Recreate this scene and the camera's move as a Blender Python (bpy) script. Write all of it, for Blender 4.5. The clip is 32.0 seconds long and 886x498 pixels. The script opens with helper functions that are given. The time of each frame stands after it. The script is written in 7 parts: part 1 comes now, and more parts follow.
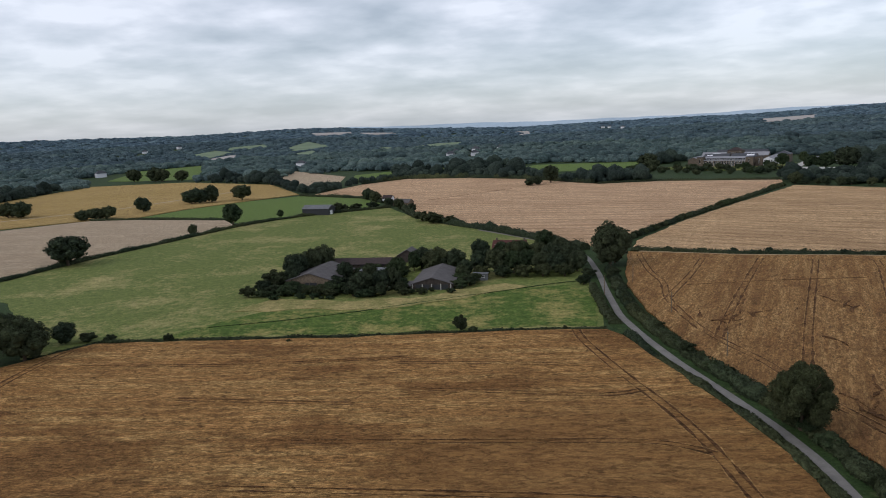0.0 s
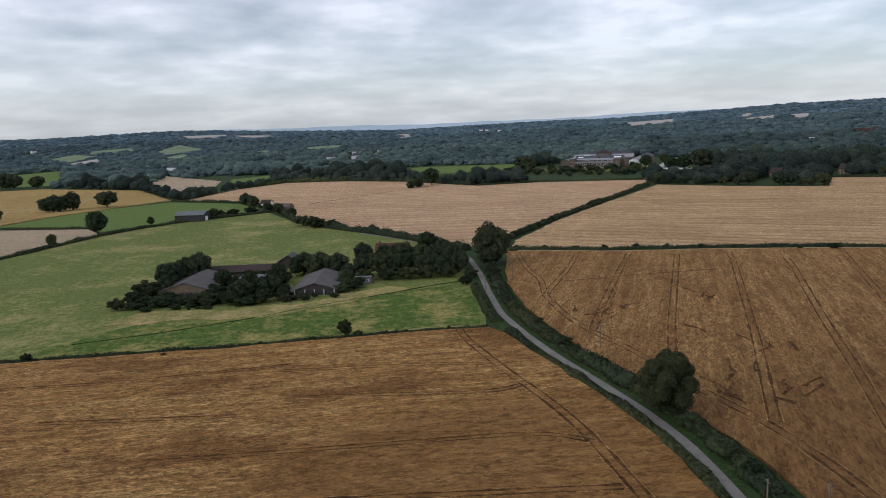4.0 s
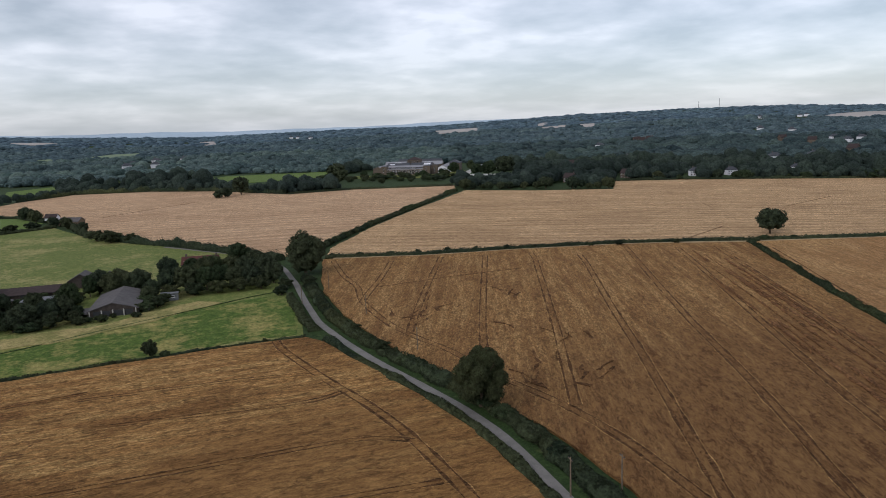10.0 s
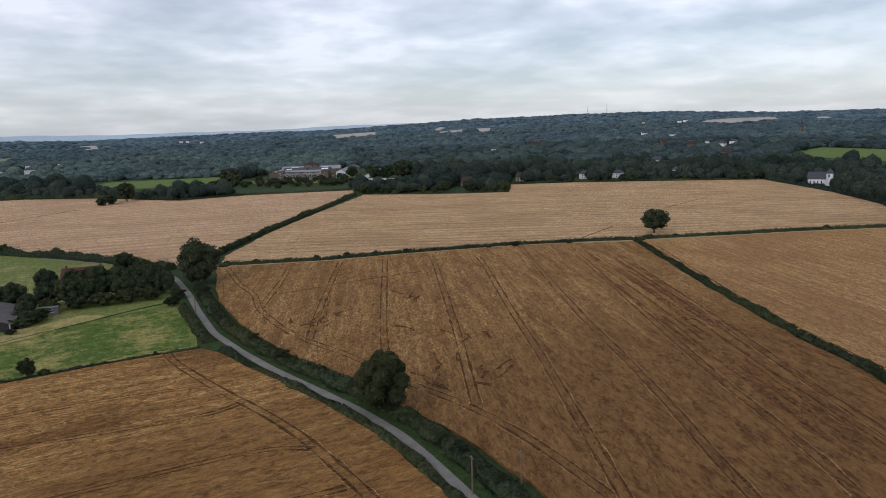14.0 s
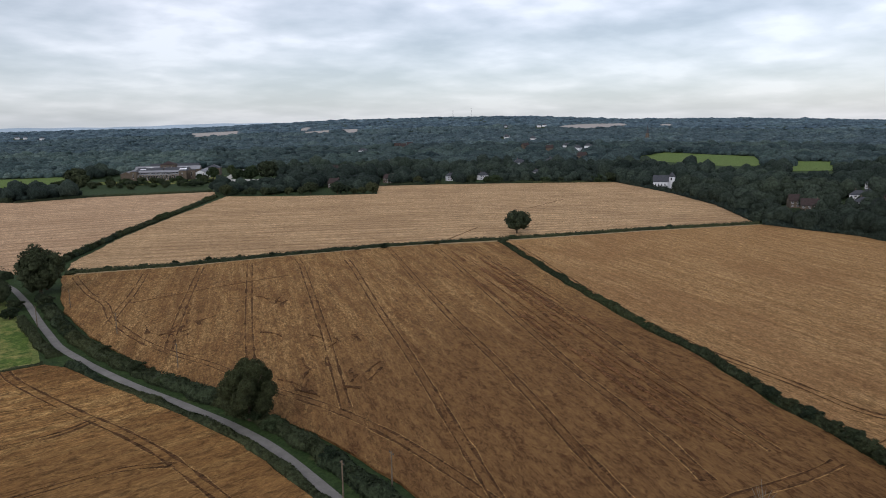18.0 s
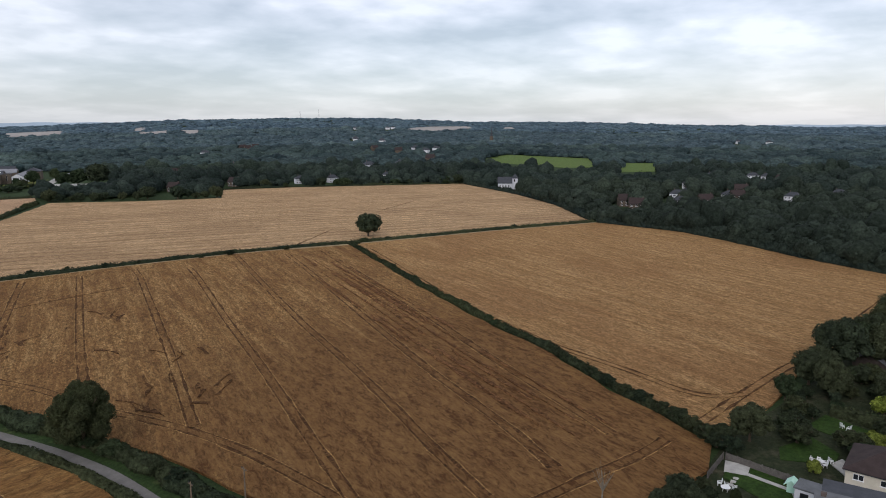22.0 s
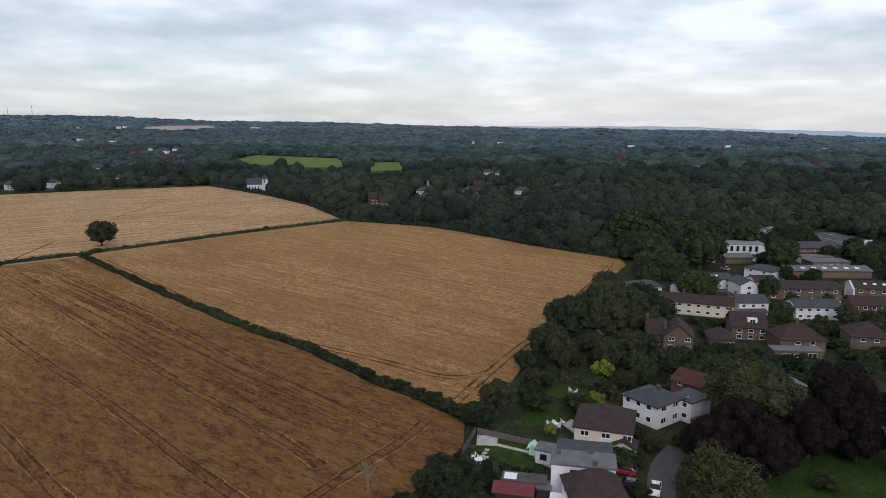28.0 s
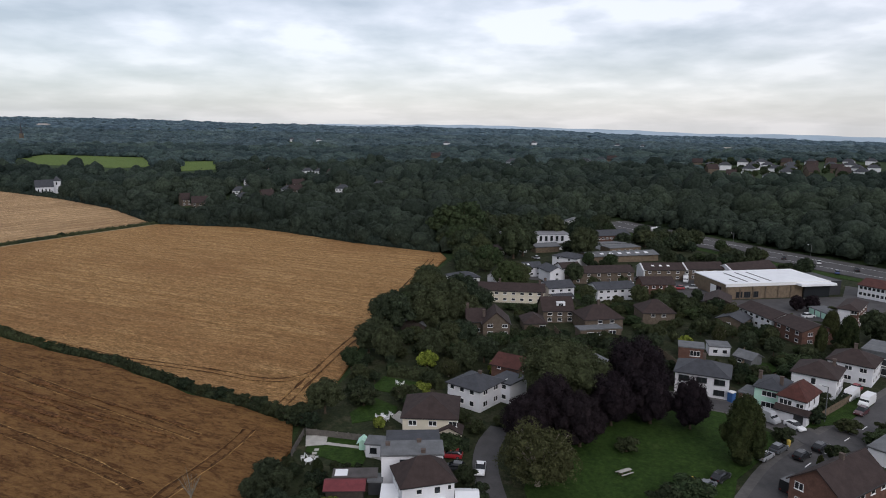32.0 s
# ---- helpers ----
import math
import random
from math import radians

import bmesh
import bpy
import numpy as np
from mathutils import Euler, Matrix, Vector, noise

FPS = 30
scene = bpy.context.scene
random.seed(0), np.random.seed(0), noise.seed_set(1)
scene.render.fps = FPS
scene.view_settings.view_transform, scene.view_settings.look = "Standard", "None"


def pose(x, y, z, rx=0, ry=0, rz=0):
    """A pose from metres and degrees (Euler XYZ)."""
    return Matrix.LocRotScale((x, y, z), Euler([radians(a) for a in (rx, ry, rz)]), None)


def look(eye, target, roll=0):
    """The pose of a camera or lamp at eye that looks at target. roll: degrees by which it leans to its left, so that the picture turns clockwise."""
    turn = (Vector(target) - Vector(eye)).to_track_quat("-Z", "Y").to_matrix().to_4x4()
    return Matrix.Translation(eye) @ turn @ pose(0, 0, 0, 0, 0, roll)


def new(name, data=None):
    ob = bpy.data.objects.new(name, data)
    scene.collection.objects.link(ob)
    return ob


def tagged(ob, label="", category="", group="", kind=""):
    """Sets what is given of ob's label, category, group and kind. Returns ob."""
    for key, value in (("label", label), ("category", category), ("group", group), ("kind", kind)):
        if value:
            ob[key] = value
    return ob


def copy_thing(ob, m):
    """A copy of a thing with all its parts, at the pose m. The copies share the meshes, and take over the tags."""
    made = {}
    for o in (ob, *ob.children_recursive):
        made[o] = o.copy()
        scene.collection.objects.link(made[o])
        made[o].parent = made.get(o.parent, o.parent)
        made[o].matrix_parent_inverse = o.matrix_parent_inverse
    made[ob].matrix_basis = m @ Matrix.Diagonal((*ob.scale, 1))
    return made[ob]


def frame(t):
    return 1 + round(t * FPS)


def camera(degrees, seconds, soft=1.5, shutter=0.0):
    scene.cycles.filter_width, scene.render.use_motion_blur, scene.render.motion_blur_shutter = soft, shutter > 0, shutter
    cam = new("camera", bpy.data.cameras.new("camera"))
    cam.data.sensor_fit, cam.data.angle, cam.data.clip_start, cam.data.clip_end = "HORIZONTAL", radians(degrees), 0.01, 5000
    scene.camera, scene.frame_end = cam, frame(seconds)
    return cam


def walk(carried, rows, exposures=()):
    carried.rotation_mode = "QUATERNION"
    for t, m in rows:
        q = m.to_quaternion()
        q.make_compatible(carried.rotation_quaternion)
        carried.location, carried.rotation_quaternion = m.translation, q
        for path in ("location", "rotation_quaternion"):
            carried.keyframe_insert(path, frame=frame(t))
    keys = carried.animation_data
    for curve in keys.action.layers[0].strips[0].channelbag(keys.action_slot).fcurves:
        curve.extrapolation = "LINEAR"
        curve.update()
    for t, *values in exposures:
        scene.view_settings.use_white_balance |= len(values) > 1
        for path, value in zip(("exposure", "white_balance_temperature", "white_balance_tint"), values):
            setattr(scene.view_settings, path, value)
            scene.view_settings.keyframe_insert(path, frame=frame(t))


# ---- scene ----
cam = camera(64.71, 32.0, soft=1.0)
PATH = [
    (0, (0.00, 0.00, 57.00), (0.000, 98.501, 39.750), -2.545),
    (0.5, (0.02, -0.04, 57.02), (1.231, 98.456, 39.768), -2.547),
    (1, (0.05, -0.08, 57.04), (2.510, 98.388, 39.757), -2.552),
    (1.5, (0.07, -0.12, 57.05), (4.073, 98.294, 39.750), -2.551),
    (2, (0.09, -0.16, 57.07), (6.273, 98.129, 39.716), -2.517),
    (2.5, (0.11, -0.20, 57.08), (8.832, 97.881, 39.675), -2.462),
    (3, (0.13, -0.25, 57.09), (11.544, 97.539, 39.591), -2.434),
    (3.5, (0.15, -0.31, 57.10), (14.120, 97.146, 39.547), -2.413),
    (4, (0.17, -0.36, 57.10), (16.710, 96.686, 39.543), -2.394),
    (4.5, (0.18, -0.42, 57.10), (19.085, 96.193, 39.532), -2.414),
    (6.5, (0.23, -0.67, 57.07), (27.948, 93.774, 39.435), -2.281),
    (7, (0.24, -0.74, 57.06), (30.134, 93.045, 39.445), -2.225),
    (7.5, (0.25, -0.81, 57.06), (32.249, 92.276, 39.439), -2.209),
    (8, (0.26, -0.89, 57.06), (34.301, 91.480, 39.462), -2.164),
    (8.5, (0.27, -0.96, 57.05), (36.250, 90.671, 39.497), -2.121),
    (9, (0.27, -1.04, 57.05), (38.181, 89.823, 39.551), -2.130),
    (9.5, (0.28, -1.13, 57.04), (40.034, 88.953, 39.566), -2.124),
    (10, (0.29, -1.21, 57.04), (41.737, 88.102, 39.560), -2.007),
    (10.5, (0.30, -1.29, 57.04), (43.410, 87.233, 39.589), -2.006),
    (11, (0.31, -1.38, 57.03), (45.062, 86.336, 39.613), -2.060),
    (11.5, (0.32, -1.46, 57.03), (46.765, 85.372, 39.633), -2.060),
    (12, (0.33, -1.54, 57.04), (48.406, 84.400, 39.640), -1.978),
    (12.5, (0.33, -1.62, 57.04), (50.032, 83.400, 39.668), -1.943),
    (13, (0.34, -1.69, 57.06), (51.548, 82.425, 39.688), -1.864),
    (13.5, (0.34, -1.77, 57.07), (52.794, 81.584, 39.718), -1.825),
    (14, (0.34, -1.84, 57.10), (54.212, 80.601, 39.742), -1.778),
    (14.5, (0.33, -1.91, 57.13), (55.684, 79.542, 39.753), -1.676),
    (16.5, (0.29, -2.18, 57.31), (62.416, 74.200, 39.799), -1.164),
    (17, (0.28, -2.25, 57.36), (64.383, 72.468, 39.807), -0.990),
    (17.5, (0.26, -2.32, 57.43), (66.579, 70.443, 39.864), -0.832),
    (18, (0.25, -2.38, 57.50), (68.672, 68.393, 39.933), -0.710),
    (18.5, (0.23, -2.45, 57.58), (70.619, 66.369, 40.006), -0.629),
    (19, (0.20, -2.51, 57.67), (72.542, 64.265, 40.119), -0.531),
    (19.5, (0.18, -2.57, 57.76), (74.363, 62.161, 40.242), -0.443),
    (20, (0.16, -2.63, 57.84), (75.951, 60.220, 40.348), -0.384),
    (20.5, (0.14, -2.67, 57.92), (77.506, 58.226, 40.449), -0.292),
    (21, (0.12, -2.72, 57.99), (79.014, 56.189, 40.515), -0.228),
    (21.5, (0.10, -2.75, 58.05), (80.492, 54.098, 40.586), -0.199),
    (22, (0.08, -2.78, 58.10), (81.987, 51.864, 40.633), -0.163),
    (22.5, (0.06, -2.80, 58.15), (83.516, 49.455, 40.705), -0.192),
    (23, (0.04, -2.83, 58.18), (84.983, 46.995, 40.776), -0.134),
    (23.5, (0.02, -2.85, 58.20), (86.420, 44.399, 40.813), -0.093),
    (24, (-0.01, -2.88, 58.21), (87.777, 41.764, 40.861), -0.002),
    (24.5, (-0.04, -2.92, 58.20), (89.051, 39.069, 40.872), 0.063),
    (25, (-0.07, -2.96, 58.19), (90.271, 36.257, 40.867), 0.124),
    (25.5, (-0.12, -3.00, 58.17), (91.428, 33.324, 40.843), 0.191),
    (27.5, (-0.31, -3.19, 58.04), (94.763, 22.457, 40.617), 0.282),
    (28, (-0.36, -3.23, 58.01), (95.368, 19.833, 40.571), 0.250),
    (28.5, (-0.41, -3.27, 57.98), (95.925, 17.102, 40.549), 0.269),
    (29, (-0.47, -3.31, 57.95), (96.414, 14.317, 40.533), 0.325),
    (29.5, (-0.52, -3.34, 57.92), (96.817, 11.550, 40.512), 0.367),
    (30, (-0.58, -3.37, 57.89), (97.097, 9.093, 40.463), 0.369),
    (30.5, (-0.64, -3.41, 57.85), (97.288, 6.899, 40.413), 0.408),
    (31, (-0.70, -3.44, 57.81), (97.508, 3.696, 40.358), 0.494),
    (31.5, (-0.76, -3.47, 57.78), (97.663, -0.871, 40.256), 0.523),
    (32, (-0.81, -3.50, 57.74), (97.620, -5.359, 40.206), 0.549),
]
walk(cam, [(t, look(eye, target, roll)) for t, eye, target, roll in PATH], [(0, -0.14, 6110, 15), (14, -0.12, 6150, 16), (24, -0.10, 6230, 16), (28, -0.13, 6270, 16), (32, -0.15, 6290, 16)])

# ---- world, sun ----
SUN_BEARING, SUN_HEIGHT = 252.0, 34.0
GLOW_BEARING = 112.0
world = bpy.data.worlds.new("overcast_sky")
scene.world = world
world.use_nodes = True


def wire(tree, kind, inputs=None, **settings):
    """A node with its settings; inputs are values or sockets, by name or number."""
    n = tree.nodes.new(kind)
    for key, value in settings.items():
        setattr(n, key, value)
    for key, value in (inputs or {}).items():
        if isinstance(value, bpy.types.NodeSocket):
            tree.links.new(value, n.inputs[key])
        else:
            n.inputs[key].default_value = value
    return n


def arith(tree, op, a, b=0.0, clamp=False):
    return wire(tree, "ShaderNodeMath", {0: a, 1: b}, operation=op, use_clamp=clamp).outputs[0]


def blend(tree, fac, a, b, mode="MIX"):
    return wire(tree, "ShaderNodeMix", {0: fac, 6: a, 7: b}, data_type="RGBA", blend_type=mode).outputs[2]


def ramp(tree, fac, stops):
    n = wire(tree, "ShaderNodeValToRGB", {0: fac})
    n.color_ramp.elements[0].position, n.color_ramp.elements[0].color = stops[0][0], (*stops[0][1], 1)
    n.color_ramp.elements[1].position, n.color_ramp.elements[1].color = stops[-1][0], (*stops[-1][1], 1)
    for at, colour in stops[1:-1]:
        n.color_ramp.elements.new(at).color = (*colour, 1)
    return n.outputs[0]


def grey(v):
    return (v, v, v)


def build_sky():
    t = world.node_tree
    t.nodes.clear()
    way = wire(t, "ShaderNodeTexCoord").outputs["Generated"]
    axes = wire(t, "ShaderNodeSeparateXYZ", {0: way})
    up = arith(t, "MAXIMUM", axes.outputs[2], 0.0)
    flat = arith(t, "ADD", up, 0.17)
    u, v = arith(t, "DIVIDE", axes.outputs[0], flat), arith(t, "DIVIDE", axes.outputs[1], flat)
    plane = wire(t, "ShaderNodeCombineXYZ", {0: u, 1: v, 2: 0.0}).outputs[0]
    big = wire(t, "ShaderNodeTexNoise", {"Vector": plane, "Scale": 0.95, "Detail": 8.0, "Roughness": 0.48, "Distortion": 0.05})
    small = wire(t, "ShaderNodeTexNoise", {"Vector": plane, "Scale": 2.6, "Detail": 7.0, "Roughness": 0.50, "Distortion": 0.1})
    both = arith(t, "ADD", arith(t, "MULTIPLY", big.outputs[0], 0.62), arith(t, "MULTIPLY", small.outputs[0], 0.38))
    cloud = ramp(t, both, [(0.39, (0.48, 0.515, 0.525)), (0.45, (0.625, 0.655, 0.66)), (0.495, (0.735, 0.757, 0.762)), (0.535, (0.86, 0.87, 0.872)), (0.585, (1.06, 1.06, 1.05))])
    # thin veil towards the horizon, brighter where the cloud breaks
    sun_x, sun_y = math.sin(radians(GLOW_BEARING)), math.cos(radians(GLOW_BEARING))
    side = arith(t, "ADD", arith(t, "MULTIPLY", axes.outputs[0], sun_x), arith(t, "MULTIPLY", axes.outputs[1], sun_y))
    near_sun = wire(t, "ShaderNodeMapRange", {0: side, 1: 0.55, 2: 1.0, 3: 0.0, 4: 1.0}, interpolation_type="SMOOTHSTEP").outputs[0]
    veil_colour = blend(t, near_sun, (0.545, 0.615, 0.665, 1), (0.80, 0.80, 0.79, 1))
    veil = wire(t, "ShaderNodeMapRange", {0: up, 1: 0.0, 2: 0.16, 3: 0.62, 4: 0.0}, interpolation_type="SMOOTHSTEP").outputs[0]
    clouds = blend(t, veil, cloud, veil_colour)
    lift = arith(t, "ADD", 1.0, arith(t, "MULTIPLY", near_sun, 0.05))
    clouds = wire(t, "ShaderNodeVectorMath", {0: clouds, "Scale": lift}, operation="SCALE").outputs[0]
    sky = wire(t, "ShaderNodeTexSky", sky_type="NISHITA", sun_disc=False, sun_elevation=radians(SUN_HEIGHT), sun_rotation=radians(SUN_BEARING))
    blue = wire(t, "ShaderNodeBackground", {0: sky.outputs[0], 1: 0.05})
    grey_sky = wire(t, "ShaderNodeBackground", {0: clouds, 1: 0.73})
    both = wire(t, "ShaderNodeAddShader", {0: blue.outputs[0], 1: grey_sky.outputs[0]})
    wire(t, "ShaderNodeOutputWorld", {0: both.outputs[0]})


build_sky()
sun = new("sun", bpy.data.lights.new("sun", "SUN"))
sun.data.energy, sun.data.angle, sun.data.color = 1.2, radians(30), (1.0, 0.97, 0.93)
sun.matrix_world = look((0, 0, 300), (-math.sin(radians(SUN_BEARING)) * 100, -math.cos(radians(SUN_BEARING)) * 100, 300 - 100 * math.tan(radians(SUN_HEIGHT))))


# ---- materials ----
def material(name):
    m = bpy.data.materials.new(name)
    m.use_nodes = True
    t = m.node_tree
    t.nodes.clear()
    bsdf = wire(t, "ShaderNodeBsdfPrincipled")
    wire(t, "ShaderNodeOutputMaterial", {0: bsdf.outputs[0]})
    return m, t, bsdf


def noise_at(t, scale, detail=4.0, rough=0.55, stretch=(1, 1, 1), turn=0.0, local=False, twist=0.0):
    if local:
        where = wire(t, "ShaderNodeTexCoord").outputs["Object"]
    else:
        where = wire(t, "ShaderNodeNewGeometry").outputs["Position"]
    where = wire(t, "ShaderNodeMapping", {0: where, 2: (0, 0, turn)}, vector_type="POINT").outputs[0]
    where = wire(t, "ShaderNodeMapping", {0: where, 3: stretch}).outputs[0]
    return wire(t, "ShaderNodeTexNoise", {"Vector": where, "Scale": scale, "Detail": detail, "Roughness": rough, "Distortion": twist}).outputs[0]


def bump(t, bsdf, height, strength, distance):
    b = wire(t, "ShaderNodeBump", {"Strength": strength, "Distance": distance, "Height": height})
    t.links.new(b.outputs[0], bsdf.inputs["Normal"])


def plain(name, colour, rough=0.8, vary=0.25, scale=0.6, metal=0.0, grain=6.0):
    """Painted, rendered or tiled surface with stains and fine grain."""
    m, t, b = material(name)
    stains = ramp(t, noise_at(t, scale, 5, 0.6), [(0.3, grey(1 - vary)), (0.7, grey(1 + vary * 0.3))])
    fine = ramp(t, noise_at(t, grain, 3, 0.6), [(0.3, grey(1 - vary * 0.6)), (0.7, grey(1.0))])
    c = blend(t, 1.0, blend(t, 1.0, (*colour, 1), stains, "MULTIPLY"), fine, "MULTIPLY")
    t.links.new(c, b.inputs["Base Color"])
    b.inputs["Roughness"].default_value, b.inputs["Metallic"].default_value = rough, metal
    b.inputs["Specular IOR Level"].default_value = 0.25
    bump(t, b, noise_at(t, grain * 2, 3), 0.3, 0.03)
    return m


def crop(name, pale, mid, dark, turn, rows=0.55, patch=0.02, lodged=0.5, ruffle=0.9, beaten=None, drill=0.0):
    """Ripe corn: long streaks along the drilling rows, lodged swirls and darker patches, ear-size grain."""
    m, t, b = material(name)
    streak = noise_at(t, 1.0, 6, 0.7, (0.03, rows, 1), turn)
    fine = noise_at(t, 1.0, 4, 0.68, (0.62, 2.3, 1), turn, twist=0.7)
    swirl = noise_at(t, 0.62, 6, 0.74, (0.62, 1.35, 1), turn, twist=1.2)
    grain = noise_at(t, 2.6, 4, 0.8)
    wide = noise_at(t, patch, 5, 0.65, (1, 1.6, 1), turn)
    half_dark = [(a + b) / 2 for a, b in zip(dark, mid)]
    c = ramp(t, streak, [(0.34, half_dark), (0.47, mid), (0.62, pale)])
    c = blend(t, ramp(t, fine, [(0.455, grey(0.0)), (0.535, grey(0.75))]), c, (*[v * 0.50 for v in mid], 1))
    c = blend(t, ramp(t, wide, [(0.50, grey(0.0)), (0.58, grey(lodged))]), c, (*dark, 1))
    c = blend(t, ruffle, c, ramp(t, swirl, [(0.36, grey(0.42)), (0.5, grey(1.0)), (0.62, grey(1.55))]), "MULTIPLY")
    c = blend(t, 0.8, c, ramp(t, grain, [(0.32, grey(0.42)), (0.5, grey(1.0)), (0.68, grey(1.5))]), "MULTIPLY")
    if drill:
        # wheelings and drill bouts, a fixed width apart
        where = wire(t, "ShaderNodeNewGeometry").outputs["Position"]
        where = wire(t, "ShaderNodeMapping", {0: where, 2: (0, 0, turn)}, vector_type="POINT").outputs[0]
        bands = wire(t, "ShaderNodeTexWave", {"Vector": where, "Scale": 0.314 / drill, "Distortion": 5.0, "Detail": 5.0, "Detail Scale": 0.25, "Detail Roughness": 0.7}, bands_direction="Y").outputs["Fac"]
        c = blend(t, 0.55 if drill > 6 else 0.28, c, ramp(t, bands, [(0.02, grey(0.58)), (0.14, grey(0.93)), (0.75, grey(1.0)), (1.0, grey(1.08))]), "MULTIPLY")
    if beaten:
        # a stretch of the crop beaten down by rain, in ragged rows
        x, y, reach, amount = beaten
        where = wire(t, "ShaderNodeNewGeometry").outputs["Position"]
        far = arith(t, "DIVIDE", wire(t, "ShaderNodeVectorMath", {0: where, 1: (x, y, 0.5)}, operation="DISTANCE").outputs["Value"], reach)
        ragged = arith(t, "SUBTRACT", arith(t, "ADD", arith(t, "MULTIPLY", noise_at(t, 1.0, 6, 0.75, (0.03, 0.35, 1), turn), 1.5), arith(t, "MULTIPLY", swirl, 0.7)), far)
        c = blend(t, ramp(t, ragged, [(0.05, grey(0.0)), (0.45, grey(amount))]), c, ramp(t, arith(t, "ADD", arith(t, "MULTIPLY", noise_at(t, 1.0, 6, 0.72, (0.16, 0.6, 1), turn), 0.5), arith(t, "MULTIPLY", swirl, 0.5)), [(0.42, [v * 0.72 for v in dark]), (0.5, [v * 0.85 for v in half_dark]), (0.58, [v * 0.8 for v in mid])]))
    t.links.new(c, b.inputs["Base Color"])
    b.inputs["Roughness"].default_value = 0.95
    b.inputs["Specular IOR Level"].default_value = 0.08
    bump(t, b, arith(t, "ADD", arith(t, "ADD", fine, grain), swirl), 1.0, 0.45)
    return m


def turf(name, deep, fresh, straw, straw_amount, patch=0.03):
    m, t, b = material(name)
    wide, mid, grain = noise_at(t, patch, 6, 0.68), noise_at(t, 0.36, 6, 0.8), noise_at(t, 1.1, 4, 0.8)
    c = ramp(t, mid, [(0.3, deep), (0.62, fresh)])
    lo = 0.66 - 0.3 * straw_amount
    c = blend(t, ramp(t, arith(t, "ADD", arith(t, "MULTIPLY", wide, 0.65), arith(t, "MULTIPLY", mid, 0.35)), [(lo, grey(0.0)), (lo + 0.14, grey(0.85))]), c, (*straw, 1))
    c = blend(t, 0.8, c, ramp(t, grain, [(0.32, grey(0.5)), (0.68, grey(1.35))]), "MULTIPLY")
    t.links.new(c, b.inputs["Base Color"])
    b.inputs["Roughness"].default_value = 0.95
    b.inputs["Specular IOR Level"].default_value = 0.1
    bump(t, b, grain, 0.8, 0.2)
    return m


def leafy(name, dark, light, twist=(0.10, 0.10, 0.04), by_island=True, clump=0.9, deep=0.5):
    """Foliage: each clump its own shade, with leaf-size mottling."""
    m, t, b = material(name)
    geo = wire(t, "ShaderNodeNewGeometry")
    one = geo.outputs["Random Per Island"] if by_island else wire(t, "ShaderNodeObjectInfo").outputs["Random"]
    c = blend(t, one, (*dark, 1), (*light, 1))
    whole = wire(t, "ShaderNodeObjectInfo").outputs["Random"]
    c = blend(t, arith(t, "MULTIPLY", whole, 0.35), c, (*twist, 1))
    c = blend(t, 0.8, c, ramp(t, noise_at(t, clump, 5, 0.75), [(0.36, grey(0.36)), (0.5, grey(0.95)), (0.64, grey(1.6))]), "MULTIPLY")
    c = blend(t, 1.0, c, ramp(t, noise_at(t, 0.006, 4, 0.6), [(0.35, (0.72, 0.74, 0.78)), (0.5, (1.0, 1.0, 1.0)), (0.66, (1.22, 1.2, 1.08))]), "MULTIPLY")
    t.links.new(c, b.inputs["Base Color"])
    b.inputs["Roughness"].default_value = 0.85
    b.inputs["Specular IOR Level"].default_value = 0.05
    bump(t, b, noise_at(t, clump * 1.5, 4, 0.75), 1.0, deep)
    return m


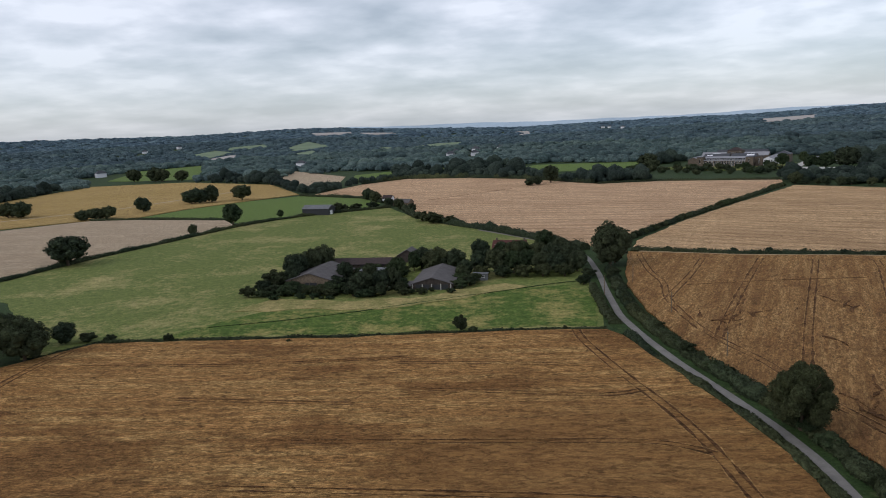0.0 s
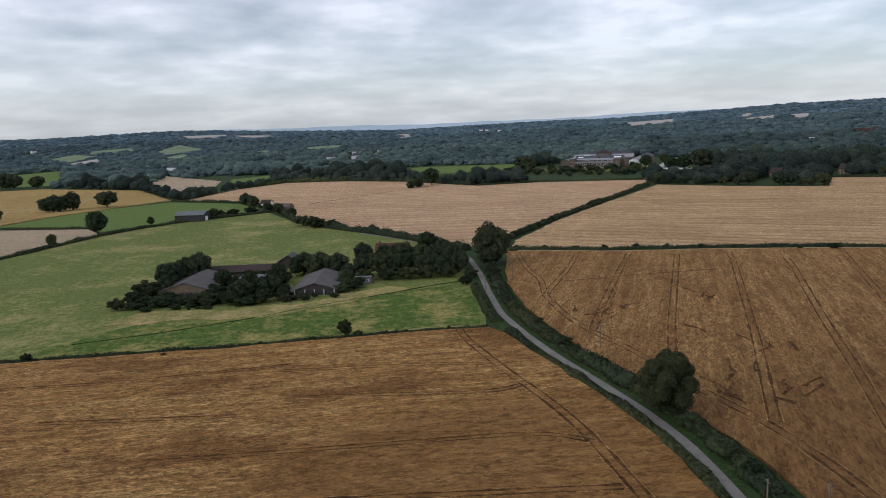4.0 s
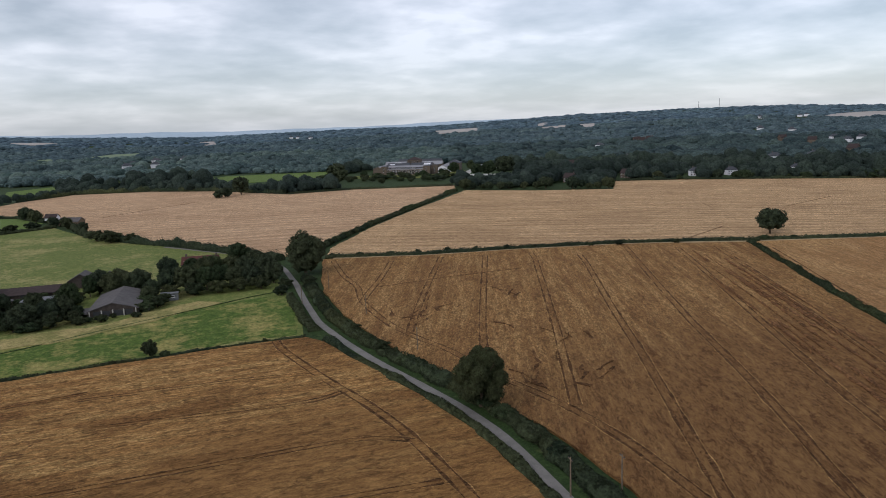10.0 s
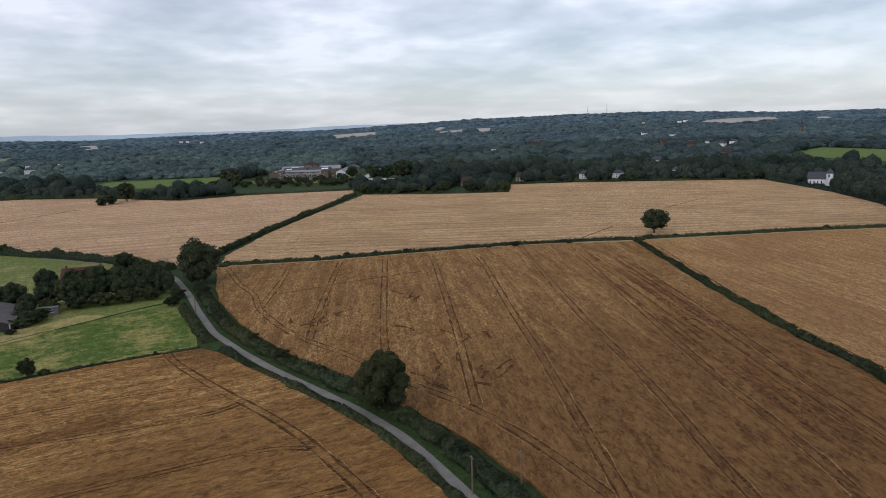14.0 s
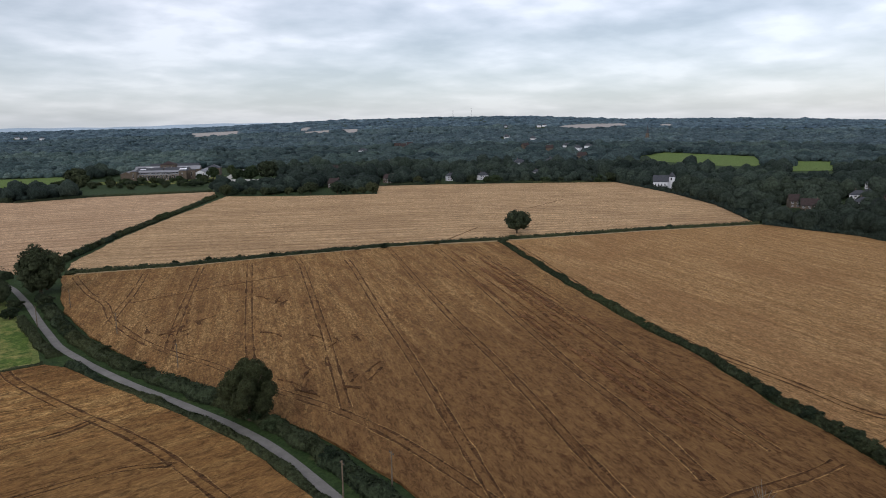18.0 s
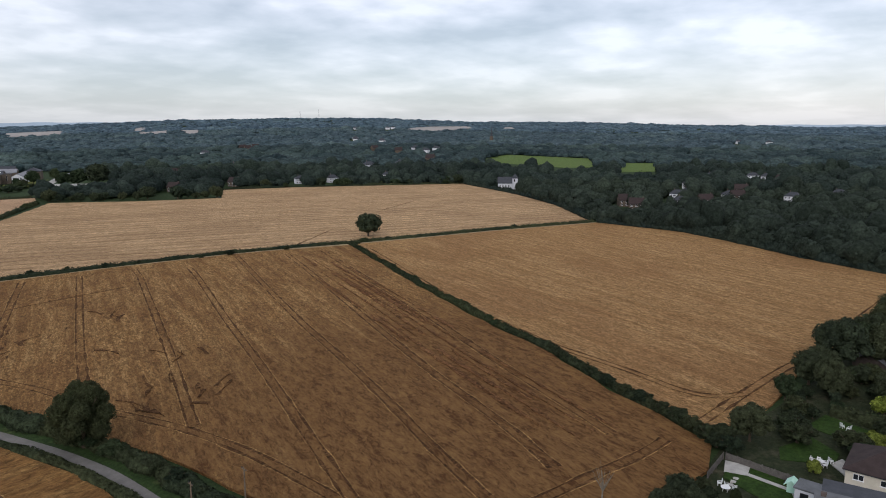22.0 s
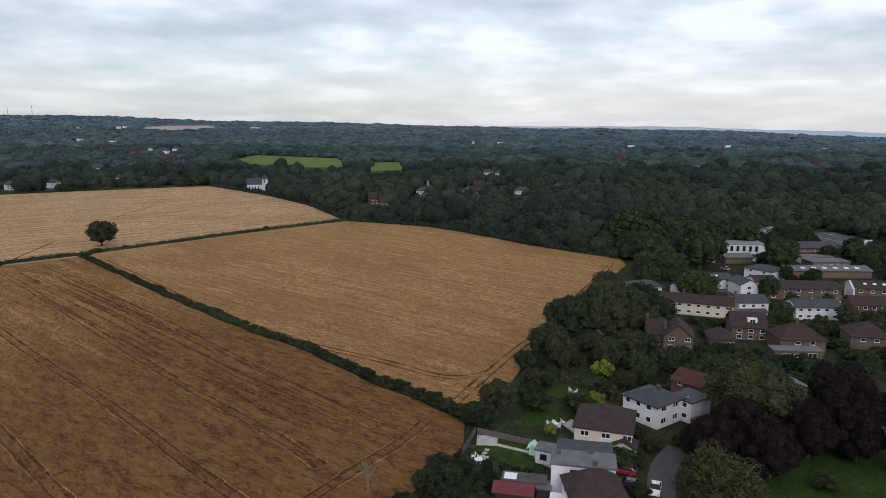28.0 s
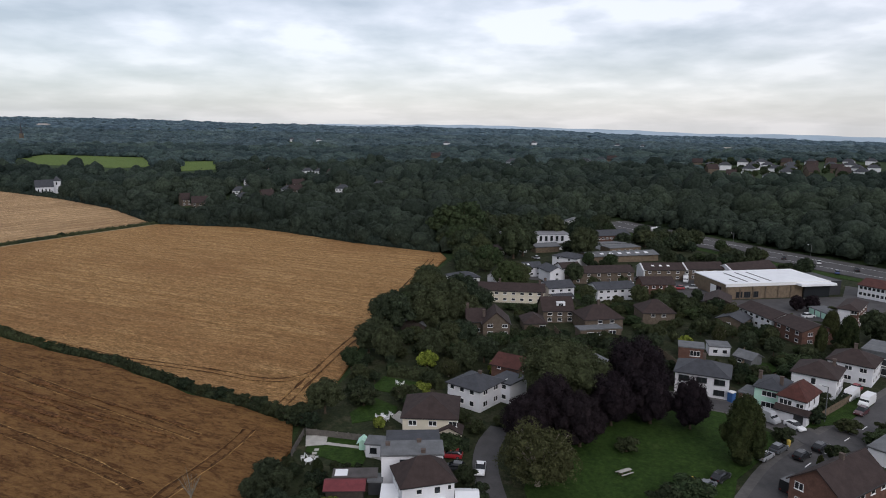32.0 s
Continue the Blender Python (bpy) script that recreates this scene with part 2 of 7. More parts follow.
M = {
    "wheat_near": crop("wheat_near", (0.50, 0.308, 0.115), (0.37, 0.195, 0.067), (0.165, 0.079, 0.026), radians(4), 0.42, 0.020, 0.75, 0.9, (26, 95, 45, 0.7)),
    "wheat_mid": crop("wheat_mid", (0.445, 0.265, 0.106), (0.31, 0.167, 0.062), (0.13, 0.058, 0.022), radians(-62), 0.42, 0.045, 0.30, 0.6, (126, 56, 92, 0.9)),
    "wheat_right": crop("wheat_right", (0.54, 0.33, 0.145), (0.43, 0.245, 0.10), (0.27, 0.14, 0.057), radians(-63), 0.5, 0.012, 0.5, 0.45, None, 4.2),
    "wheat_back": crop("wheat_back", (0.72, 0.485, 0.292), (0.60, 0.390, 0.226), (0.40, 0.25, 0.142), radians(15), 0.20, 0.012, 0.5, 0.5, None, 11.0),
    "wheat_far": crop("wheat_far", (0.68, 0.456, 0.248), (0.55, 0.354, 0.184), (0.28, 0.168, 0.086), radians(34), 0.20, 0.012, 0.35, 0.5, None, 9.0),
    "wheat_pale": crop("wheat_pale", (0.56, 0.435, 0.30), (0.47, 0.36, 0.24), (0.36, 0.265, 0.17), radians(10), 0.25, 0.008, 0.3, 0.3),
    "wheat_gold": crop("wheat_gold", (0.52, 0.36, 0.14), (0.42, 0.285, 0.105), (0.31, 0.21, 0.07), radians(-10), 0.25, 0.008, 0.4, 0.4),
    # flattened stubble brown, darkened for the shade down between the rows
    "track": crop("track", (0.20, 0.105, 0.043), (0.135, 0.067, 0.027), (0.075, 0.035, 0.015), 0.3, 0.5, 0.05, 0.4),
    "beaten": crop("beaten", (0.29, 0.15, 0.062), (0.205, 0.098, 0.04), (0.12, 0.053, 0.022), radians(-62), 0.42, 0.05, 0.4),
    "lip": crop("lip", (0.47, 0.29, 0.113), (0.37, 0.21, 0.077), (0.24, 0.13, 0.045), 0.3, 0.5, 0.05, 0.2),
    # greyish distance haze is mixed into these two far field colours
    "stubble_hazed": plain("stubble_hazed", (0.37, 0.335, 0.30), 0.95, 0.2, 0.01, grain=0.05),
    "ley_hazed": plain("ley_hazed", (0.155, 0.205, 0.115), 0.95, 0.25, 0.012, grain=0.06),
    "track_pale": plain("track_pale", (0.44, 0.33, 0.19), 0.95, 0.3, 0.3),
    "pasture": turf("pasture", (0.066, 0.098, 0.022), (0.160, 0.180, 0.052), (0.34, 0.285, 0.12), 0.55),
    "meadow": turf("meadow", (0.028, 0.064, 0.010), (0.098, 0.140, 0.028), (0.33, 0.265, 0.095), 0.60, 0.07),
    "rough_grass": turf("rough_grass", (0.14, 0.14, 0.045), (0.22, 0.20, 0.07), (0.36, 0.28, 0.12), 0.7, 0.08),
    "ley": turf("ley", (0.075, 0.122, 0.028), (0.122, 0.168, 0.042), (0.16, 0.19, 0.07), 0.3),
    "lawn": turf("lawn", (0.016, 0.036, 0.007), (0.032, 0.060, 0.012), (0.06, 0.07, 0.025), 0.25, 0.1),
    "verge": turf("verge", (0.014, 0.028, 0.009), (0.036, 0.060, 0.018), (0.10, 0.095, 0.04), 0.3, 0.1),
    "garden": turf("garden", (0.016, 0.024, 0.011), (0.036, 0.042, 0.020), (0.09, 0.075, 0.05), 0.45, 0.15),
    "under": turf("under", (0.020, 0.036, 0.014), (0.040, 0.062, 0.022), (0.07, 0.08, 0.03), 0.2, 0.02),
    "lane": plain("lane", (0.185, 0.172, 0.155), 0.9, 0.25, 0.35, grain=3.0),
    "paving": plain("paving", (0.125, 0.118, 0.112), 0.9, 0.3, 0.4, grain=2.0),
    "asphalt": plain("asphalt", (0.092, 0.088, 0.088), 0.9, 0.3, 0.3, grain=3.0),
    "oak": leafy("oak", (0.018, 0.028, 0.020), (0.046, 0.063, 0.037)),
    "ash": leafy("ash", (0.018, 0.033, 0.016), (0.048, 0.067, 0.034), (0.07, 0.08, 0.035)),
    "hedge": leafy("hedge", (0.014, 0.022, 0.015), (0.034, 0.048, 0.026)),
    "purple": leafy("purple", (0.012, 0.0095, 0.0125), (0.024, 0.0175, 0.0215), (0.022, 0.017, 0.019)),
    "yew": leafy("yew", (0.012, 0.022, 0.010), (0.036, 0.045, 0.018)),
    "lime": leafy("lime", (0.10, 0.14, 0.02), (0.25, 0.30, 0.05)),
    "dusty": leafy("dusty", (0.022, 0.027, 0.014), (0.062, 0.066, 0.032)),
    # blue-grey distance haze is mixed into these wood colours, more with range
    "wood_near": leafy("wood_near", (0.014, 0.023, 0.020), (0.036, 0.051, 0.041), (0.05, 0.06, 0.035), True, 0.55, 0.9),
    "wood_mid_hazed": leafy("wood_mid_hazed", (0.025, 0.041, 0.043), (0.060, 0.085, 0.081), (0.045, 0.066, 0.058), True, 0.30, 1.2),
    "wood_left_hazed": leafy("wood_left_hazed", (0.038, 0.061, 0.060), (0.094, 0.127, 0.116), (0.055, 0.085, 0.08), True, 0.30, 1.0),
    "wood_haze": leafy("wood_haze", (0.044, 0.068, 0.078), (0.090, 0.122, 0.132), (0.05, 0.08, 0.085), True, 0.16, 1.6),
    "wood_far_hazed": leafy("wood_far_hazed", (0.058, 0.090, 0.112), (0.105, 0.145, 0.172), (0.07, 0.115, 0.138), True, 0.07, 2.0),
    # the pale blue is distance haze put into the ridge colour
    "hazed_ridge": plain("hazed_ridge", (0.38, 0.47, 0.54), 1.0, 0.12, 0.004, grain=0.02),
    "bark": plain("bark", (0.10, 0.075, 0.05), 0.95, 0.4, 2.0),
    "bark_pale": plain("bark_pale", (0.26, 0.23, 0.18), 0.95, 0.4, 2.0),
}


# ---- mesh helpers ----
def mesh_of(name, verts, faces, mats, smooth=False, slots=None):
    """A mesh from an array of places and arrays of faces, each array of one size."""
    me = bpy.data.meshes.new(name)
    verts = np.asarray(verts, np.float32)
    me.vertices.add(len(verts))
    me.vertices.foreach_set("co", verts.ravel())
    groups = [np.asarray(f, np.int32) for f in faces if len(f)]
    loops = np.concatenate([g.ravel() for g in groups])
    sizes = np.concatenate([np.full(len(g), g.shape[1], np.int32) for g in groups])
    me.loops.add(len(loops))
    me.loops.foreach_set("vertex_index", loops)
    me.polygons.add(len(sizes))
    me.polygons.foreach_set("loop_start", np.concatenate([[0], np.cumsum(sizes)[:-1]]).astype(np.int32))
    if slots is not None:
        me.polygons.foreach_set("material_index", np.asarray(slots, np.int32))
    me.polygons.foreach_set("use_smooth", np.full(len(sizes), smooth))
    for m in mats:
        me.materials.append(m)
    me.update(calc_edges=True)
    return me


def solid(name, verts, faces, mat):
    me = bpy.data.meshes.new(name)
    me.from_pydata([tuple(v) for v in verts], [], [tuple(f) for f in faces])
    me.materials.append(mat)
    me.update()
    return me


def ball(level):
    bm = bmesh.new()
    bmesh.ops.create_icosphere(bm, subdivisions=level, radius=1)
    v = np.array([p.co[:] for p in bm.verts])
    f = np.array([[p.index for p in q.verts] for q in bm.faces])
    bm.free()
    return v, f


BALLS = {n: ball(n) for n in (1, 2, 3)}


def smoothstep(x, a, b):
    x = np.clip((x - a) / (b - a), 0, 1)
    return x * x * (3 - 2 * x)


RIDGE_AT = [-180, -60, -32, -20, -8, 6, 15, 24, 33, 43, 50, 57, 70, 79, 84, 89, 99, 110, 123, 180]
RIDGE_UP = [60, 62, 68, 62, 70, 58, 52, 64, 76, 96, 90, 74, 56, 44, 42, 50, 38, 12, 2, 30]


# by how much the woods stay below the haze-tinted ridges behind them
SINK_AT = [-180, -40, -10, -4, 2, 6, 12, 18, 22, 27, 31, 36, 80, 86, 92, 97, 104, 112, 125, 180]
SINK = [0, 0, 0, 14, 22, 30, 22, 16, 18, 14, 10, 0, 0, 14, 20, 13, 20, 22, 22, 0]


def ground_z(x, y):
    """Level farmland, rising beyond a kilometre to the ridges on the skyline."""
    x, y = np.asarray(x, float), np.asarray(y, float)
    r, b = np.hypot(x, y), np.degrees(np.arctan2(x, y))
    up = np.interp(b, RIDGE_AT, RIDGE_UP) - np.interp(b, SINK_AT, SINK)
    roll = 6 * np.sin(x / 310 + 1.0) * np.cos(y / 270) * smoothstep(r, 1100, 1800)
    return up * smoothstep(r, 1000, 4500) ** 1.15 + roll


def inside(x, y, poly):
    p = np.asarray(poly, float)
    q = np.roll(p, -1, axis=0)
    hit = np.zeros(np.shape(x), bool)
    for (x0, y0), (x1, y1) in zip(p, q):
        if y0 != y1:
            hit ^= ((y0 > y) != (y1 > y)) & (x < (x1 - x0) * (y - y0) / (y1 - y0) + x0)
    return hit


def along(line, step):
    """Places and headings at even steps along a line."""
    p = np.asarray(line, float)
    d = np.hypot(*np.diff(p, axis=0).T)
    s = np.r_[0, np.cumsum(d)]
    n = max(2, int(s[-1] / step) + 1)
    u = np.linspace(0, s[-1], n)
    q = np.stack([np.interp(u, s, p[:, 0]), np.interp(u, s, p[:, 1])], -1)
    for _ in range(2):
        q[1:-1] = (q[:-2] + 2 * q[1:-1] + q[2:]) / 4
    g = np.gradient(q, axis=0)
    return q, g / np.maximum(np.hypot(*g.T), 1e-6)[:, None]


def slab(name, poly, top, mat, label, kind="stuff", category="", wobble=0.0):
    """A field or lawn: a level sheet with an edge down to the soil."""
    if wobble:
        p = np.asarray(list(poly) + [poly[0]], float)
        out = []
        for a, b in zip(p[:-1], p[1:]):
            n = max(1, int(np.hypot(*(b - a)) / 6))
            for k in range(n):
                w = a + (b - a) * k / n
                out.append(w + (np.array([noise.noise((w[0] * 0.13, w[1] * 0.13, 1.0)), noise.noise((w[0] * 0.13, w[1] * 0.13, 7.0))]) * wobble))
        poly = out
    n = len(poly)
    area = sum(poly[i][0] * poly[(i + 1) % n][1] - poly[(i + 1) % n][0] * poly[i][1] for i in range(n))
    if area < 0:
        poly = list(poly)[::-1]
    z = [float(ground_z(*p)) for p in poly]
    verts = [(p[0], p[1], h + top) for p, h in zip(poly, z)] + [(p[0], p[1], h - 0.3) for p, h in zip(poly, z)]
    faces = [tuple(range(n))] + [(i + n, (i + 1) % n + n, (i + 1) % n, i) for i in range(n)]
    return tagged(new(name, solid(name, verts, faces, mat)), label, category or "field", "", kind)


def ribbon(name, line, width, z, mat, label="", kind="structure", step=3.0, parent=None, ragged=0.0, crown=0.0):
    """A strip such as a road, a verge or a wheel track."""
    q, g = along(line, step)
    side = np.stack([-g[:, 1], g[:, 0]], -1)
    n = len(q)
    w = np.full(n, width / 2.0)
    if ragged:
        w = w + np.array([noise.noise((x * 0.2, y * 0.2, 3.0)) for x, y in q]) * ragged
    rows = []
    for k, lift in ((-1, 0.0), (0, crown), (1, 0.0)):
        rows.append(np.c_[q + side * (w * k)[:, None], np.full(n, z + lift)])
    low = [np.c_[r[:, :2], np.full(n, -0.2)] for r in (rows[0], rows[2])]
    v = np.concatenate([low[0], *rows, low[1]])
    i = np.arange(n - 1)
    f = np.concatenate([np.stack([i + a * n, i + (a + 1) * n, i + 1 + (a + 1) * n, i + 1 + a * n], -1)[:, ::-1] for a in range(4)])
    ob = new(name, mesh_of(name, v, [f], [mat]))
    if parent:
        ob.parent = parent
    return tagged(ob, label, "", "", kind)


# ---- ground ----
def build_ground():
    rings = [0, 40, 80, 120, 170, 230, 300, 380, 470, 580, 700, 850, 1000, 1150, 1300, 1500, 1700, 1950, 2200, 2500, 2800, 3150, 3500, 3900, 4300, 4700, 4960]
    turns = 180
    v = [(0, 0, 0)]
    for r in rings[1:]:
        a = np.arange(turns) * 2 * math.pi / turns
        x, y = r * np.sin(a), r * np.cos(a)
        v += list(zip(x, y, ground_z(x, y)))
    tri = [(0, 1 + (k + 1) % turns, 1 + k) for k in range(turns)]
    quad = [(1 + i * turns + k, 1 + i * turns + (k + 1) % turns, 1 + (i + 1) * turns + (k + 1) % turns, 1 + (i + 1) * turns + k) for i in range(len(rings) - 2) for k in range(turns)]
    ob = new("ground", mesh_of("ground", v, [tri, quad], [M["under"]], smooth=True))
    tagged(ob, "dark green farmland and woodland floor rolling to the skyline", "ground", "", "structure")


build_ground()


def build_ridge():
    """Downs on the horizon behind the wooded hills, a long low bank; their blue is painted haze."""
    b = np.linspace(-60, 150, 421)
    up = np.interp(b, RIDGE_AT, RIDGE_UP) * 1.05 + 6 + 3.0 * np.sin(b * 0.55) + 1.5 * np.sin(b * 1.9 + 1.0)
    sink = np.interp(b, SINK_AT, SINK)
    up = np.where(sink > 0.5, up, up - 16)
    rows = []
    for r, h in ((4760, None), (4850, 0.72), (4920, 1.0), (4950, 0.9), (4958, None)):
        z = np.full(len(b), -20.0) if h is None else up * h
        rows.append(np.c_[r * np.sin(np.radians(b)), r * np.cos(np.radians(b)), z])
    n = len(b)
    i = np.arange(n - 1)
    f = np.concatenate([np.stack([i + a * n, i + 1 + a * n, i + 1 + (a + 1) * n, i + (a + 1) * n], -1) for a in range(4)])
    ob = new("backdrop", mesh_of("backdrop", np.concatenate(rows), [f], [M["hazed_ridge"]], smooth=True))
    tagged(ob, "downs on the far horizon, tinted pale blue for haze", "hills", "", "structure")


build_ridge()

FIELD_NEAR = [(-125, 165), (-112, 178), (-100, 192), (-62, 190), (-27, 187), (2, 187), (33, 186), (44, 184), (47, 178), (49, 162), (52, 146), (54.5, 129), (56.3, 112), (56.3, 96), (54.5, 82), (51, 60), (44, 20), (-125, 20)]
PASTURE = [(-115, 181), (-125, 200), (-160, 250), (-200, 270), (-188, 293), (-181, 317), (-173, 340), (-160, 369), (-145, 403), (-129, 440), (-115, 458), (-97, 477), (-75, 490), (-50, 503), (-38, 509), (-17, 446), (3, 408), (27, 372), (45, 347), (56, 318), (55, 286), (53, 256), (49, 226), (46, 198), (44, 187), (33, 189), (2, 190), (-27, 190), (-62, 193), (-100, 195)]
FIELD_PALE = [(-189, 295), (-182, 319), (-174, 342), (-161, 371), (-146, 405), (-131, 440), (-147, 475), (-216, 501), (-257, 508), (-300, 471), (-400, 420), (-400, 330), (-220, 262)]
LEY = [(-128, 446), (-146, 478), (-216, 504), (-226, 507), (-204, 560), (-167, 609), (-128, 636), (-67, 589), (-46, 548), (-56, 514), (-80, 494), (-100, 480)]
FIELD_GOLD = [(-310, 476), (-258, 511), (-228, 509), (-206, 562), (-169, 611), (-132, 652), (-191, 795), (-326, 902), (-447, 898), (-445, 700), (-520, 600), (-460, 440), (-400, 424)]
FIELD_BACK = [(-118, 640), (-82, 736), (-37, 789), (32, 764), (87, 715), (141, 624), (201, 624), (288, 588), (268, 547), (184, 452), (128, 387), (85, 327), (72, 310), (47, 347), (29, 380), (5, 414), (-15, 452), (-27, 520), (-43, 556), (-66, 593)]
FIELD_FAR = [(91, 322), (134, 381), (190, 446), (275, 540), (317, 495), (369, 458), (418, 516), (465, 485), (519, 436), (592, 366), (582, 356), (524, 273), (467, 210), (402, 158), (333, 194), (262, 228), (206, 256), (158, 273), (121, 283), (83, 302)]
FIELD_MID = [(80, 296), (121, 279), (158, 269), (206, 252), (255, 222), (205, 148), (171, 94), (161, 74), (150, 59), (139, 42), (127, 23), (116, 21), (108, 23), (95, 26), (70, 29), (66, 60), (68, 84), (69, 97), (67, 120), (63, 140), (60.5, 171), (60, 202), (63, 235), (68, 256), (75, 280)]
FIELD_RIGHT = [(259, 220), (293, 206), (333, 186), (395, 151), (385, 99), (365, 69), (337, 35), (311, -8), (297, -11), (252, 2), (209, 6), (181, 14), (161, 16), (145, 18), (134, 24), (142, 41), (153, 58), (164, 73), (174, 92), (208, 146)]

slab("wheat_field", FIELD_NEAR, 0.55, M["wheat_near"], "ripe golden-brown wheat field with lodged dark patches", wobble=1.2)
slab("wheat_field", FIELD_MID, 0.55, M["wheat_mid"], "ripe brown wheat field crossed by tractor tramlines", wobble=1.2)
slab("wheat_field", FIELD_RIGHT, 0.55, M["wheat_right"], "ripe golden wheat field beside woods and gardens", wobble=1.2)
slab("wheat_field", FIELD_BACK, 0.5, M["wheat_back"], "pale pinkish ripe wheat field beyond the lane", wobble=1.2)
slab("wheat_field", FIELD_FAR, 0.5, M["wheat_far"], "pale striped ripe wheat field below the houses", wobble=1.2)
slab("stubble_field", FIELD_PALE, 0.3, M["wheat_pale"], "pale pinkish stubble field behind a low hedge")
slab("wheat_field", FIELD_GOLD, 0.5, M["wheat_gold"], "distant yellow wheat field with standing oaks")
slab("pasture", PASTURE, 0.12, M["pasture"], "rough green pasture with yellowed grass patches", wobble=1.0)
slab("grass_field", LEY, 0.15, M["ley"], "fresh green grass field beside a barn")
MEADOW = [(-85, 194.5), (-60, 221), (-20, 218), (3, 226), (25, 238), (44, 240), (48.5, 226), (45, 199), (43, 189), (32, 191), (2, 192), (-27, 192), (-62, 195)]
slab("meadow", MEADOW, 0.18, M["meadow"], "lush green meadow strip below the derelict farm", wobble=2.0)
ROUGH = [(-70, 222), (-60, 238), (-30, 229), (-5, 233), (5, 240), (22, 246), (30, 240), (5, 228), (-20, 217), (-45, 222)]
slab("rough_grass", ROUGH, 0.3, M["rough_grass"], "tall straw-coloured grass round the derelict farm", wobble=3.0)

LANE = [(20, 381), (40, 349), (56, 322), (60, 302), (60.5, 285), (58, 256), (54, 226), (51, 198), (52, 176), (54, 156), (57, 138), (59.6, 120), (60.4, 106), (59.5, 95), (58, 82), (55, 60), (50, 30), (40, -20)]
ribbon("verge", LANE[2:], 11.5, 0.06, M["verge"], "rough dark green grass verges along the lane", ragged=0.8)
ribbon("road", LANE, 2.15, 0.14, M["lane"], "narrow worn grey tarmac country lane", crown=0.05)
H2 = [(82, 299.5), (121, 281), (158, 271), (206, 254), (233, 241), (260, 225), (293, 208.5), (333, 190), (397, 154)]


# ---- hedges, trees and woods ----
def rough_ball(rng, level, lump):
    v, f = BALLS[level]
    k, k2 = rng.normal(size=(5, 3)) * 2.0, rng.normal(size=(7, 3)) * 5.0
    ph, ph2 = rng.uniform(0, 6.28, 5), rng.uniform(0, 6.28, 7)
    d = 1 + lump * (np.sin(v @ k.T + ph).mean(1) * 1.4 + np.sin(v @ k2.T + ph2).mean(1) * 1.0)
    return v * d[:, None], f


def leaf_quads(rng, places, outs, size):
    """Small bent leaf sprays at places, roughly facing out."""
    n = len(places)
    normal = outs + rng.normal(size=(n, 3)) * 0.55
    normal /= np.linalg.norm(normal, axis=1)[:, None]
    a = np.cross(normal, rng.normal(size=(n, 3)))
    a /= np.linalg.norm(a, axis=1)[:, None] + 1e-9
    b = np.cross(normal, a)
    s = size * rng.uniform(0.6, 1.4, n)[:, None]
    quad = np.stack([places - a * s, places - b * s * 0.7 + normal * s * 0.2, places + a * s, places + b * s * 0.7 + normal * s * 0.2], 1)
    return quad.reshape(-1, 3), np.arange(n * 4).reshape(n, 4)


def crown_mesh(name, seed, lobes, leaves, size, mat, level=2, core=0.86):
    """A crown: a lumpy core in every bough and leaf sprays over it. lobes: x, y, z, rx, ry, rz."""
    rng = np.random.default_rng(seed)
    V, tri, base = [], [], 0
    lobes = np.asarray(lobes, float)
    for row in lobes:
        v, f = rough_ball(rng, level, 0.22)
        V.append(v * row[3:] * core + row[:3])
        tri.append(f + base)
        base += len(v)
    weight = lobes[:, 3] * lobes[:, 5]
    pick = rng.choice(len(lobes), leaves, p=weight / weight.sum())
    d = rng.normal(size=(leaves, 3))
    d /= np.linalg.norm(d, axis=1)[:, None]
    d[:, 2] = np.where(d[:, 2] < -0.35, -d[:, 2], d[:, 2])
    at = lobes[pick, :3] + d * lobes[pick, 3:] * rng.uniform(0.82, 1.10, leaves)[:, None]
    q, qf = leaf_quads(rng, at, d, size)
    V.append(q)
    return mesh_of(name, np.concatenate(V), [np.concatenate(tri), qf + base], [mat])


def oak_lobes(seed, height, spread, low=0.22, count=16, cone=0.0):
    """Boughs spread evenly round a crown, uneven in reach and size."""
    rng = np.random.default_rng(seed)
    out = []
    mid, half = height * (low + 1) / 2, height * (1 - low) / 2
    for i in range(count):
        zz = 1 - 2 * (i + 0.5) / count
        a = i * 2.39996 + rng.uniform(-0.4, 0.4)
        rr = math.sqrt(1 - zz * zz)
        k = rng.uniform(0.56, 0.80)
        z = mid + zz * half * k
        narrow = 1 - cone * (z - height * low) / (height * (1 - low))
        r = rng.uniform(0.22, 0.36)
        w = spread * r * max(narrow, 0.4)
        out.append((rr * math.cos(a) * spread * k * narrow, rr * math.sin(a) * spread * k * narrow, z, w, w, half * r * 1.1))
    out.append((0, 0, mid, spread * (0.62 + cone * 0.4) * (1 - cone * 0.4), spread * (0.62 + cone * 0.4) * (1 - cone * 0.4), half * (0.72 + cone)))
    return out


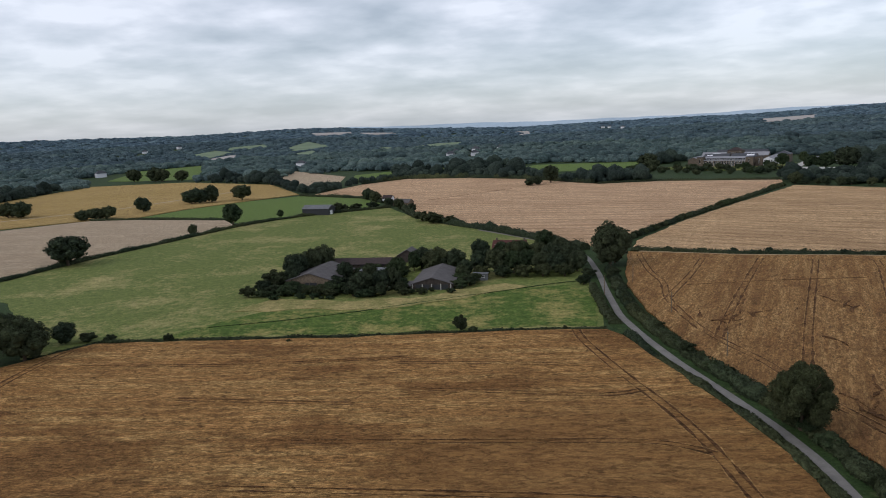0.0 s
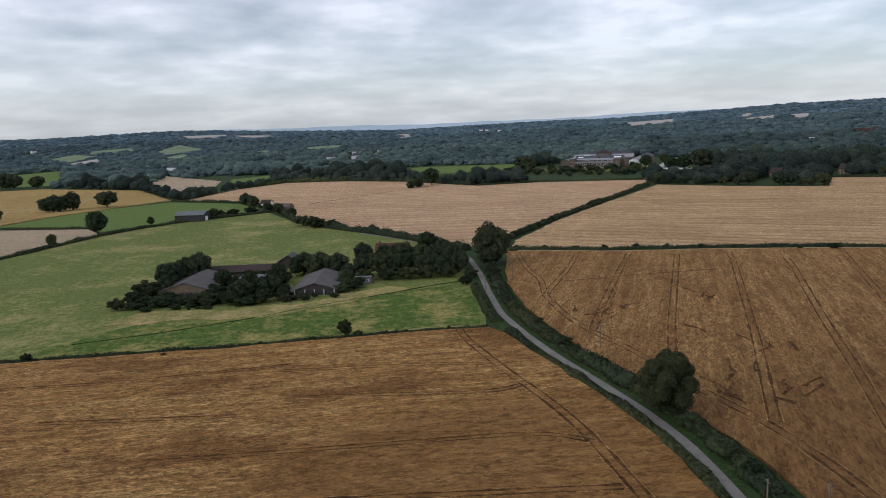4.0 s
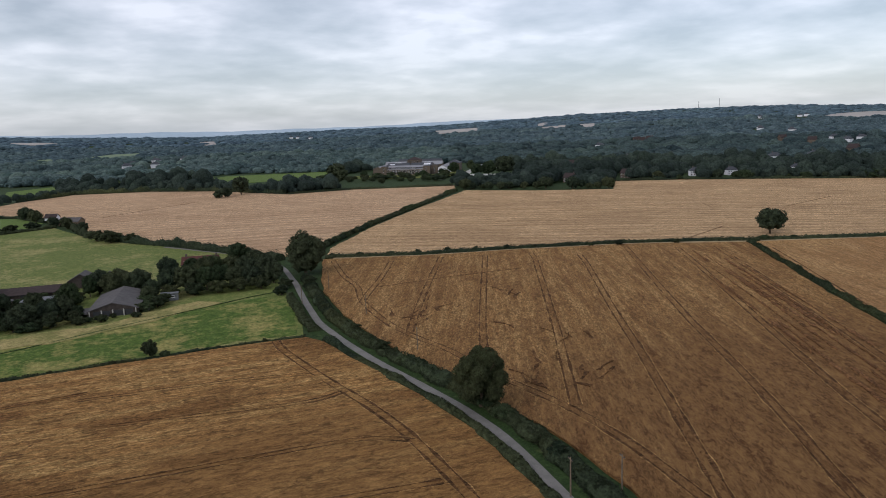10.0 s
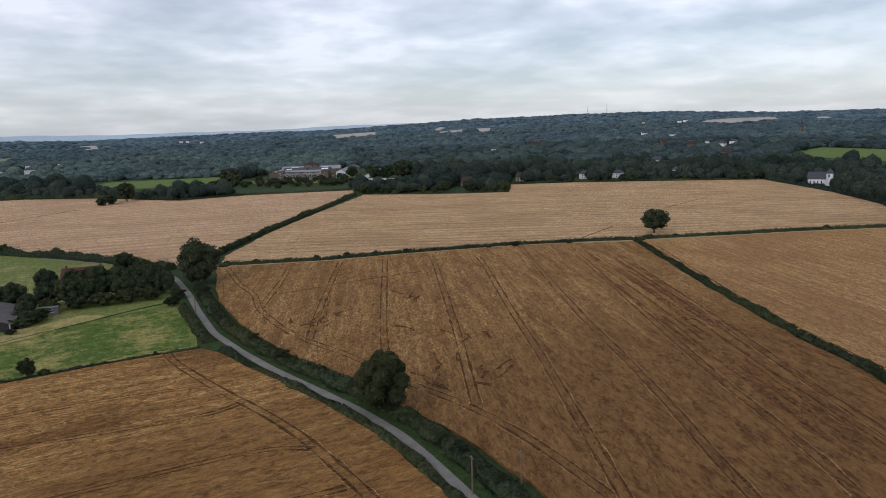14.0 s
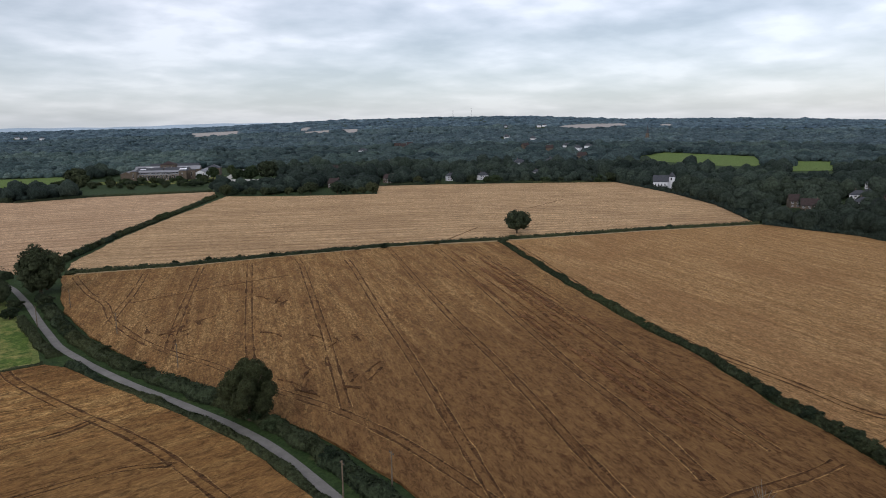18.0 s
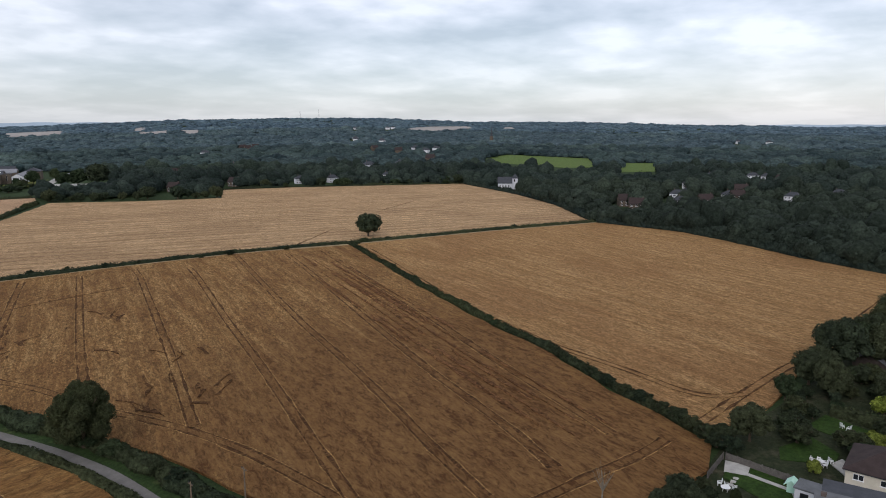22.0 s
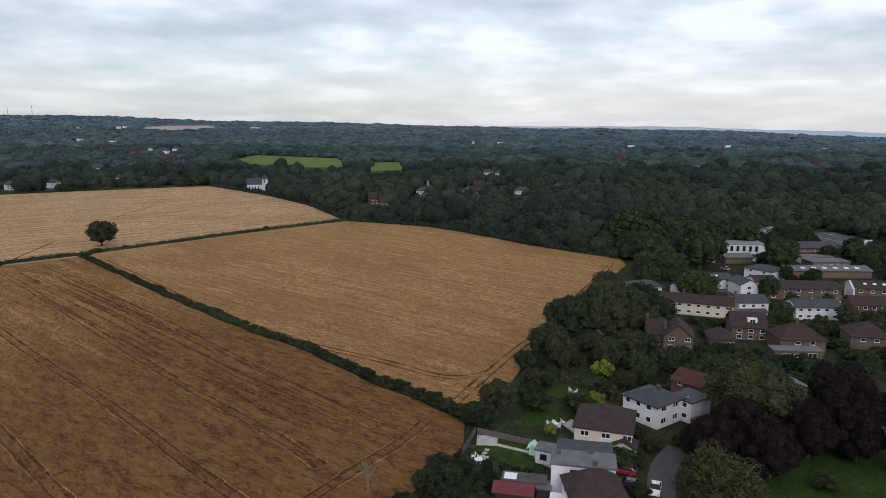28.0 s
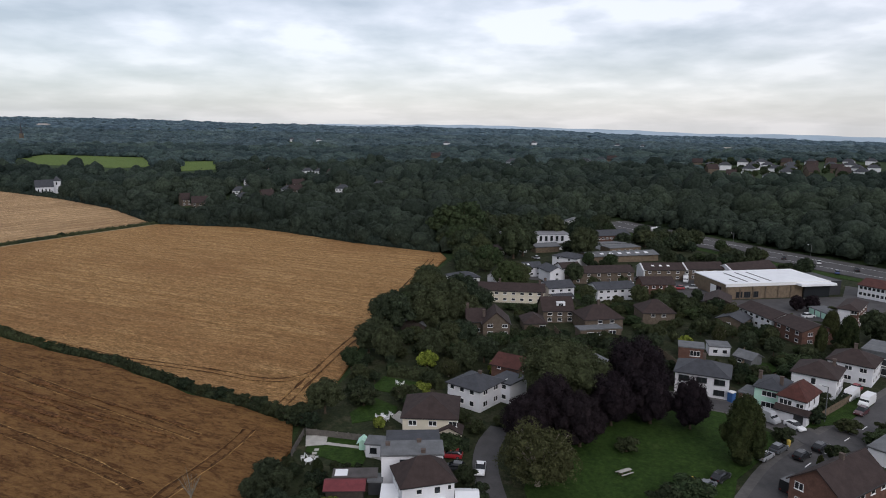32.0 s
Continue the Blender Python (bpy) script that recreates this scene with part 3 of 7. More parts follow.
def limb_mesh(name, seed, height, girth, limbs, mat, spread):
    """A tapered trunk with limbs that lean out into the crown."""
    rng = np.random.default_rng(seed)
    V, F = [], []

    def tube(a, b, ra, rb):
        base = sum(len(x) for x in V)
        a, b = np.array(a), np.array(b)
        w = (b - a) / np.linalg.norm(b - a)
        u = np.cross(w, (0.3, 0.9, 0.1))
        u /= np.linalg.norm(u)
        s = np.cross(w, u)
        ang = np.arange(7) * 2 * math.pi / 7
        ring = np.cos(ang)[:, None] * u + np.sin(ang)[:, None] * s
        V.append(np.concatenate([a + ring * ra, b + ring * rb]))
        F.append(np.array([(base + i, base + (i + 1) % 7, base + 7 + (i + 1) % 7, base + 7 + i) for i in range(7)]))

    fork = height * 0.32
    tube((0, 0, -0.4), (0, 0, 0.7), girth * 1.5, girth)
    tube((0, 0, 0.6), (0.1, 0, fork), girth, girth * 0.75)
    for i in range(limbs):
        a = i * 2.4 + rng.uniform(-0.3, 0.3)
        k = rng.uniform(0.45, 0.8) * spread
        tube((0.1, 0, fork * rng.uniform(0.7, 1.0)), (math.cos(a) * k, math.sin(a) * k, height * rng.uniform(0.55, 0.85)), girth * 0.45, girth * 0.12)
    return mesh_of(name, np.concatenate(V), [np.concatenate(F)], [mat], smooth=True)


def make_tree(seed, height, spread, mat, label, leaves=4600, size=0.29, low=0.2, cone=0.0, bark="bark", name="tree", count=26, core=0.84, limbs=6):
    ob = new(name)
    ob.empty_display_size = 0.5
    tagged(ob, label, "shrub" if name in ("shrub", "bush") else "tree")
    trunk = new("trunk", limb_mesh("trunk", seed, height, height * 0.028 + 0.08, limbs, M[bark], spread))
    trunk.parent = ob
    crown = new("crown", crown_mesh("crown", seed, oak_lobes(seed, height, spread, low, count, cone), leaves, size, M[mat], 1, core))
    crown.parent = ob
    return ob


PROTOS = {}


def put_tree(kind, x, y, height, turn=0.0, label="", wide=1.0, group=""):
    """A tree of a kind at a place, scaled to its height."""
    seed, h0, spread, mat, lab, more = TREES[kind]
    if math.hypot(x, y) > 330:
        kind, more = kind + "_far", {**more, "leaves": more.get("leaves", 4600) // 3, "size": more.get("size", 0.29) * 1.8}
    if kind not in PROTOS:
        ob = make_tree(seed, h0, spread, mat, lab, **more)
        PROTOS[kind] = ob
    else:
        ob = copy_thing(PROTOS[kind], Matrix())
    s = height / h0
    ob.matrix_basis = Matrix.LocRotScale((x, y, float(ground_z(x, y))), Euler((0, 0, turn)), (s * wide, s * wide, s))
    return tagged(ob, label or lab, "", group)


TREES = {
    "oak": (11, 13.0, 6.8, "oak", "broad dark green oak in full leaf", {"name": "oak_tree", "low": 0.12}),
    "oak_b": (12, 13.0, 6.2, "oak", "rounded dark green hedgerow tree", {"low": 0.03}),
    "oak_c": (13, 13.0, 5.6, "oak", "tall dark green field tree", {"low": 0.04, "count": 30}),
    "ash": (14, 13.0, 6.0, "ash", "lighter green ash tree in full leaf", {"name": "ash_tree", "low": 0.14}),
    "bush": (15, 4.0, 2.4, "hedge", "dense dark green bush", {"name": "shrub", "leaves": 1700, "size": 0.18, "low": 0.0, "count": 12}),
    "bush_b": (16, 4.0, 3.0, "ash", "lighter green spreading shrub", {"name": "bush", "leaves": 1900, "size": 0.19, "low": 0.0, "count": 14}),
    "lime": (17, 4.0, 2.3, "lime", "bright yellow-green garden shrub", {"name": "shrub", "leaves": 1300, "size": 0.20, "low": 0.0, "count": 12}),
    "purple": (18, 16.0, 8.4, "purple", "huge dark copper beech tree", {"name": "beech_tree", "leaves": 15000, "size": 0.23, "low": 0.03, "count": 44}),
    "yew": (19, 15.0, 5.4, "yew", "tall dense egg-shaped dark green conifer", {"name": "conifer", "leaves": 15000, "size": 0.20, "low": 0.0, "cone": 0.25, "count": 40, "core": 0.93}),
    "dusty": (20, 13.0, 6.8, "dusty", "thin olive-green tree with pale bare branches", {"leaves": 9000, "size": 0.19, "low": 0.0, "bark": "bark_pale", "core": 0.42, "count": 44, "limbs": 30}),
    "oak_near": (22, 12.5, 5.9, "hedge", "dense rounded dark green tree beside the lane", {"leaves": 26000, "size": 0.16, "low": 0.0, "count": 19, "core": 0.74}),
    "cedar": (21, 15.0, 8.0, "oak", "broad spreading dark green tree", {"leaves": 15000, "size": 0.22, "low": 0.08, "count": 40}),
}


def hedge(line, width, height, label, mat="hedge", gaps=0.25, seed=3, dens=14, name="hedge", leaf=0.30):
    """A field hedge: an uneven bank of leaf with sprays sticking out."""
    rng = np.random.default_rng(seed)
    q, g = along(line, 1.6)
    n = len(q)
    side = np.stack([-g[:, 1], g[:, 0]], -1)
    h = height * (1 + gaps * np.array([noise.noise((x * 0.11, y * 0.11, seed)) * 1.5 + noise.noise((x * 0.5, y * 0.5, seed)) * 0.6 for x, y in q]))
    w = width / 2 * (1 + 0.35 * np.array([noise.noise((x * 0.2, y * 0.2, seed + 5.0)) * 1.6 for x, y in q]))
    prof = [(-1.0, 0.0), (-1.05, 0.45), (-0.75, 0.85), (0.0, 1.0), (0.75, 0.85), (1.05, 0.45), (1.0, 0.0)]
    rows = []
    for k, up in prof:
        j = 1 + rng.normal(size=n) * 0.10
        rows.append(np.c_[q + side * (w * k * j * 0.85)[:, None], np.maximum(h * up * j * 0.86, 0) - (0.15 if up == 0 else 0)])
    stack = np.stack(rows)
    m = len(prof)
    count = int(n * 1.6 * dens)
    t = rng.uniform(0, n - 1.001, count)
    i0 = t.astype(int)
    a = rng.uniform(0.0, math.pi, count)
    wide = np.interp(t, np.arange(n), w)
    tall = np.interp(t, np.arange(n), h)
    mid = q[i0] + (q[i0 + 1] - q[i0]) * (t - i0)[:, None]
    out = np.c_[side[i0] * np.cos(a)[:, None], np.sin(a)]
    at = np.c_[mid + side[i0] * (np.cos(a) * wide * 1.0)[:, None], np.maximum(0.15, tall * np.sin(a) * rng.uniform(0.8, 1.15, count))]
    ob = new(name)
    ob.matrix_basis = pose(q[0, 0], q[0, 1], 0)
    pieces = max(1, round((n - 1) / 12))
    for k in range(pieces):
        lo, hi = (n - 1) * k // pieces, (n - 1) * (k + 1) // pieces
        c = hi - lo + 1
        v = stack[:, lo:hi + 1].reshape(-1, 3)
        i = np.arange(c - 1)
        f = np.concatenate([np.stack([i + b * c, i + 1 + b * c, i + 1 + (b + 1) * c, i + (b + 1) * c], -1)[:, ::-1] for b in range(m - 1)])
        ends = np.array([[b * c + e for b in range(m)] for e in (0, c - 1)])
        here = (i0 >= lo) & (i0 < hi)
        lv, lf = leaf_quads(rng, at[here], out[here], leaf)
        one = new("shrub", mesh_of("shrub", np.concatenate([v, lv]) - (q[0, 0], q[0, 1], 0), [f, ends, lf + len(v)], [M[mat]]))
        one.parent = ob
    return tagged(ob, label, "hedge")


hedge([(63, 306), (45, 345), (27, 376), (3, 411), (-17, 448), (-29, 508), (-45, 552), (-60, 578)], 4.5, 3.6, "overgrown dark hedge along the far lane", gaps=0.5)
hedge([(85, 324), (131, 384), (187, 449), (268, 545)], 3.6, 2.4, "clipped dark hedge between two wheat fields", seed=4)
hedge(H2, 4.4, 2.0, "low dark field hedge across the wheat", seed=5, dens=18, gaps=0.12)
hedge([(257, 223), (207, 147.5), (173, 93), (163, 73), (152, 58), (141, 42), (129, 22)], 2.2, 1.7, "leafy green hedge dividing two wheat fields", seed=6, gaps=0.55, dens=60, leaf=0.27)
hedge([(-200, 268), (-188, 294), (-181, 318), (-173, 341), (-160, 370), (-145, 404), (-130, 440), (-116, 460), (-97, 479), (-75, 492), (-50, 506), (-37, 512)], 3.0, 2.0, "dark field hedge below the stubble field", seed=7, gaps=0.4)
hedge([(-147, 477), (-216, 503), (-257, 510)], 3.0, 1.8, "low dark hedge beside the green field", seed=8)
hedge([(-46, 546), (-66, 591), (-100, 620), (-128, 638)], 3.0, 2.2, "thin dark hedge above the green field", seed=9, gaps=0.5)
hedge([(-112, 179.5), (-100, 193.5), (-62, 191.5), (-27, 188.5), (2, 188.5), (33, 187.5), (44, 186)], 1.6, 0.8, "low weedy hedge between wheat and meadow", seed=10, gaps=0.7, dens=22, leaf=0.24)
# hedges of the lane
hedge([(63.5, 262), (58.5, 226), (56.0, 198), (57.0, 176), (59.3, 156), (62.4, 138), (65, 118), (65.6, 104), (64.5, 90), (63, 76), (60, 55)], 4.4, 1.9, "thick dark green lane hedge", seed=11, gaps=0.45, dens=60, leaf=0.24)
hedge([(51, 235), (48, 205), (47.6, 190)], 3.2, 1.7, "scrubby lane hedge beside the meadow", seed=12, gaps=0.6, dens=40, leaf=0.24)
hedge([(48.6, 180), (50, 163), (53, 146), (55.6, 129), (57.4, 112), (57.2, 96), (55.5, 80), (52, 60)], 2.6, 1.1, "low weedy lane hedge beside the wheat", seed=13, gaps=0.6, dens=40, leaf=0.22)

# hedges along the far edges of the wheat
hedge([(288, 592), (201, 628), (141, 628)], 4.0, 2.2, "dark hedge along the school grounds", seed=14, gaps=0.4)
hedge([(-82, 740), (-37, 793), (32, 768), (87, 719), (138, 632)], 5.0, 4.5, "overgrown dark hedge at the far field edge", seed=15, gaps=0.6)
hedge([(419, 520), (465, 489), (519, 440), (590, 372)], 3.5, 2.4, "garden hedge above the wheat field", seed=16, gaps=0.6)

rnd = random.Random(5)
for k in range(17):
    x, y = 276 + (369 - 276) * k / 16, 546 + (464 - 546) * k / 16
    if k not in (6, 10, 11):
        put_tree(("oak_b", "oak", "bush", "oak_b")[k % 4], x + rnd.uniform(-2, 2) + 4, y + rnd.uniform(-2, 2) + 5, rnd.uniform(6, 11) if k % 4 != 2 else 5, rnd.uniform(0, 6), wide=1.25)
for k in range(20):
    x, y = 420 + (588 - 420) * k / 19, 524 + (372 - 524) * k / 19
    if k % 5 not in (1, 2):
        put_tree(("oak_b", "ash", "bush_b", "oak")[k % 4], x + rnd.uniform(2, 9), y + rnd.uniform(2, 9), rnd.uniform(4, 10), rnd.uniform(0, 6), wide=1.2)

for kind, x, y, h, wide in (
    [("oak_near", 63.4, 118.6, 13.2, 0.96), ("oak_c", 65.5, 270, 17.0, 1.1), ("oak", 281, 232, 13, 1.12), ("oak", -177, 325, 14.5, 1.4), ("oak_b", -181, 331, 11, 1.2), ("oak_b", -147, 409, 7, 0.9), ("ash", -133, 443, 14.5, 1.1)]
    + [("oak_b", -345, 556, 13, 1.3), ("oak_b", -330, 548, 14, 1.3), ("oak_b", -264, 514, 8, 1.7), ("oak_b", -256, 517, 9, 1.7), ("oak_b", -248, 518, 10, 1.4), ("oak_b", -237, 556, 12.5, 1.1), ("oak_b", -216, 606, 13, 1.4), ("oak_b", -210, 609, 14, 1.4), ("oak_c", -201, 614, 15, 1.2), ("oak", -176, 620, 14, 1.35)]
    + [("oak_b", -385, 952, 20, 1.2), ("oak_b", -374, 948, 17, 1.3), ("oak_b", -420, 968, 18, 1.2), ("oak_b", -346, 943, 15, 1.3), ("ash", -110, 476, 6, 0.9), ("oak_b", -60, 575, 10, 1.1)]
    + [("oak_b", -113, 180, 12.5, 1.15), ("oak", -122, 178, 14, 1.1), ("oak_b", -124, 190, 11, 1.1), ("oak_b", -110, 195, 6.5, 1.2), ("bush", -104, 196, 3, 1.6), ("bush", -97, 195, 2.2, 1.6)]
    + [("oak", 104, 657, 17, 1.0), ("oak_b", 90, 645, 9, 1.3), ("oak_b", 82, 637, 8, 1.3)]
):
    put_tree(kind, x, y, h, rnd.uniform(0, 6), wide=wide)
put_tree("bush", 4, 191, 4.4, 1.0, "single dark upright bush at the field edge", 0.85)
put_tree("bush", 4.4, 190.6, 2.6, 2.0, "low dark growth at the foot of a bush", 0.9)
put_tree("bush", -79, 192, 2.5, 2.0)
for x, y, h in ((149, 55, 2.2), (146, 50, 2.6), (142.5, 45, 2.4), (140, 40, 2.9), (136.5, 35, 2.6), (134.5, 31, 3.2), (131.5, 27.5, 3.0), (129, 24, 3.4), (127, 22, 2.8)):
    put_tree("bush", x, y, h, x, "dense dark bush at the end of the hedge", 1.35)
# bushes that stand out of the field hedges
for line, step, lo, hi in (([(257, 223), (207, 147.5), (173, 93), (152, 58), (131, 25)], 5.0, 1.2, 2.2), ([(63.5, 262), (58, 226), (56, 198), (59.3, 156), (65, 118), (64.5, 90), (60, 60)], 6.5, 1.8, 3.0), ([(87, 326), (131, 384), (187, 449), (266, 543)], 11.0, 2.4, 4.0), ([(84, 299), (158, 271), (260, 225), (333, 190), (394, 156)], 13.0, 1.8, 3.0), ([(-44, 187), (2, 189), (33, 188)], 12.0, 1.0, 1.8)):
    for x, y in along(line, step)[0]:
        if rnd.random() < 0.85:
            put_tree(rnd.choice(("bush", "bush", "bush_b")), x + rnd.uniform(-0.6, 0.6), y + rnd.uniform(-0.6, 0.6), rnd.uniform(lo, hi), rnd.uniform(0, 6), "rounded bush standing out of the hedge", rnd.uniform(0.9, 1.4))


# ---- tramlines and tracks in the crops ----
TRAM = [0.552]


def tramline(line, gap=2.0, width=0.45, mat="track"):
    """Two wheel tracks; each pair lies a little above the last, so that none share a plane."""
    TRAM[0] += 0.004
    z = TRAM[0]
    q, g = along(line, 4.0)
    side = np.stack([-g[:, 1], g[:, 0]], -1)
    for k in (-0.5, 0.5):
        ribbon("crop_edge", q + side * (gap * k + width * 0.62 * (1 if k > 0 else -1)), width * 0.55, z - 0.002, M["lip"], "pale leaning wheat along a wheel track", "stuff", step=1.3, ragged=0.5)
        # strip laid on the crop; its sunken shade is only in the colour
        ribbon("tramline", q + side * gap * k, width, z, M[mat], "pair of dark wheel tracks through ripe wheat, shade in the colour", "stuff", step=1.3, ragged=0.4)


HEADLAND = [(83, 291), (81.6, 285.6), (76.5, 254), (76, 236), (70, 214.6), (69, 202), (68.1, 188), (68.7, 176), (70.4, 165), (73, 155), (74, 132), (75.9, 122), (77.6, 112), (78.2, 104), (78, 90), (76.4, 77.5), (74.6, 66), (72, 52), (71, 40)]
for line in (
    HEADLAND,
    [(104, 275), (99, 265.2), (86.7, 242.4), (75.4, 223.5), (69.6, 213)],
    [(125, 270), (120, 261.5), (95.7, 219.6), (79.4, 190.6), (70, 173)],
    [(143, 263), (138, 253.8), (111, 205.5), (93, 173), (81.5, 151), (74, 138)],
    [(162, 256), (157, 245), (124, 186), (104, 150.5), (89, 125), (79.7, 109)],
    [(177, 241), (168.3, 224.5), (133, 164), (112, 126.5), (97, 101), (82.8, 76.7), (73, 60)],
    [(203, 242), (196.4, 231), (164.9, 179.2), (142.2, 141.2), (124.9, 109.8), (109.6, 83.6), (98, 65.4), (88, 48)],
    [(221, 230), (208, 209), (174.8, 157), (150.6, 119.6), (129, 85.5), (113, 57.8), (103, 43)],
    [(236, 222), (215.7, 190), (179, 130.2), (142.5, 74), (121, 39.5)],
    [(124, 30.5), (117, 31.5), (111.7, 33.6), (103.5, 36.8), (90, 41), (76, 47)],
    [(295, -4), (260, 2), (224, 8.5), (196, 13), (174, 19), (155, 23), (136.7, 26.6)],
    [(252, 208), (243, 194.7), (206, 142), (189.5, 118), (176, 94), (164, 71.5), (156, 47), (149, 33), (149.5, 27), (156, 22.6)],
    [(35.5, 185), (34.9, 179.4), (37.5, 160.5), (40, 144.4), (42.7, 132.3), (44.7, 116.3), (44.9, 105), (45, 90), (43, 62)],
    [(-108, 150), (-107, 173), (-103, 187)],
):
    tramline(line)
for line in ([(-12, 164), (15.4, 160), (30, 157.4), (37, 154)], [(-8, 146), (15.3, 141.4), (30, 138), (36.9, 137), (41, 140)], [(-30, 122), (20, 117.5), (31.3, 116.5), (40, 115), (44.6, 110)], [(-40, 106), (10, 99.5), (43, 94)], [(-60, 146), (-20, 139)], [(-95, 172), (-50, 167), (-10, 168)]):
    tramline(line, gap=1.5, width=0.26)
for line in ([(82, 231), (112, 232), (143, 230)], [(-11, 548), (63, 616)], [(231, 240), (283, 262)], [(373, 297), (436, 314)]):
    TRAM[0] += 0.004
    ribbon("tramline", line, 0.5, TRAM[0], M["track"], "single dark track across ripe wheat", "stuff", ragged=0.3)
# swirls of flattened wheat round the turning places
flat = random.Random(31)
for cx, cy, reach, count in ((77, 186, 8, 9), (92, 196, 9, 6), (87, 124, 11, 12), (100, 150, 12, 6), (118, 196, 10, 4)):
    for k in range(count):
        TRAM[0] += 0.002
        a, r = flat.uniform(0, 6.28), flat.uniform(0.2, 1.0) * reach
        x, y, turn, bend = cx + math.cos(a) * r, cy + math.sin(a) * r, flat.gauss(1.08 if cx > 60 else 0.05, 0.45), flat.uniform(-0.16, 0.16)
        line = []
        for j in range(flat.randrange(4, 9)):
            line.append((x, y))
            x, y, turn = x + math.cos(turn) * 1.3, y + math.sin(turn) * 1.3, turn + bend
        ribbon("lodged_wheat", line, flat.uniform(0.25, 0.6), TRAM[0], M["track"], "flattened swirl of rain-beaten wheat", "stuff", step=1.0, ragged=1.0)
# ragged streaks of beaten wheat along the hedge between the two fields
q, g = along([(238, 216), (190, 134), (157, 80), (132, 36)], 3.0)
side = np.stack([-g[:, 1], g[:, 0]], -1)
streaks = random.Random(23)
for k in range(24):
    TRAM[0] += 0.003
    i = streaks.randrange(0, len(q) - 12)
    n = streaks.randrange(8, 34)
    off = -streaks.uniform(6, 24)
    ribbon("lodged_wheat", (q + side * off)[i:i + n], streaks.uniform(0.3, 0.75), TRAM[0], M["beaten"], "dark streak of rain-beaten wheat along the rows", "stuff", step=1.5, ragged=0.9)
ribbon("track", [(-334, 528), (-273, 584), (-245, 640), (-201, 740)], 5.0, 0.51, M["track_pale"], "pale mown track across the yellow field", "stuff", ragged=0.5)
ribbon("track", [(84, 296.2), (121, 278.2), (158, 268.2), (206, 251.2), (233, 238), (258, 222.5)], 0.9, 0.64, M["track_pale"], "pale dry margin of the wheat field", "stuff", ragged=0.5)
ribbon("track", [(262, 221), (293, 205), (333, 186), (394, 151)], 1.3, 0.645, M["track_pale"], "pale dry margin of the wheat field", "stuff", ragged=0.5)

# ---- building kit ----
B = {
    "white": plain("white_render", (0.70, 0.70, 0.72), 0.85, 0.10, 0.5),
    "cream": plain("cream_render", (0.64, 0.585, 0.465), 0.85, 0.14, 0.5),
    "mint": plain("mint_render", (0.48, 0.74, 0.60), 0.85, 0.12, 0.5),
    "stone": plain("brown_stone", (0.150, 0.118, 0.088), 0.9, 0.35, 1.2),
    "brick": plain("red_brick", (0.155, 0.083, 0.062), 0.9, 0.35, 1.0),
    "brick_tan": plain("tan_brick", (0.20, 0.152, 0.105), 0.9, 0.3, 1.0),
    "tile": plain("brown_tiles", (0.052, 0.036, 0.033), 0.85, 0.35, 0.8),
    "tile_red": plain("red_tiles", (0.095, 0.036, 0.029), 0.85, 0.35, 0.8),
    "slate": plain("grey_slate", (0.060, 0.063, 0.072), 0.65, 0.3, 0.8),
    "felt": plain("grey_felt", (0.16, 0.165, 0.17), 0.9, 0.3, 0.6),
    "pale_roof": plain("pale_grey_roof", (0.27, 0.27, 0.28), 0.7, 0.25, 0.3),
    "sheet": plain("weathered_sheet_roof", (0.105, 0.095, 0.092), 0.8, 0.35, 0.5),
    "metal_white": plain("white_metal_roof", (0.80, 0.81, 0.82), 0.5, 0.08, 0.3),
    "board": plain("dark_boards", (0.075, 0.060, 0.050), 0.9, 0.4, 1.0),
    "concrete": plain("pale_paving", (0.46, 0.44, 0.40), 0.9, 0.25, 0.6),
    "frame": plain("white_paint", (0.78, 0.78, 0.77), 0.6, 0.08, 2.0),
    "dark": plain("dark_paint", (0.04, 0.042, 0.045), 0.6, 0.2, 2.0),
    "wood": plain("weathered_wood", (0.19, 0.145, 0.10), 0.9, 0.4, 1.5),
    "yellow": plain("yellow_paint", (0.55, 0.40, 0.09), 0.7, 0.2, 1.0),
    "fence_grey": plain("weathered_fence", (0.15, 0.135, 0.12), 0.9, 0.35, 1.5),
    "red_sheet": plain("red_sheet_roof", (0.17, 0.040, 0.045), 0.7, 0.3, 0.8),
}


def glass_mat(name, colour=(0.020, 0.023, 0.026)):
    m, t, b = material(name)
    b.inputs["Base Color"].default_value = (*colour, 1)
    b.inputs["Roughness"].default_value = 0.12
    b.inputs["Specular IOR Level"].default_value = 0.5
    return m


B["chimney"] = plain("chimney_brick", (0.13, 0.10, 0.085), 0.9, 0.35, 1.0)
B["glass"] = glass_mat("window_glass")
B["sky_glass"] = glass_mat("roof_glass", (0.30, 0.33, 0.36))


def part(name, me, parent, label=""):
    ob = new(name, me)
    ob.parent = parent
    return tagged(ob, label)


def boxes(name, rows, mat):
    """One mesh of boxes, each x0, x1, y0, y1, z0, z1."""
    V, F = [], []
    for x0, x1, y0, y1, z0, z1 in rows:
        k = len(V)
        V += [(x0, y0, z0), (x1, y0, z0), (x1, y1, z0), (x0, y1, z0), (x0, y0, z1), (x1, y0, z1), (x1, y1, z1), (x0, y1, z1)]
        F += [tuple(k + i for i in f) for f in ((3, 2, 1, 0), (4, 5, 6, 7), (0, 1, 5, 4), (1, 2, 6, 5), (2, 3, 7, 6), (3, 0, 4, 7))]
    return solid(name, V, F, mat)


CACHE = {}


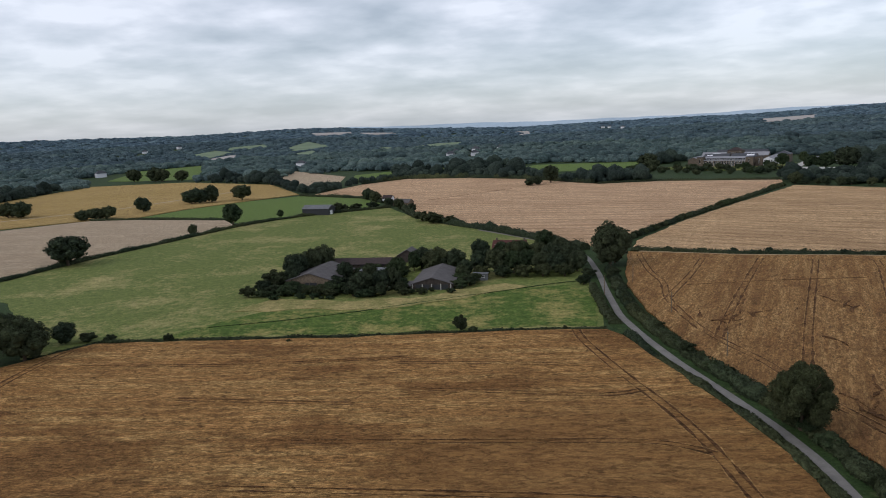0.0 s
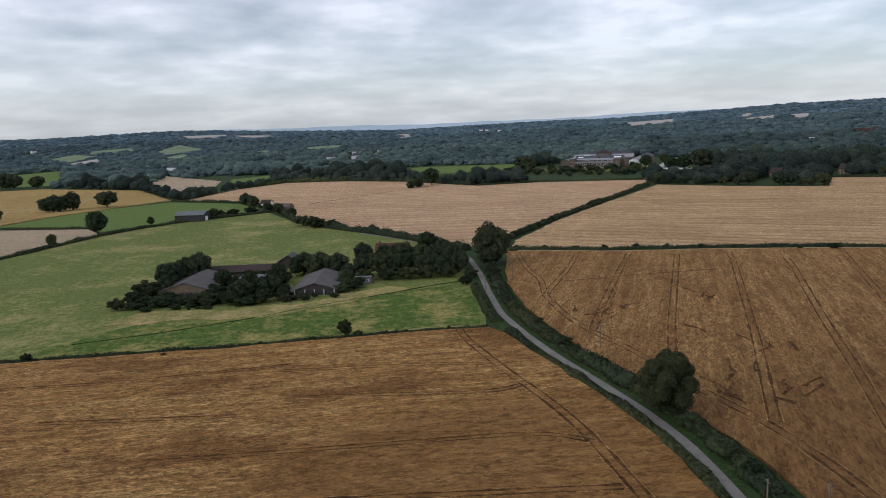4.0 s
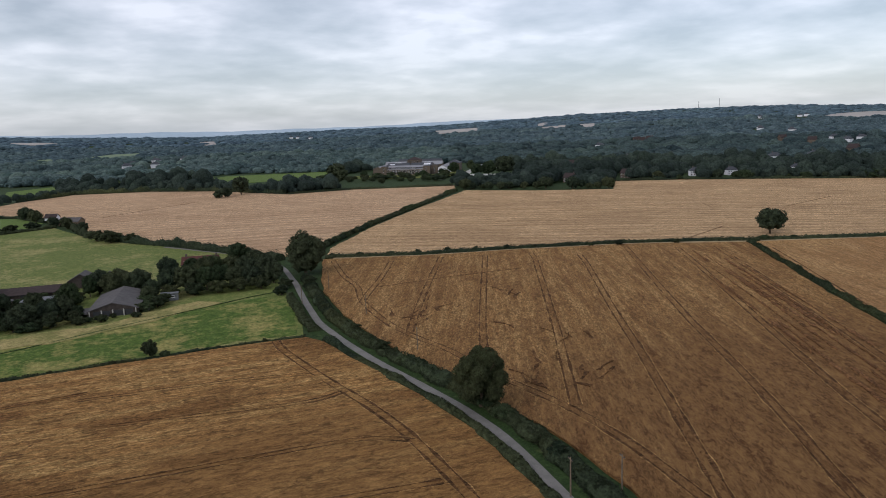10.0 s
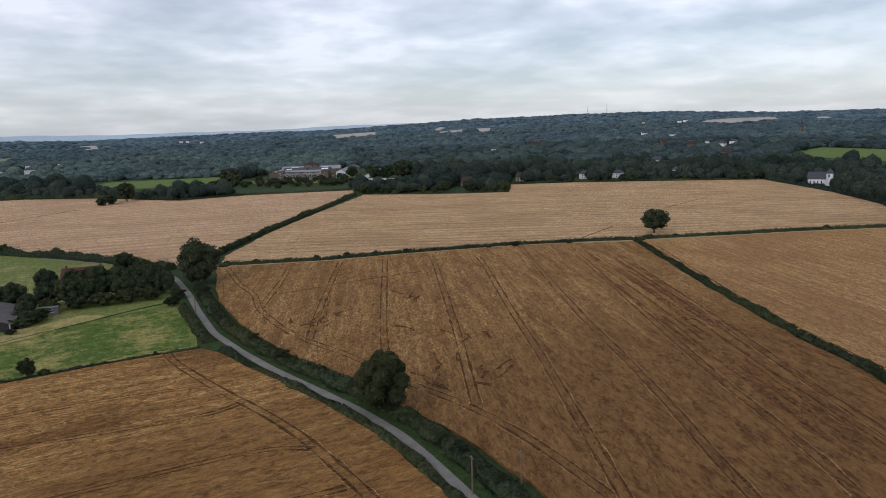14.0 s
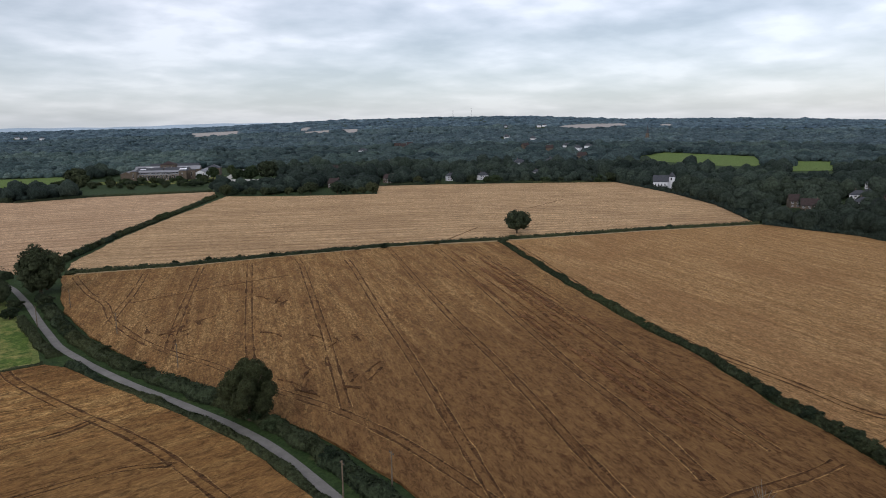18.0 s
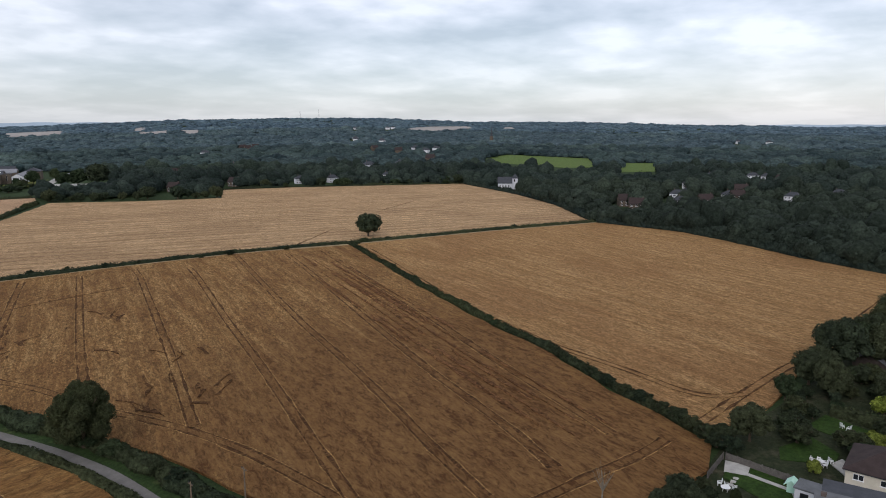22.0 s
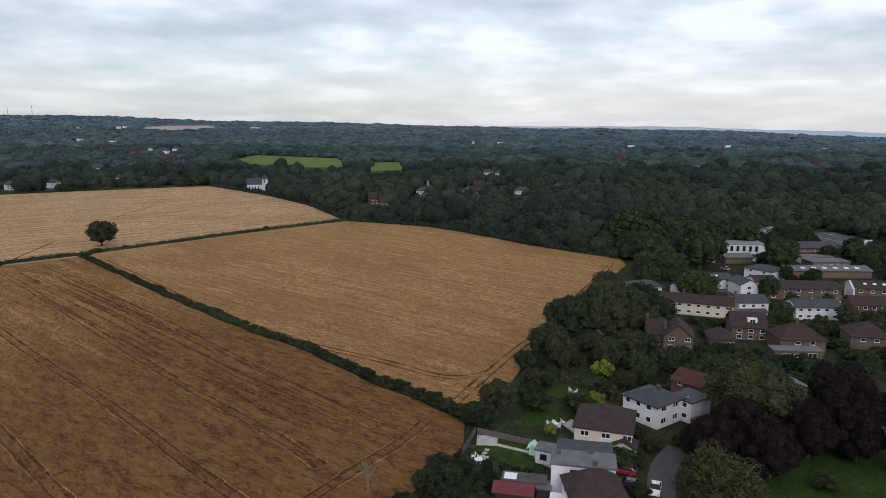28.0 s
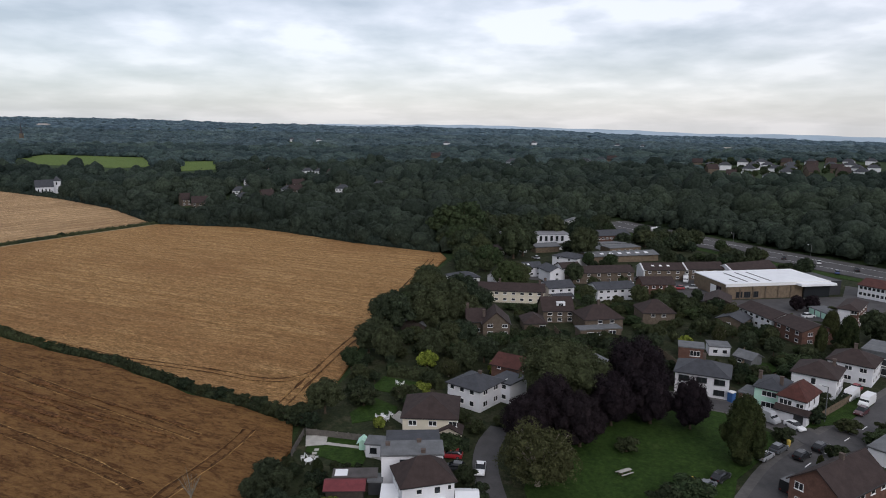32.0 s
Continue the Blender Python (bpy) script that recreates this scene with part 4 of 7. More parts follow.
def lattice(name, xs, zs, holes, y0, y1, mat):
    """One connected frame of bars round its openings."""
    V, F, index = [], [], {}

    def at(i, k, y):
        if (i, k, y) not in index:
            index[i, k, y] = len(V)
            V.append((xs[i], y0 if y == 0 else y1, zs[k]))
        return index[i, k, y]

    full = {(i, k) for i in range(len(xs) - 1) for k in range(len(zs) - 1)} - holes
    for i, k in sorted(full):
        F += [[at(i, k, 0), at(i + 1, k, 0), at(i + 1, k + 1, 0), at(i, k + 1, 0)], [at(i, k + 1, 1), at(i + 1, k + 1, 1), at(i + 1, k, 1), at(i, k, 1)]]
        for di, dk, p, q in ((-1, 0, (i, k + 1), (i, k)), (1, 0, (i + 1, k), (i + 1, k + 1)), (0, -1, (i, k), (i + 1, k)), (0, 1, (i + 1, k + 1), (i, k + 1))):
            if (i + di, k + dk) not in full:
                F.append([at(*q, 0), at(*p, 0), at(*p, 1), at(*q, 1)])
    return solid(name, V, F, mat)


def window_mesh(w, h, frame_mat):
    """Frame and pane of a casement; the frame stands proud of the wall, bars divide it."""
    key = (round(w, 2), round(h, 2), frame_mat)
    if key not in CACHE:
        a, b, t = w / 2, h / 2, 0.065
        n = max(1, round(w / 0.9))
        xs, xo = [-a], []
        for k in range(n):
            lo, hi = -a + w * k / n, -a + w * (k + 1) / n
            xs += [lo + (t if k == 0 else 0.04), hi - (t if k == n - 1 else 0.04)]
            xo.append(2 * k + 1)
        xs.append(a)
        zs = [-b, -b + t, b - t, b]
        CACHE[key] = (lattice("window", xs, zs, {(i, 1) for i in xo}, -0.08, 0.02, B[frame_mat]), boxes("pane", [(-a + 0.03, a - 0.03, -0.04, 0.01, -b + 0.03, b - 0.03)], B["glass"]))
    return CACHE[key]


def roof_mesh(kind, w, d, e, rise, mat, over=0.4, thick=0.18):
    o = over
    if kind == "flat":
        return boxes("roof", [(-0.2, w + 0.2, -0.2, d + 0.2, e, e + 0.28)], mat)
    if kind in ("gable", "gable_y"):
        run = (d if kind == "gable" else w) / 2
        drop = rise / run * o
        prof = [(-o, e - drop), (run, e + rise), (2 * run + o, e - drop), (2 * run + o, e - drop + thick), (run, e + rise + thick * 1.3), (-o, e - drop + thick)]
        far = w if kind == "gable" else d
        V = [((s, p, z) if kind == "gable" else (p, s, z)) for s in (-o, far + o) for p, z in prof]
        F = [(0, 1, 4, 5), (1, 2, 3, 4), (6 + 5, 6 + 4, 6 + 1, 6 + 0), (6 + 4, 6 + 3, 6 + 2, 6 + 1)] + [(i, i + 6, (i + 1) % 6 + 6, (i + 1) % 6) for i in range(6)]
        if kind == "gable":
            F = [f[::-1] for f in F]
        me = solid("roof", V, F, mat)
        bm = bmesh.new()
        bm.from_mesh(me)
        bmesh.ops.recalc_face_normals(bm, faces=bm.faces)
        bm.to_mesh(me)
        bm.free()
        return me
    # hip
    lo, hi = e - 0.12, e + 0.08
    V = [(-o, -o, lo), (w + o, -o, lo), (w + o, d + o, lo), (-o, d + o, lo), (-o, -o, hi), (w + o, -o, hi), (w + o, d + o, hi), (-o, d + o, hi)]
    if w >= d:
        V += [(d * 0.46, d / 2, e + rise), (w - d * 0.46, d / 2, e + rise)]
        F = [(4, 5, 9, 8), (5, 6, 9), (6, 7, 8, 9), (7, 4, 8)]
    else:
        V += [(w / 2, w * 0.46, e + rise), (w / 2, d - w * 0.46, e + rise)]
        F = [(4, 5, 8), (5, 6, 9, 8), (6, 7, 9), (7, 4, 8, 9)]
    F += [(3, 2, 1, 0), (0, 1, 5, 4), (1, 2, 6, 5), (2, 3, 7, 6), (3, 0, 4, 7)]
    return solid("roof", V, F, mat)


def wall_mesh(kind, w, d, e, rise, mat):
    """Walls as a body under the roof, with gables where the roof has them."""
    if kind == "gable_y":
        sec = [(0, -0.3), (w, -0.3), (w, e), (w / 2, e + rise), (0, e)]
        V = [(x, 0, z) for x, z in sec] + [(x, d, z) for x, z in sec]
    elif kind == "gable":
        sec = [(0, -0.3), (d, -0.3), (d, e), (d / 2, e + rise), (0, e)]
        V = [(0, y, z) for y, z in sec] + [(w, y, z) for y, z in sec]
    else:
        return boxes("wall", [(0, w, 0, d, -0.3, e)], mat)
    F = [(0, 1, 2, 3, 4), (9, 8, 7, 6, 5)] + [(i, i + 5, (i + 1) % 5 + 5, (i + 1) % 5) for i in range(5)]
    me = solid("wall", V, F, mat)
    bm = bmesh.new()
    bm.from_mesh(me)
    bmesh.ops.recalc_face_normals(bm, faces=bm.faces)
    bm.to_mesh(me)
    bm.free()
    return me


FOOT = []
LOW, PITCH = [1.0], [1.0]


def house(p, q, d, e, kind, rise, wall, roof, label, wins=(), stacks=(), name="house", doors=(), frame_mat="frame", category="house", lights=()):
    """A building from the two ends of its front wall. wins: side, place along, height of middle, width, height."""
    e, rise, wins = e * LOW[0], rise * PITCH[0], [(side, at, z * LOW[0], ww, hh * LOW[0]) for side, at, z, ww, hh in wins]
    p, q = np.array(p, float), np.array(q, float)
    w = float(np.hypot(*(q - p)))
    turn = math.atan2(q[1] - p[1], q[0] - p[0])
    ob = new(name)
    ob.matrix_basis = pose(p[0], p[1], float(ground_z(*p)), 0, 0, math.degrees(turn))
    tagged(ob, label, category)
    u = (q - p) / w
    v = np.array([-u[1], u[0]])
    FOOT.append((*(p + u * w / 2 + v * d / 2), max(w, d) / 2))
    part("wall", wall_mesh(kind, w, d, e, rise, B[wall]), ob)
    top = part("roof", roof_mesh(kind, w, d, e, rise, B[roof]), ob)
    if kind in ("gable", "gable_y", "hip"):
        rows = [(-0.3, w + 0.3, -0.42, -0.30, e - 0.16, e - 0.04)] if kind != "gable_y" else [(-0.42, -0.30, -0.3, d + 0.3, e - 0.16, e - 0.04), (w + 0.30, w + 0.42, -0.3, d + 0.3, e - 0.16, e - 0.04)]
        for row in rows:
            part("gutter", boxes("gutter", [row], B["dark"]), ob)
    for side, s, z, ww, hh in wins:
        a, g = window_mesh(ww, hh, frame_mat)
        m = {"f": pose(s, 0, z), "l": pose(0, d - s, z, 0, 0, -90), "r": pose(w, s, z, 0, 0, 90), "b": pose(w - s, d, z, 0, 0, 180)}[side]
        one = part("window", a, ob)
        one.matrix_basis = m
        part("pane", g, one, "dark window glass")
        if (round(ww, 2), round(hh, 2), frame_mat, 0) not in CACHE:
            CACHE[round(ww, 2), round(hh, 2), frame_mat, 0] = boxes("sill", [(-ww / 2 - 0.08, ww / 2 + 0.08, -0.16, 0.02, -hh / 2 - 0.08, -hh / 2)], B[frame_mat])
        part("sill", CACHE[round(ww, 2), round(hh, 2), frame_mat, 0], one)
    for side, s, ww, hh, mat in doors:
        m = {"f": pose(s, 0, hh / 2), "l": pose(0, d - s, hh / 2, 0, 0, -90), "r": pose(w, s, hh / 2, 0, 0, 90)}[side]
        leaf = part("door", boxes("door", [(-ww / 2, ww / 2, -0.07, 0.02, -hh / 2, hh / 2)], B[mat]), ob)
        leaf.matrix_basis = m
    for sx, sy, h in stacks:
        x, y = sx * w, sy * d
        z = e + rise * max(0.0, 1 - abs(sy - 0.5) * 2) - 0.6
        part("chimney", boxes("chimney", [(x - 0.34, x + 0.34, y - 0.24, y + 0.24, z, z + 0.6 + h), (x - 0.40, x + 0.40, y - 0.30, y + 0.30, z + 0.45 + h, z + 0.62 + h)], B["chimney"]), top)
    for x0, x1, y0, y1, z0 in lights:
        slope = rise / (d / 2) if kind == "gable" else 0
        za, zb = e + 0.24 + slope * y0, e + 0.24 + slope * y1
        V = [(x0, y0, za), (x1, y0, za), (x1, y1, zb), (x0, y1, zb), (x0, y0, za + 0.08), (x1, y0, za + 0.08), (x1, y1, zb + 0.08), (x0, y1, zb + 0.08)]
        F = [(3, 2, 1, 0), (4, 5, 6, 7), (0, 1, 5, 4), (1, 2, 6, 5), (2, 3, 7, 6), (3, 0, 4, 7)]
        part("skylight", solid("skylight", V, F, B[z0]), ob)
    return ob


def row_of(side, first, step, count, z, w, h):
    return [(side, first + step * k, z, w, h) for k in range(count)]


def two_floors(side, w, count, ww=1.5, hh=1.15, lo=1.5, hi=4.0):
    return [(side, w * (k + 0.5) / count, z, ww, hh) for k in range(count) for z in (lo, hi)]


# ---- the derelict farm ----
barn = house((-59, 254.5), (-40.5, 250.5), 23, 3.0, "gable_y", 2.8, "wood", "sheet", "derelict boarded barn with weathered grey sheet roof", name="barn", category="barn", doors=[("f", 10, 4.5, 2.6, "dark")])
# dark door sheets stand in for the shade inside the open front
shed = house((-11.8, 243.2), (2.8, 240.8), 25, 2.2, "gable_y", 2.2, "board", "sheet", "open-fronted derelict barn with sagging grey roof", name="barn", category="barn", doors=[("f", 4, 5, 2.0, "dark"), ("f", 10.4, 5.6, 2.0, "dark")])
for x in (0.4, 4.0, 7.3, 10.6, 14.2):
    part("post", boxes("post", [(x - 0.15, x + 0.15, -0.55, -0.2, -0.2, 2.3)], B["concrete"]), shed)
# its dark doors are sheets in place of shaded open bays
house((-51, 284), (-22, 280), 10, 2.8, "gable", 1.6, "board", "tile", "long low derelict cattle shed with dark roof", name="barn", category="barn", doors=[("f", 8, 7, 2.6, "dark"), ("f", 20, 6, 2.6, "dark")])
house((-33, 268.5), (-24, 267), 6, 2.6, "flat", 0, "board", "felt", "small lean-to shed with pale flat roof", name="shed", category="shed")
house((-20, 296), (-11, 294), 8, 3.0, "gable_y", 2.6, "board", "sheet", "ruined small shed with pale broken roof", name="shed", category="shed")
house((-9, 290), (-4, 289), 7, 3.0, "gable_y", 2.4, "board", "sheet", "ruined small shed with pale broken roof", name="shed", category="shed")
house((10.5, 254), (16, 253), 2.4, 2.5, "flat", 0, "felt", "felt", "abandoned pale caravan beside trees", name="caravan", category="caravan", wins=[("f", 1.5, 1.6, 1.2, 0.7), ("f", 4, 1.6, 1.2, 0.7)])
house((22, 306), (36, 302.5), 8, 3.0, "gable", 2.6, "brick", "tile_red", "old red-tiled farmhouse hidden among trees", stacks=[(0.1, 0.5, 1.2), (0.95, 0.5, 1.0)], wins=two_floors("f", 15, 4))
house((-97, 486), (-78, 481), 12, 4.5, "gable", 2.0, "dark", "felt", "dark timber field barn with grey roof", name="barn", category="barn", doors=[("r", 5, 4, 3, "frame")])
house((-46, 548), (-39, 545), 6, 3.4, "gable", 2.2, "white", "tile", "small white cottage behind a hedge", wins=[("f", 2, 1.6, 1.2, 1.1), ("f", 5, 1.6, 1.2, 1.1)])
house((-36, 520), (-24, 512), 7, 3.0, "gable", 2.2, "wood", "sheet", "low grey shed in the lane hedge", name="shed", category="shed")
for kind, x, y, h, wide in (
    [("oak", -58, 268, 11, 1.0), ("oak_b", -50, 284, 11.5, 1.0), ("oak_c", -57, 258, 8, 1.0), ("bush", -66, 249, 5, 1.3), ("bush", -63, 256, 7, 1.2), ("oak_b", -54, 277, 11, 1.0), ("bush", -70, 243, 4, 1.3), ("bush_b", -56, 243, 4, 1.5), ("bush", -48, 243, 3.5, 1.5)]
    + [("bush", -38, 247, 6, 1.3), ("oak_b", -30, 243, 7.5, 1.3), ("oak_b", -23, 246, 7.5, 1.2), ("bush", -40, 239, 3, 1.6), ("bush", -52, 244, 3, 1.6), ("bush", -62, 245, 4, 1.5), ("bush", 3, 243, 3, 1.3), ("bush", -14, 236, 3, 1.4), ("bush_b", -28, 236, 3, 1.8), ("bush", -44, 241, 4, 1.4), ("bush", -32, 238, 5, 1.4), ("bush", -22, 237, 5, 1.4), ("oak_b", -19, 247, 8, 0.9), ("oak", -38, 262, 8, 0.9), ("ash", -18, 262, 9, 0.9), ("oak", -28, 258, 8, 0.8), ("ash", -12, 277, 8, 0.8), ("bush", -16, 240, 4, 1.2)]
    + [("oak_b", -3, 276, 9.5, 1.3), ("oak_b", 4, 274, 9, 1.2), ("oak_b", 7, 256, 6, 1.0), ("oak_b", -9, 281, 9, 1.2), ("oak_b", 8, 262, 7, 1.0), ("bush", 9, 246, 4, 1.3), ("bush", -8, 236, 2.5, 1.5), ("bush", 2, 236, 2.0, 1.5)]
    + [("oak_b", 14, 268, 9, 0.9), ("oak", 20, 265, 10, 1.0), ("oak_b", 16, 290, 10, 0.9), ("ash", 25, 295, 7.5, 1.2), ("ash", 33, 293, 8, 1.2), ("oak_b", 29, 290, 8.5, 1.0), ("ash", 27, 264, 9, 1.1), ("ash", 33, 270, 8, 1.2), ("oak", 38, 264, 8, 1.2), ("oak_b", 43, 262, 8, 1.1), ("oak_b", 44, 276, 9.5, 1.1), ("oak_b", 50, 272, 10, 1.0), ("oak", 40, 290, 7.5, 1.2), ("ash", 46, 310, 9.5, 1.1), ("oak_b", 50, 291, 9, 1.0), ("bush", 30, 257, 5, 1.4), ("bush", 22, 258, 5, 1.4), ("bush", 37, 256, 5, 1.4), ("bush", 45, 255, 5, 1.3), ("bush", 14, 259, 5, 1.3), ("oak_b", 51, 262, 9, 0.9)]
    + [("bush", 53, 250, 4, 1.3), ("bush", 49, 240, 4, 1.2), ("oak_c", 69, 276, 12, 0.9), ("bush", 62, 250, 4, 1.2), ("bush", -5, 416, 7, 1.5), ("bush", 5, 410, 5, 1.5), ("bush", -12, 428, 6, 1.5), ("oak_b", -30, 500, 8, 1.0), ("oak_b", -38, 516, 7, 1.0), ("oak", -20, 470, 7, 1.0), ("oak_b", -52, 556, 9, 1.1), ("bush", -70, 500, 5, 1.5), ("bush", -62, 505, 5, 1.6), ("oak_b", -74, 498, 7, 1.1), ("bush", -50, 512, 5, 1.6)]
):
    put_tree(kind, x, y, h, rnd.uniform(0, 6), wide=wide)

for side, x0 in (("left", -3.6), ("right", 14.8)):
    part("lean_to", boxes("lean_to", [(x0, x0 + 3.4, 0.4, 9.0, 1.35, 1.5), (x0 + 0.1, x0 + 0.25, 0.5, 0.65, -0.2, 1.35), (x0 + 3.1, x0 + 3.25, 0.5, 0.65, -0.2, 1.35)], B["sheet"]), shed, "sagging sheet lean-to roof")
for x in (2.4, 6.2, 9.4, 12.8, 16.0):
    part("stud", boxes("stud", [(x - 0.12, x + 0.12, -0.09, 0.0, 0.0, 2.6)], B["wood"]), barn)
part("rail", boxes("rail", [(0.2, 18.6, -0.12, -0.02, 2.35, 2.6)], B["wood"]), barn)
# scrub that has grown through the yards
SCRUB = [(-68, 238), (-44, 235), (-20, 233), (-6, 234), (10, 246), (12, 258), (-4, 270), (-14, 280), (-40, 280), (-44, 262), (-66, 256)]
wild = random.Random(61)
for _ in range(150):
    x, y = wild.uniform(-70, 14), wild.uniform(232, 282)
    if inside(x, y, SCRUB) and not inside(x, y, [(-61, 253), (-39, 249), (-34, 273), (-55, 277)]) and not inside(x, y, [(-13, 242), (4, 239), (8, 266), (-8, 269)]):
        low = y < 242
        put_tree(wild.choice(("bush", "bush_b", "bush_b")), x, y, wild.uniform(1.0, 2.2) if low else wild.uniform(2.0, 4.6), wild.uniform(0, 6), "overgrown scrub bush in the derelict yard", wild.uniform(1.1, 1.6))
for line in ([(3, 229), (22, 236), (38, 243), (50, 246)], [(-72, 205), (-50, 209), (-28, 216), (3, 229)]):
    ribbon("track", line, 0.4, 0.33, M["verge"], "faint trodden path across the meadow", "stuff", ragged=0.3)

# ---- wooden poles ----
POLE = None
for x, y in [(66, 239), (66, 198), (66, 158), (65.5, 118), (66, 78), (58.6, 81), (52.5, 224)]:
    if POLE is None:
        POLE = new("utility_pole")
        tagged(POLE, "weathered wooden utility pole in the wheat", "pole", "utility poles along the lane")
        V = [(math.cos(a) * r, math.sin(a) * r, z) for z, r in ((-0.5, 0.15), (3.2, 0.13), (6.6, 0.10)) for a in np.arange(8) * math.pi / 4]
        F = [(k * 8 + i, k * 8 + (i + 1) % 8, k * 8 + 8 + (i + 1) % 8, k * 8 + 8 + i) for k in (0, 1) for i in range(8)] + [tuple(range(16, 24))]
        part("post", solid("post", V, F, B["wood"]), POLE)
        part("cross_arm", boxes("cross_arm", [(-0.7, 0.7, -0.06, 0.06, 6.15, 6.28)], B["wood"]), POLE)
        for k in (-0.6, 0.0, 0.6):
            part("insulator", boxes("insulator", [(k - 0.05, k + 0.05, -0.05, 0.05, 6.28, 6.46)], B["dark"]), POLE)
        one = POLE
    else:
        one = copy_thing(POLE, Matrix())
    one.matrix_basis = pose(x, y, 0, 0, 0, 80)

# ---- the school beyond the fields ----
SU, SV = np.array([0.829, -0.559]), np.array([0.559, 0.829])


def school_at(a, b):
    return np.array([289.0, 788.0]) + SU * a + SV * b


def school_block(a0, a1, b, d, e, kind, rise, wall, roof, label, wins=(), lights=(), name="school_block"):
    return house(school_at(a0, b), school_at(a1, b), d, e, kind, rise, wall, roof, label, wins, name=name, category="building", lights=lights)


school_block(7, 51, 0, 9, 6.4, "flat", 0, "brick_tan", "pale_roof", "glazed school front with brick piers", row_of("f", 1.6, 2.72, 16, 3.3, 1.9, 5.2))
school_block(7, 51, 9.3, 8, 8.6, "gable", 1.6, "slate", "pale_roof", "raised school clerestory with pale grey roof", row_of("f", 1.8, 2.7, 16, 7.7, 2.0, 0.9))
for a0, a1, b in ((0, 6.8, -1), (51.2, 59, -1), (60, 67, 7)):
    school_block(a0, a1, b, 9, 10.2, "flat", 0, "stone", "slate", "brown brick school stair tower", [("f", 3.4, 6.0, 1.0, 5.0)])
school_block(68, 78, 5, 52, 7.6, "gable_y", 2.4, "white", "pale_roof", "school side wing with white wall and grey roof", row_of("f", 1.6, 2.2, 4, 4.4, 1.4, 4.2) + row_of("r", 4, 4.0, 12, 4.0, 2.0, 3.6))
school_block(-13, -0.6, 12, 44, 7.2, "gable_y", 2.2, "stone", "pale_roof", "low school wing with pale sheet roof", lights=[(2, 5, 2, 5, "metal_white"), (2, 5, 14, 20, "metal_white")])
school_block(3, 30, 19, 16, 9.6, "gable", 3.0, "stone", "slate", "dark slate school roof behind the front", lights=[(3, 9, 2.5, 4.5, "metal_white")])
school_block(32, 58, 19, 16, 9.6, "gable", 3.0, "stone", "slate", "dark slate school roof behind the front", lights=[(16, 24, 2.0, 5.0, "metal_white")])
school_block(22, 38, 50, 15, 15.0, "hip", 3.4, "stone", "tile", "tall brown school tower block with hipped roof", row_of("f", 3, 3.3, 4, 12.4, 1.2, 2.0))
school_block(-6, 20, 48, 14, 9.4, "gable", 3.4, "stone", "pale_roof", "grey-roofed school block beside the tower", lights=[(12, 20, 2.0, 4.4, "metal_white")])
school_block(40, 66, 48, 14, 9.4, "gable", 3.4, "stone", "pale_roof", "grey-roofed school block beside the tower", lights=[(3, 11, 2.0, 4.4, "metal_white")])
school_block(4, 60, 78, 14, 10.0, "gable", 4.2, "stone", "slate", "slate-roofed school block at the back")
school_block(70, 86, 66, 20, 9.0, "hip", 4.0, "stone", "slate", "slate-roofed school block at the back")
school_block(98, 152, 88, 11, 4.2, "flat", 0, "white", "pale_roof", "low white school annexe with flat roof", row_of("f", 3, 4, 12, 2.2, 2.4, 1.6))
slab("lawn", [tuple(school_at(*p)) for p in ((-30, -4), (-26, -40), (40, -62), (92, -40), (94, 60), (84, 60), (70, -3))], 0.15, M["meadow"], "mown green lawn before the school", category="lawn")
planted = random.Random(71)
for k in range(34):
    a, b = -60 + 4.6 * k + planted.uniform(-3, 3), planted.uniform(-118, -66) if k % 3 else planted.uniform(-60, -40)
    x, y = school_at(a, b)
    put_tree(planted.choice(("bush", "bush_b", "oak_b", "ash")), x, y, planted.uniform(3.5, 7.5), planted.uniform(0, 6), "rounded shrub in the school grounds", planted.uniform(1.2, 1.7))
slab("pavement", [tuple(school_at(*p)) for p in ((97, -36), (98, 84), (106, 84), (106, -10), (140, -18), (132, -44))], 0.12, B["concrete"], "pale paved school yard", "structure", "pavement")
house((372, 655), (392, 640), 7, 3.0, "flat", 0, "white", "felt", "low flat-roofed hut by the school", name="hut", category="hut")
for kind, a, b, h, wide in [("oak", 20, -36, 6.5, 1.7), ("oak_b", 33, -38, 6.5, 1.7), ("ash", -14, -28, 7.5, 1.2), ("ash", 76, -22, 8, 1.0), ("ash", 88, -4, 14, 1.1), ("oak", -36, -40, 11, 1.4), ("oak_b", -50, -20, 17, 1.4), ("ash", 132, -46, 16, 1.2), ("ash", 120, -50, 14, 1.1), ("oak", 150, -50, 22, 1.1), ("ash", 104, 30, 14, 0.8), ("ash", 128, 34, 13, 0.8), ("oak_b", 84, -40, 8, 1.3), ("ash", 60, -48, 8, 1.4), ("oak_b", 44, -60, 7, 1.6), ("bush", -5, -58, 6, 1.8), ("bush_b", 20, -62, 5, 2), ("bush_b", 84, -58, 6, 2)]:
    x, y = school_at(a, b)
    put_tree(kind, x, y, h, rnd.uniform(0, 6), wide=wide)

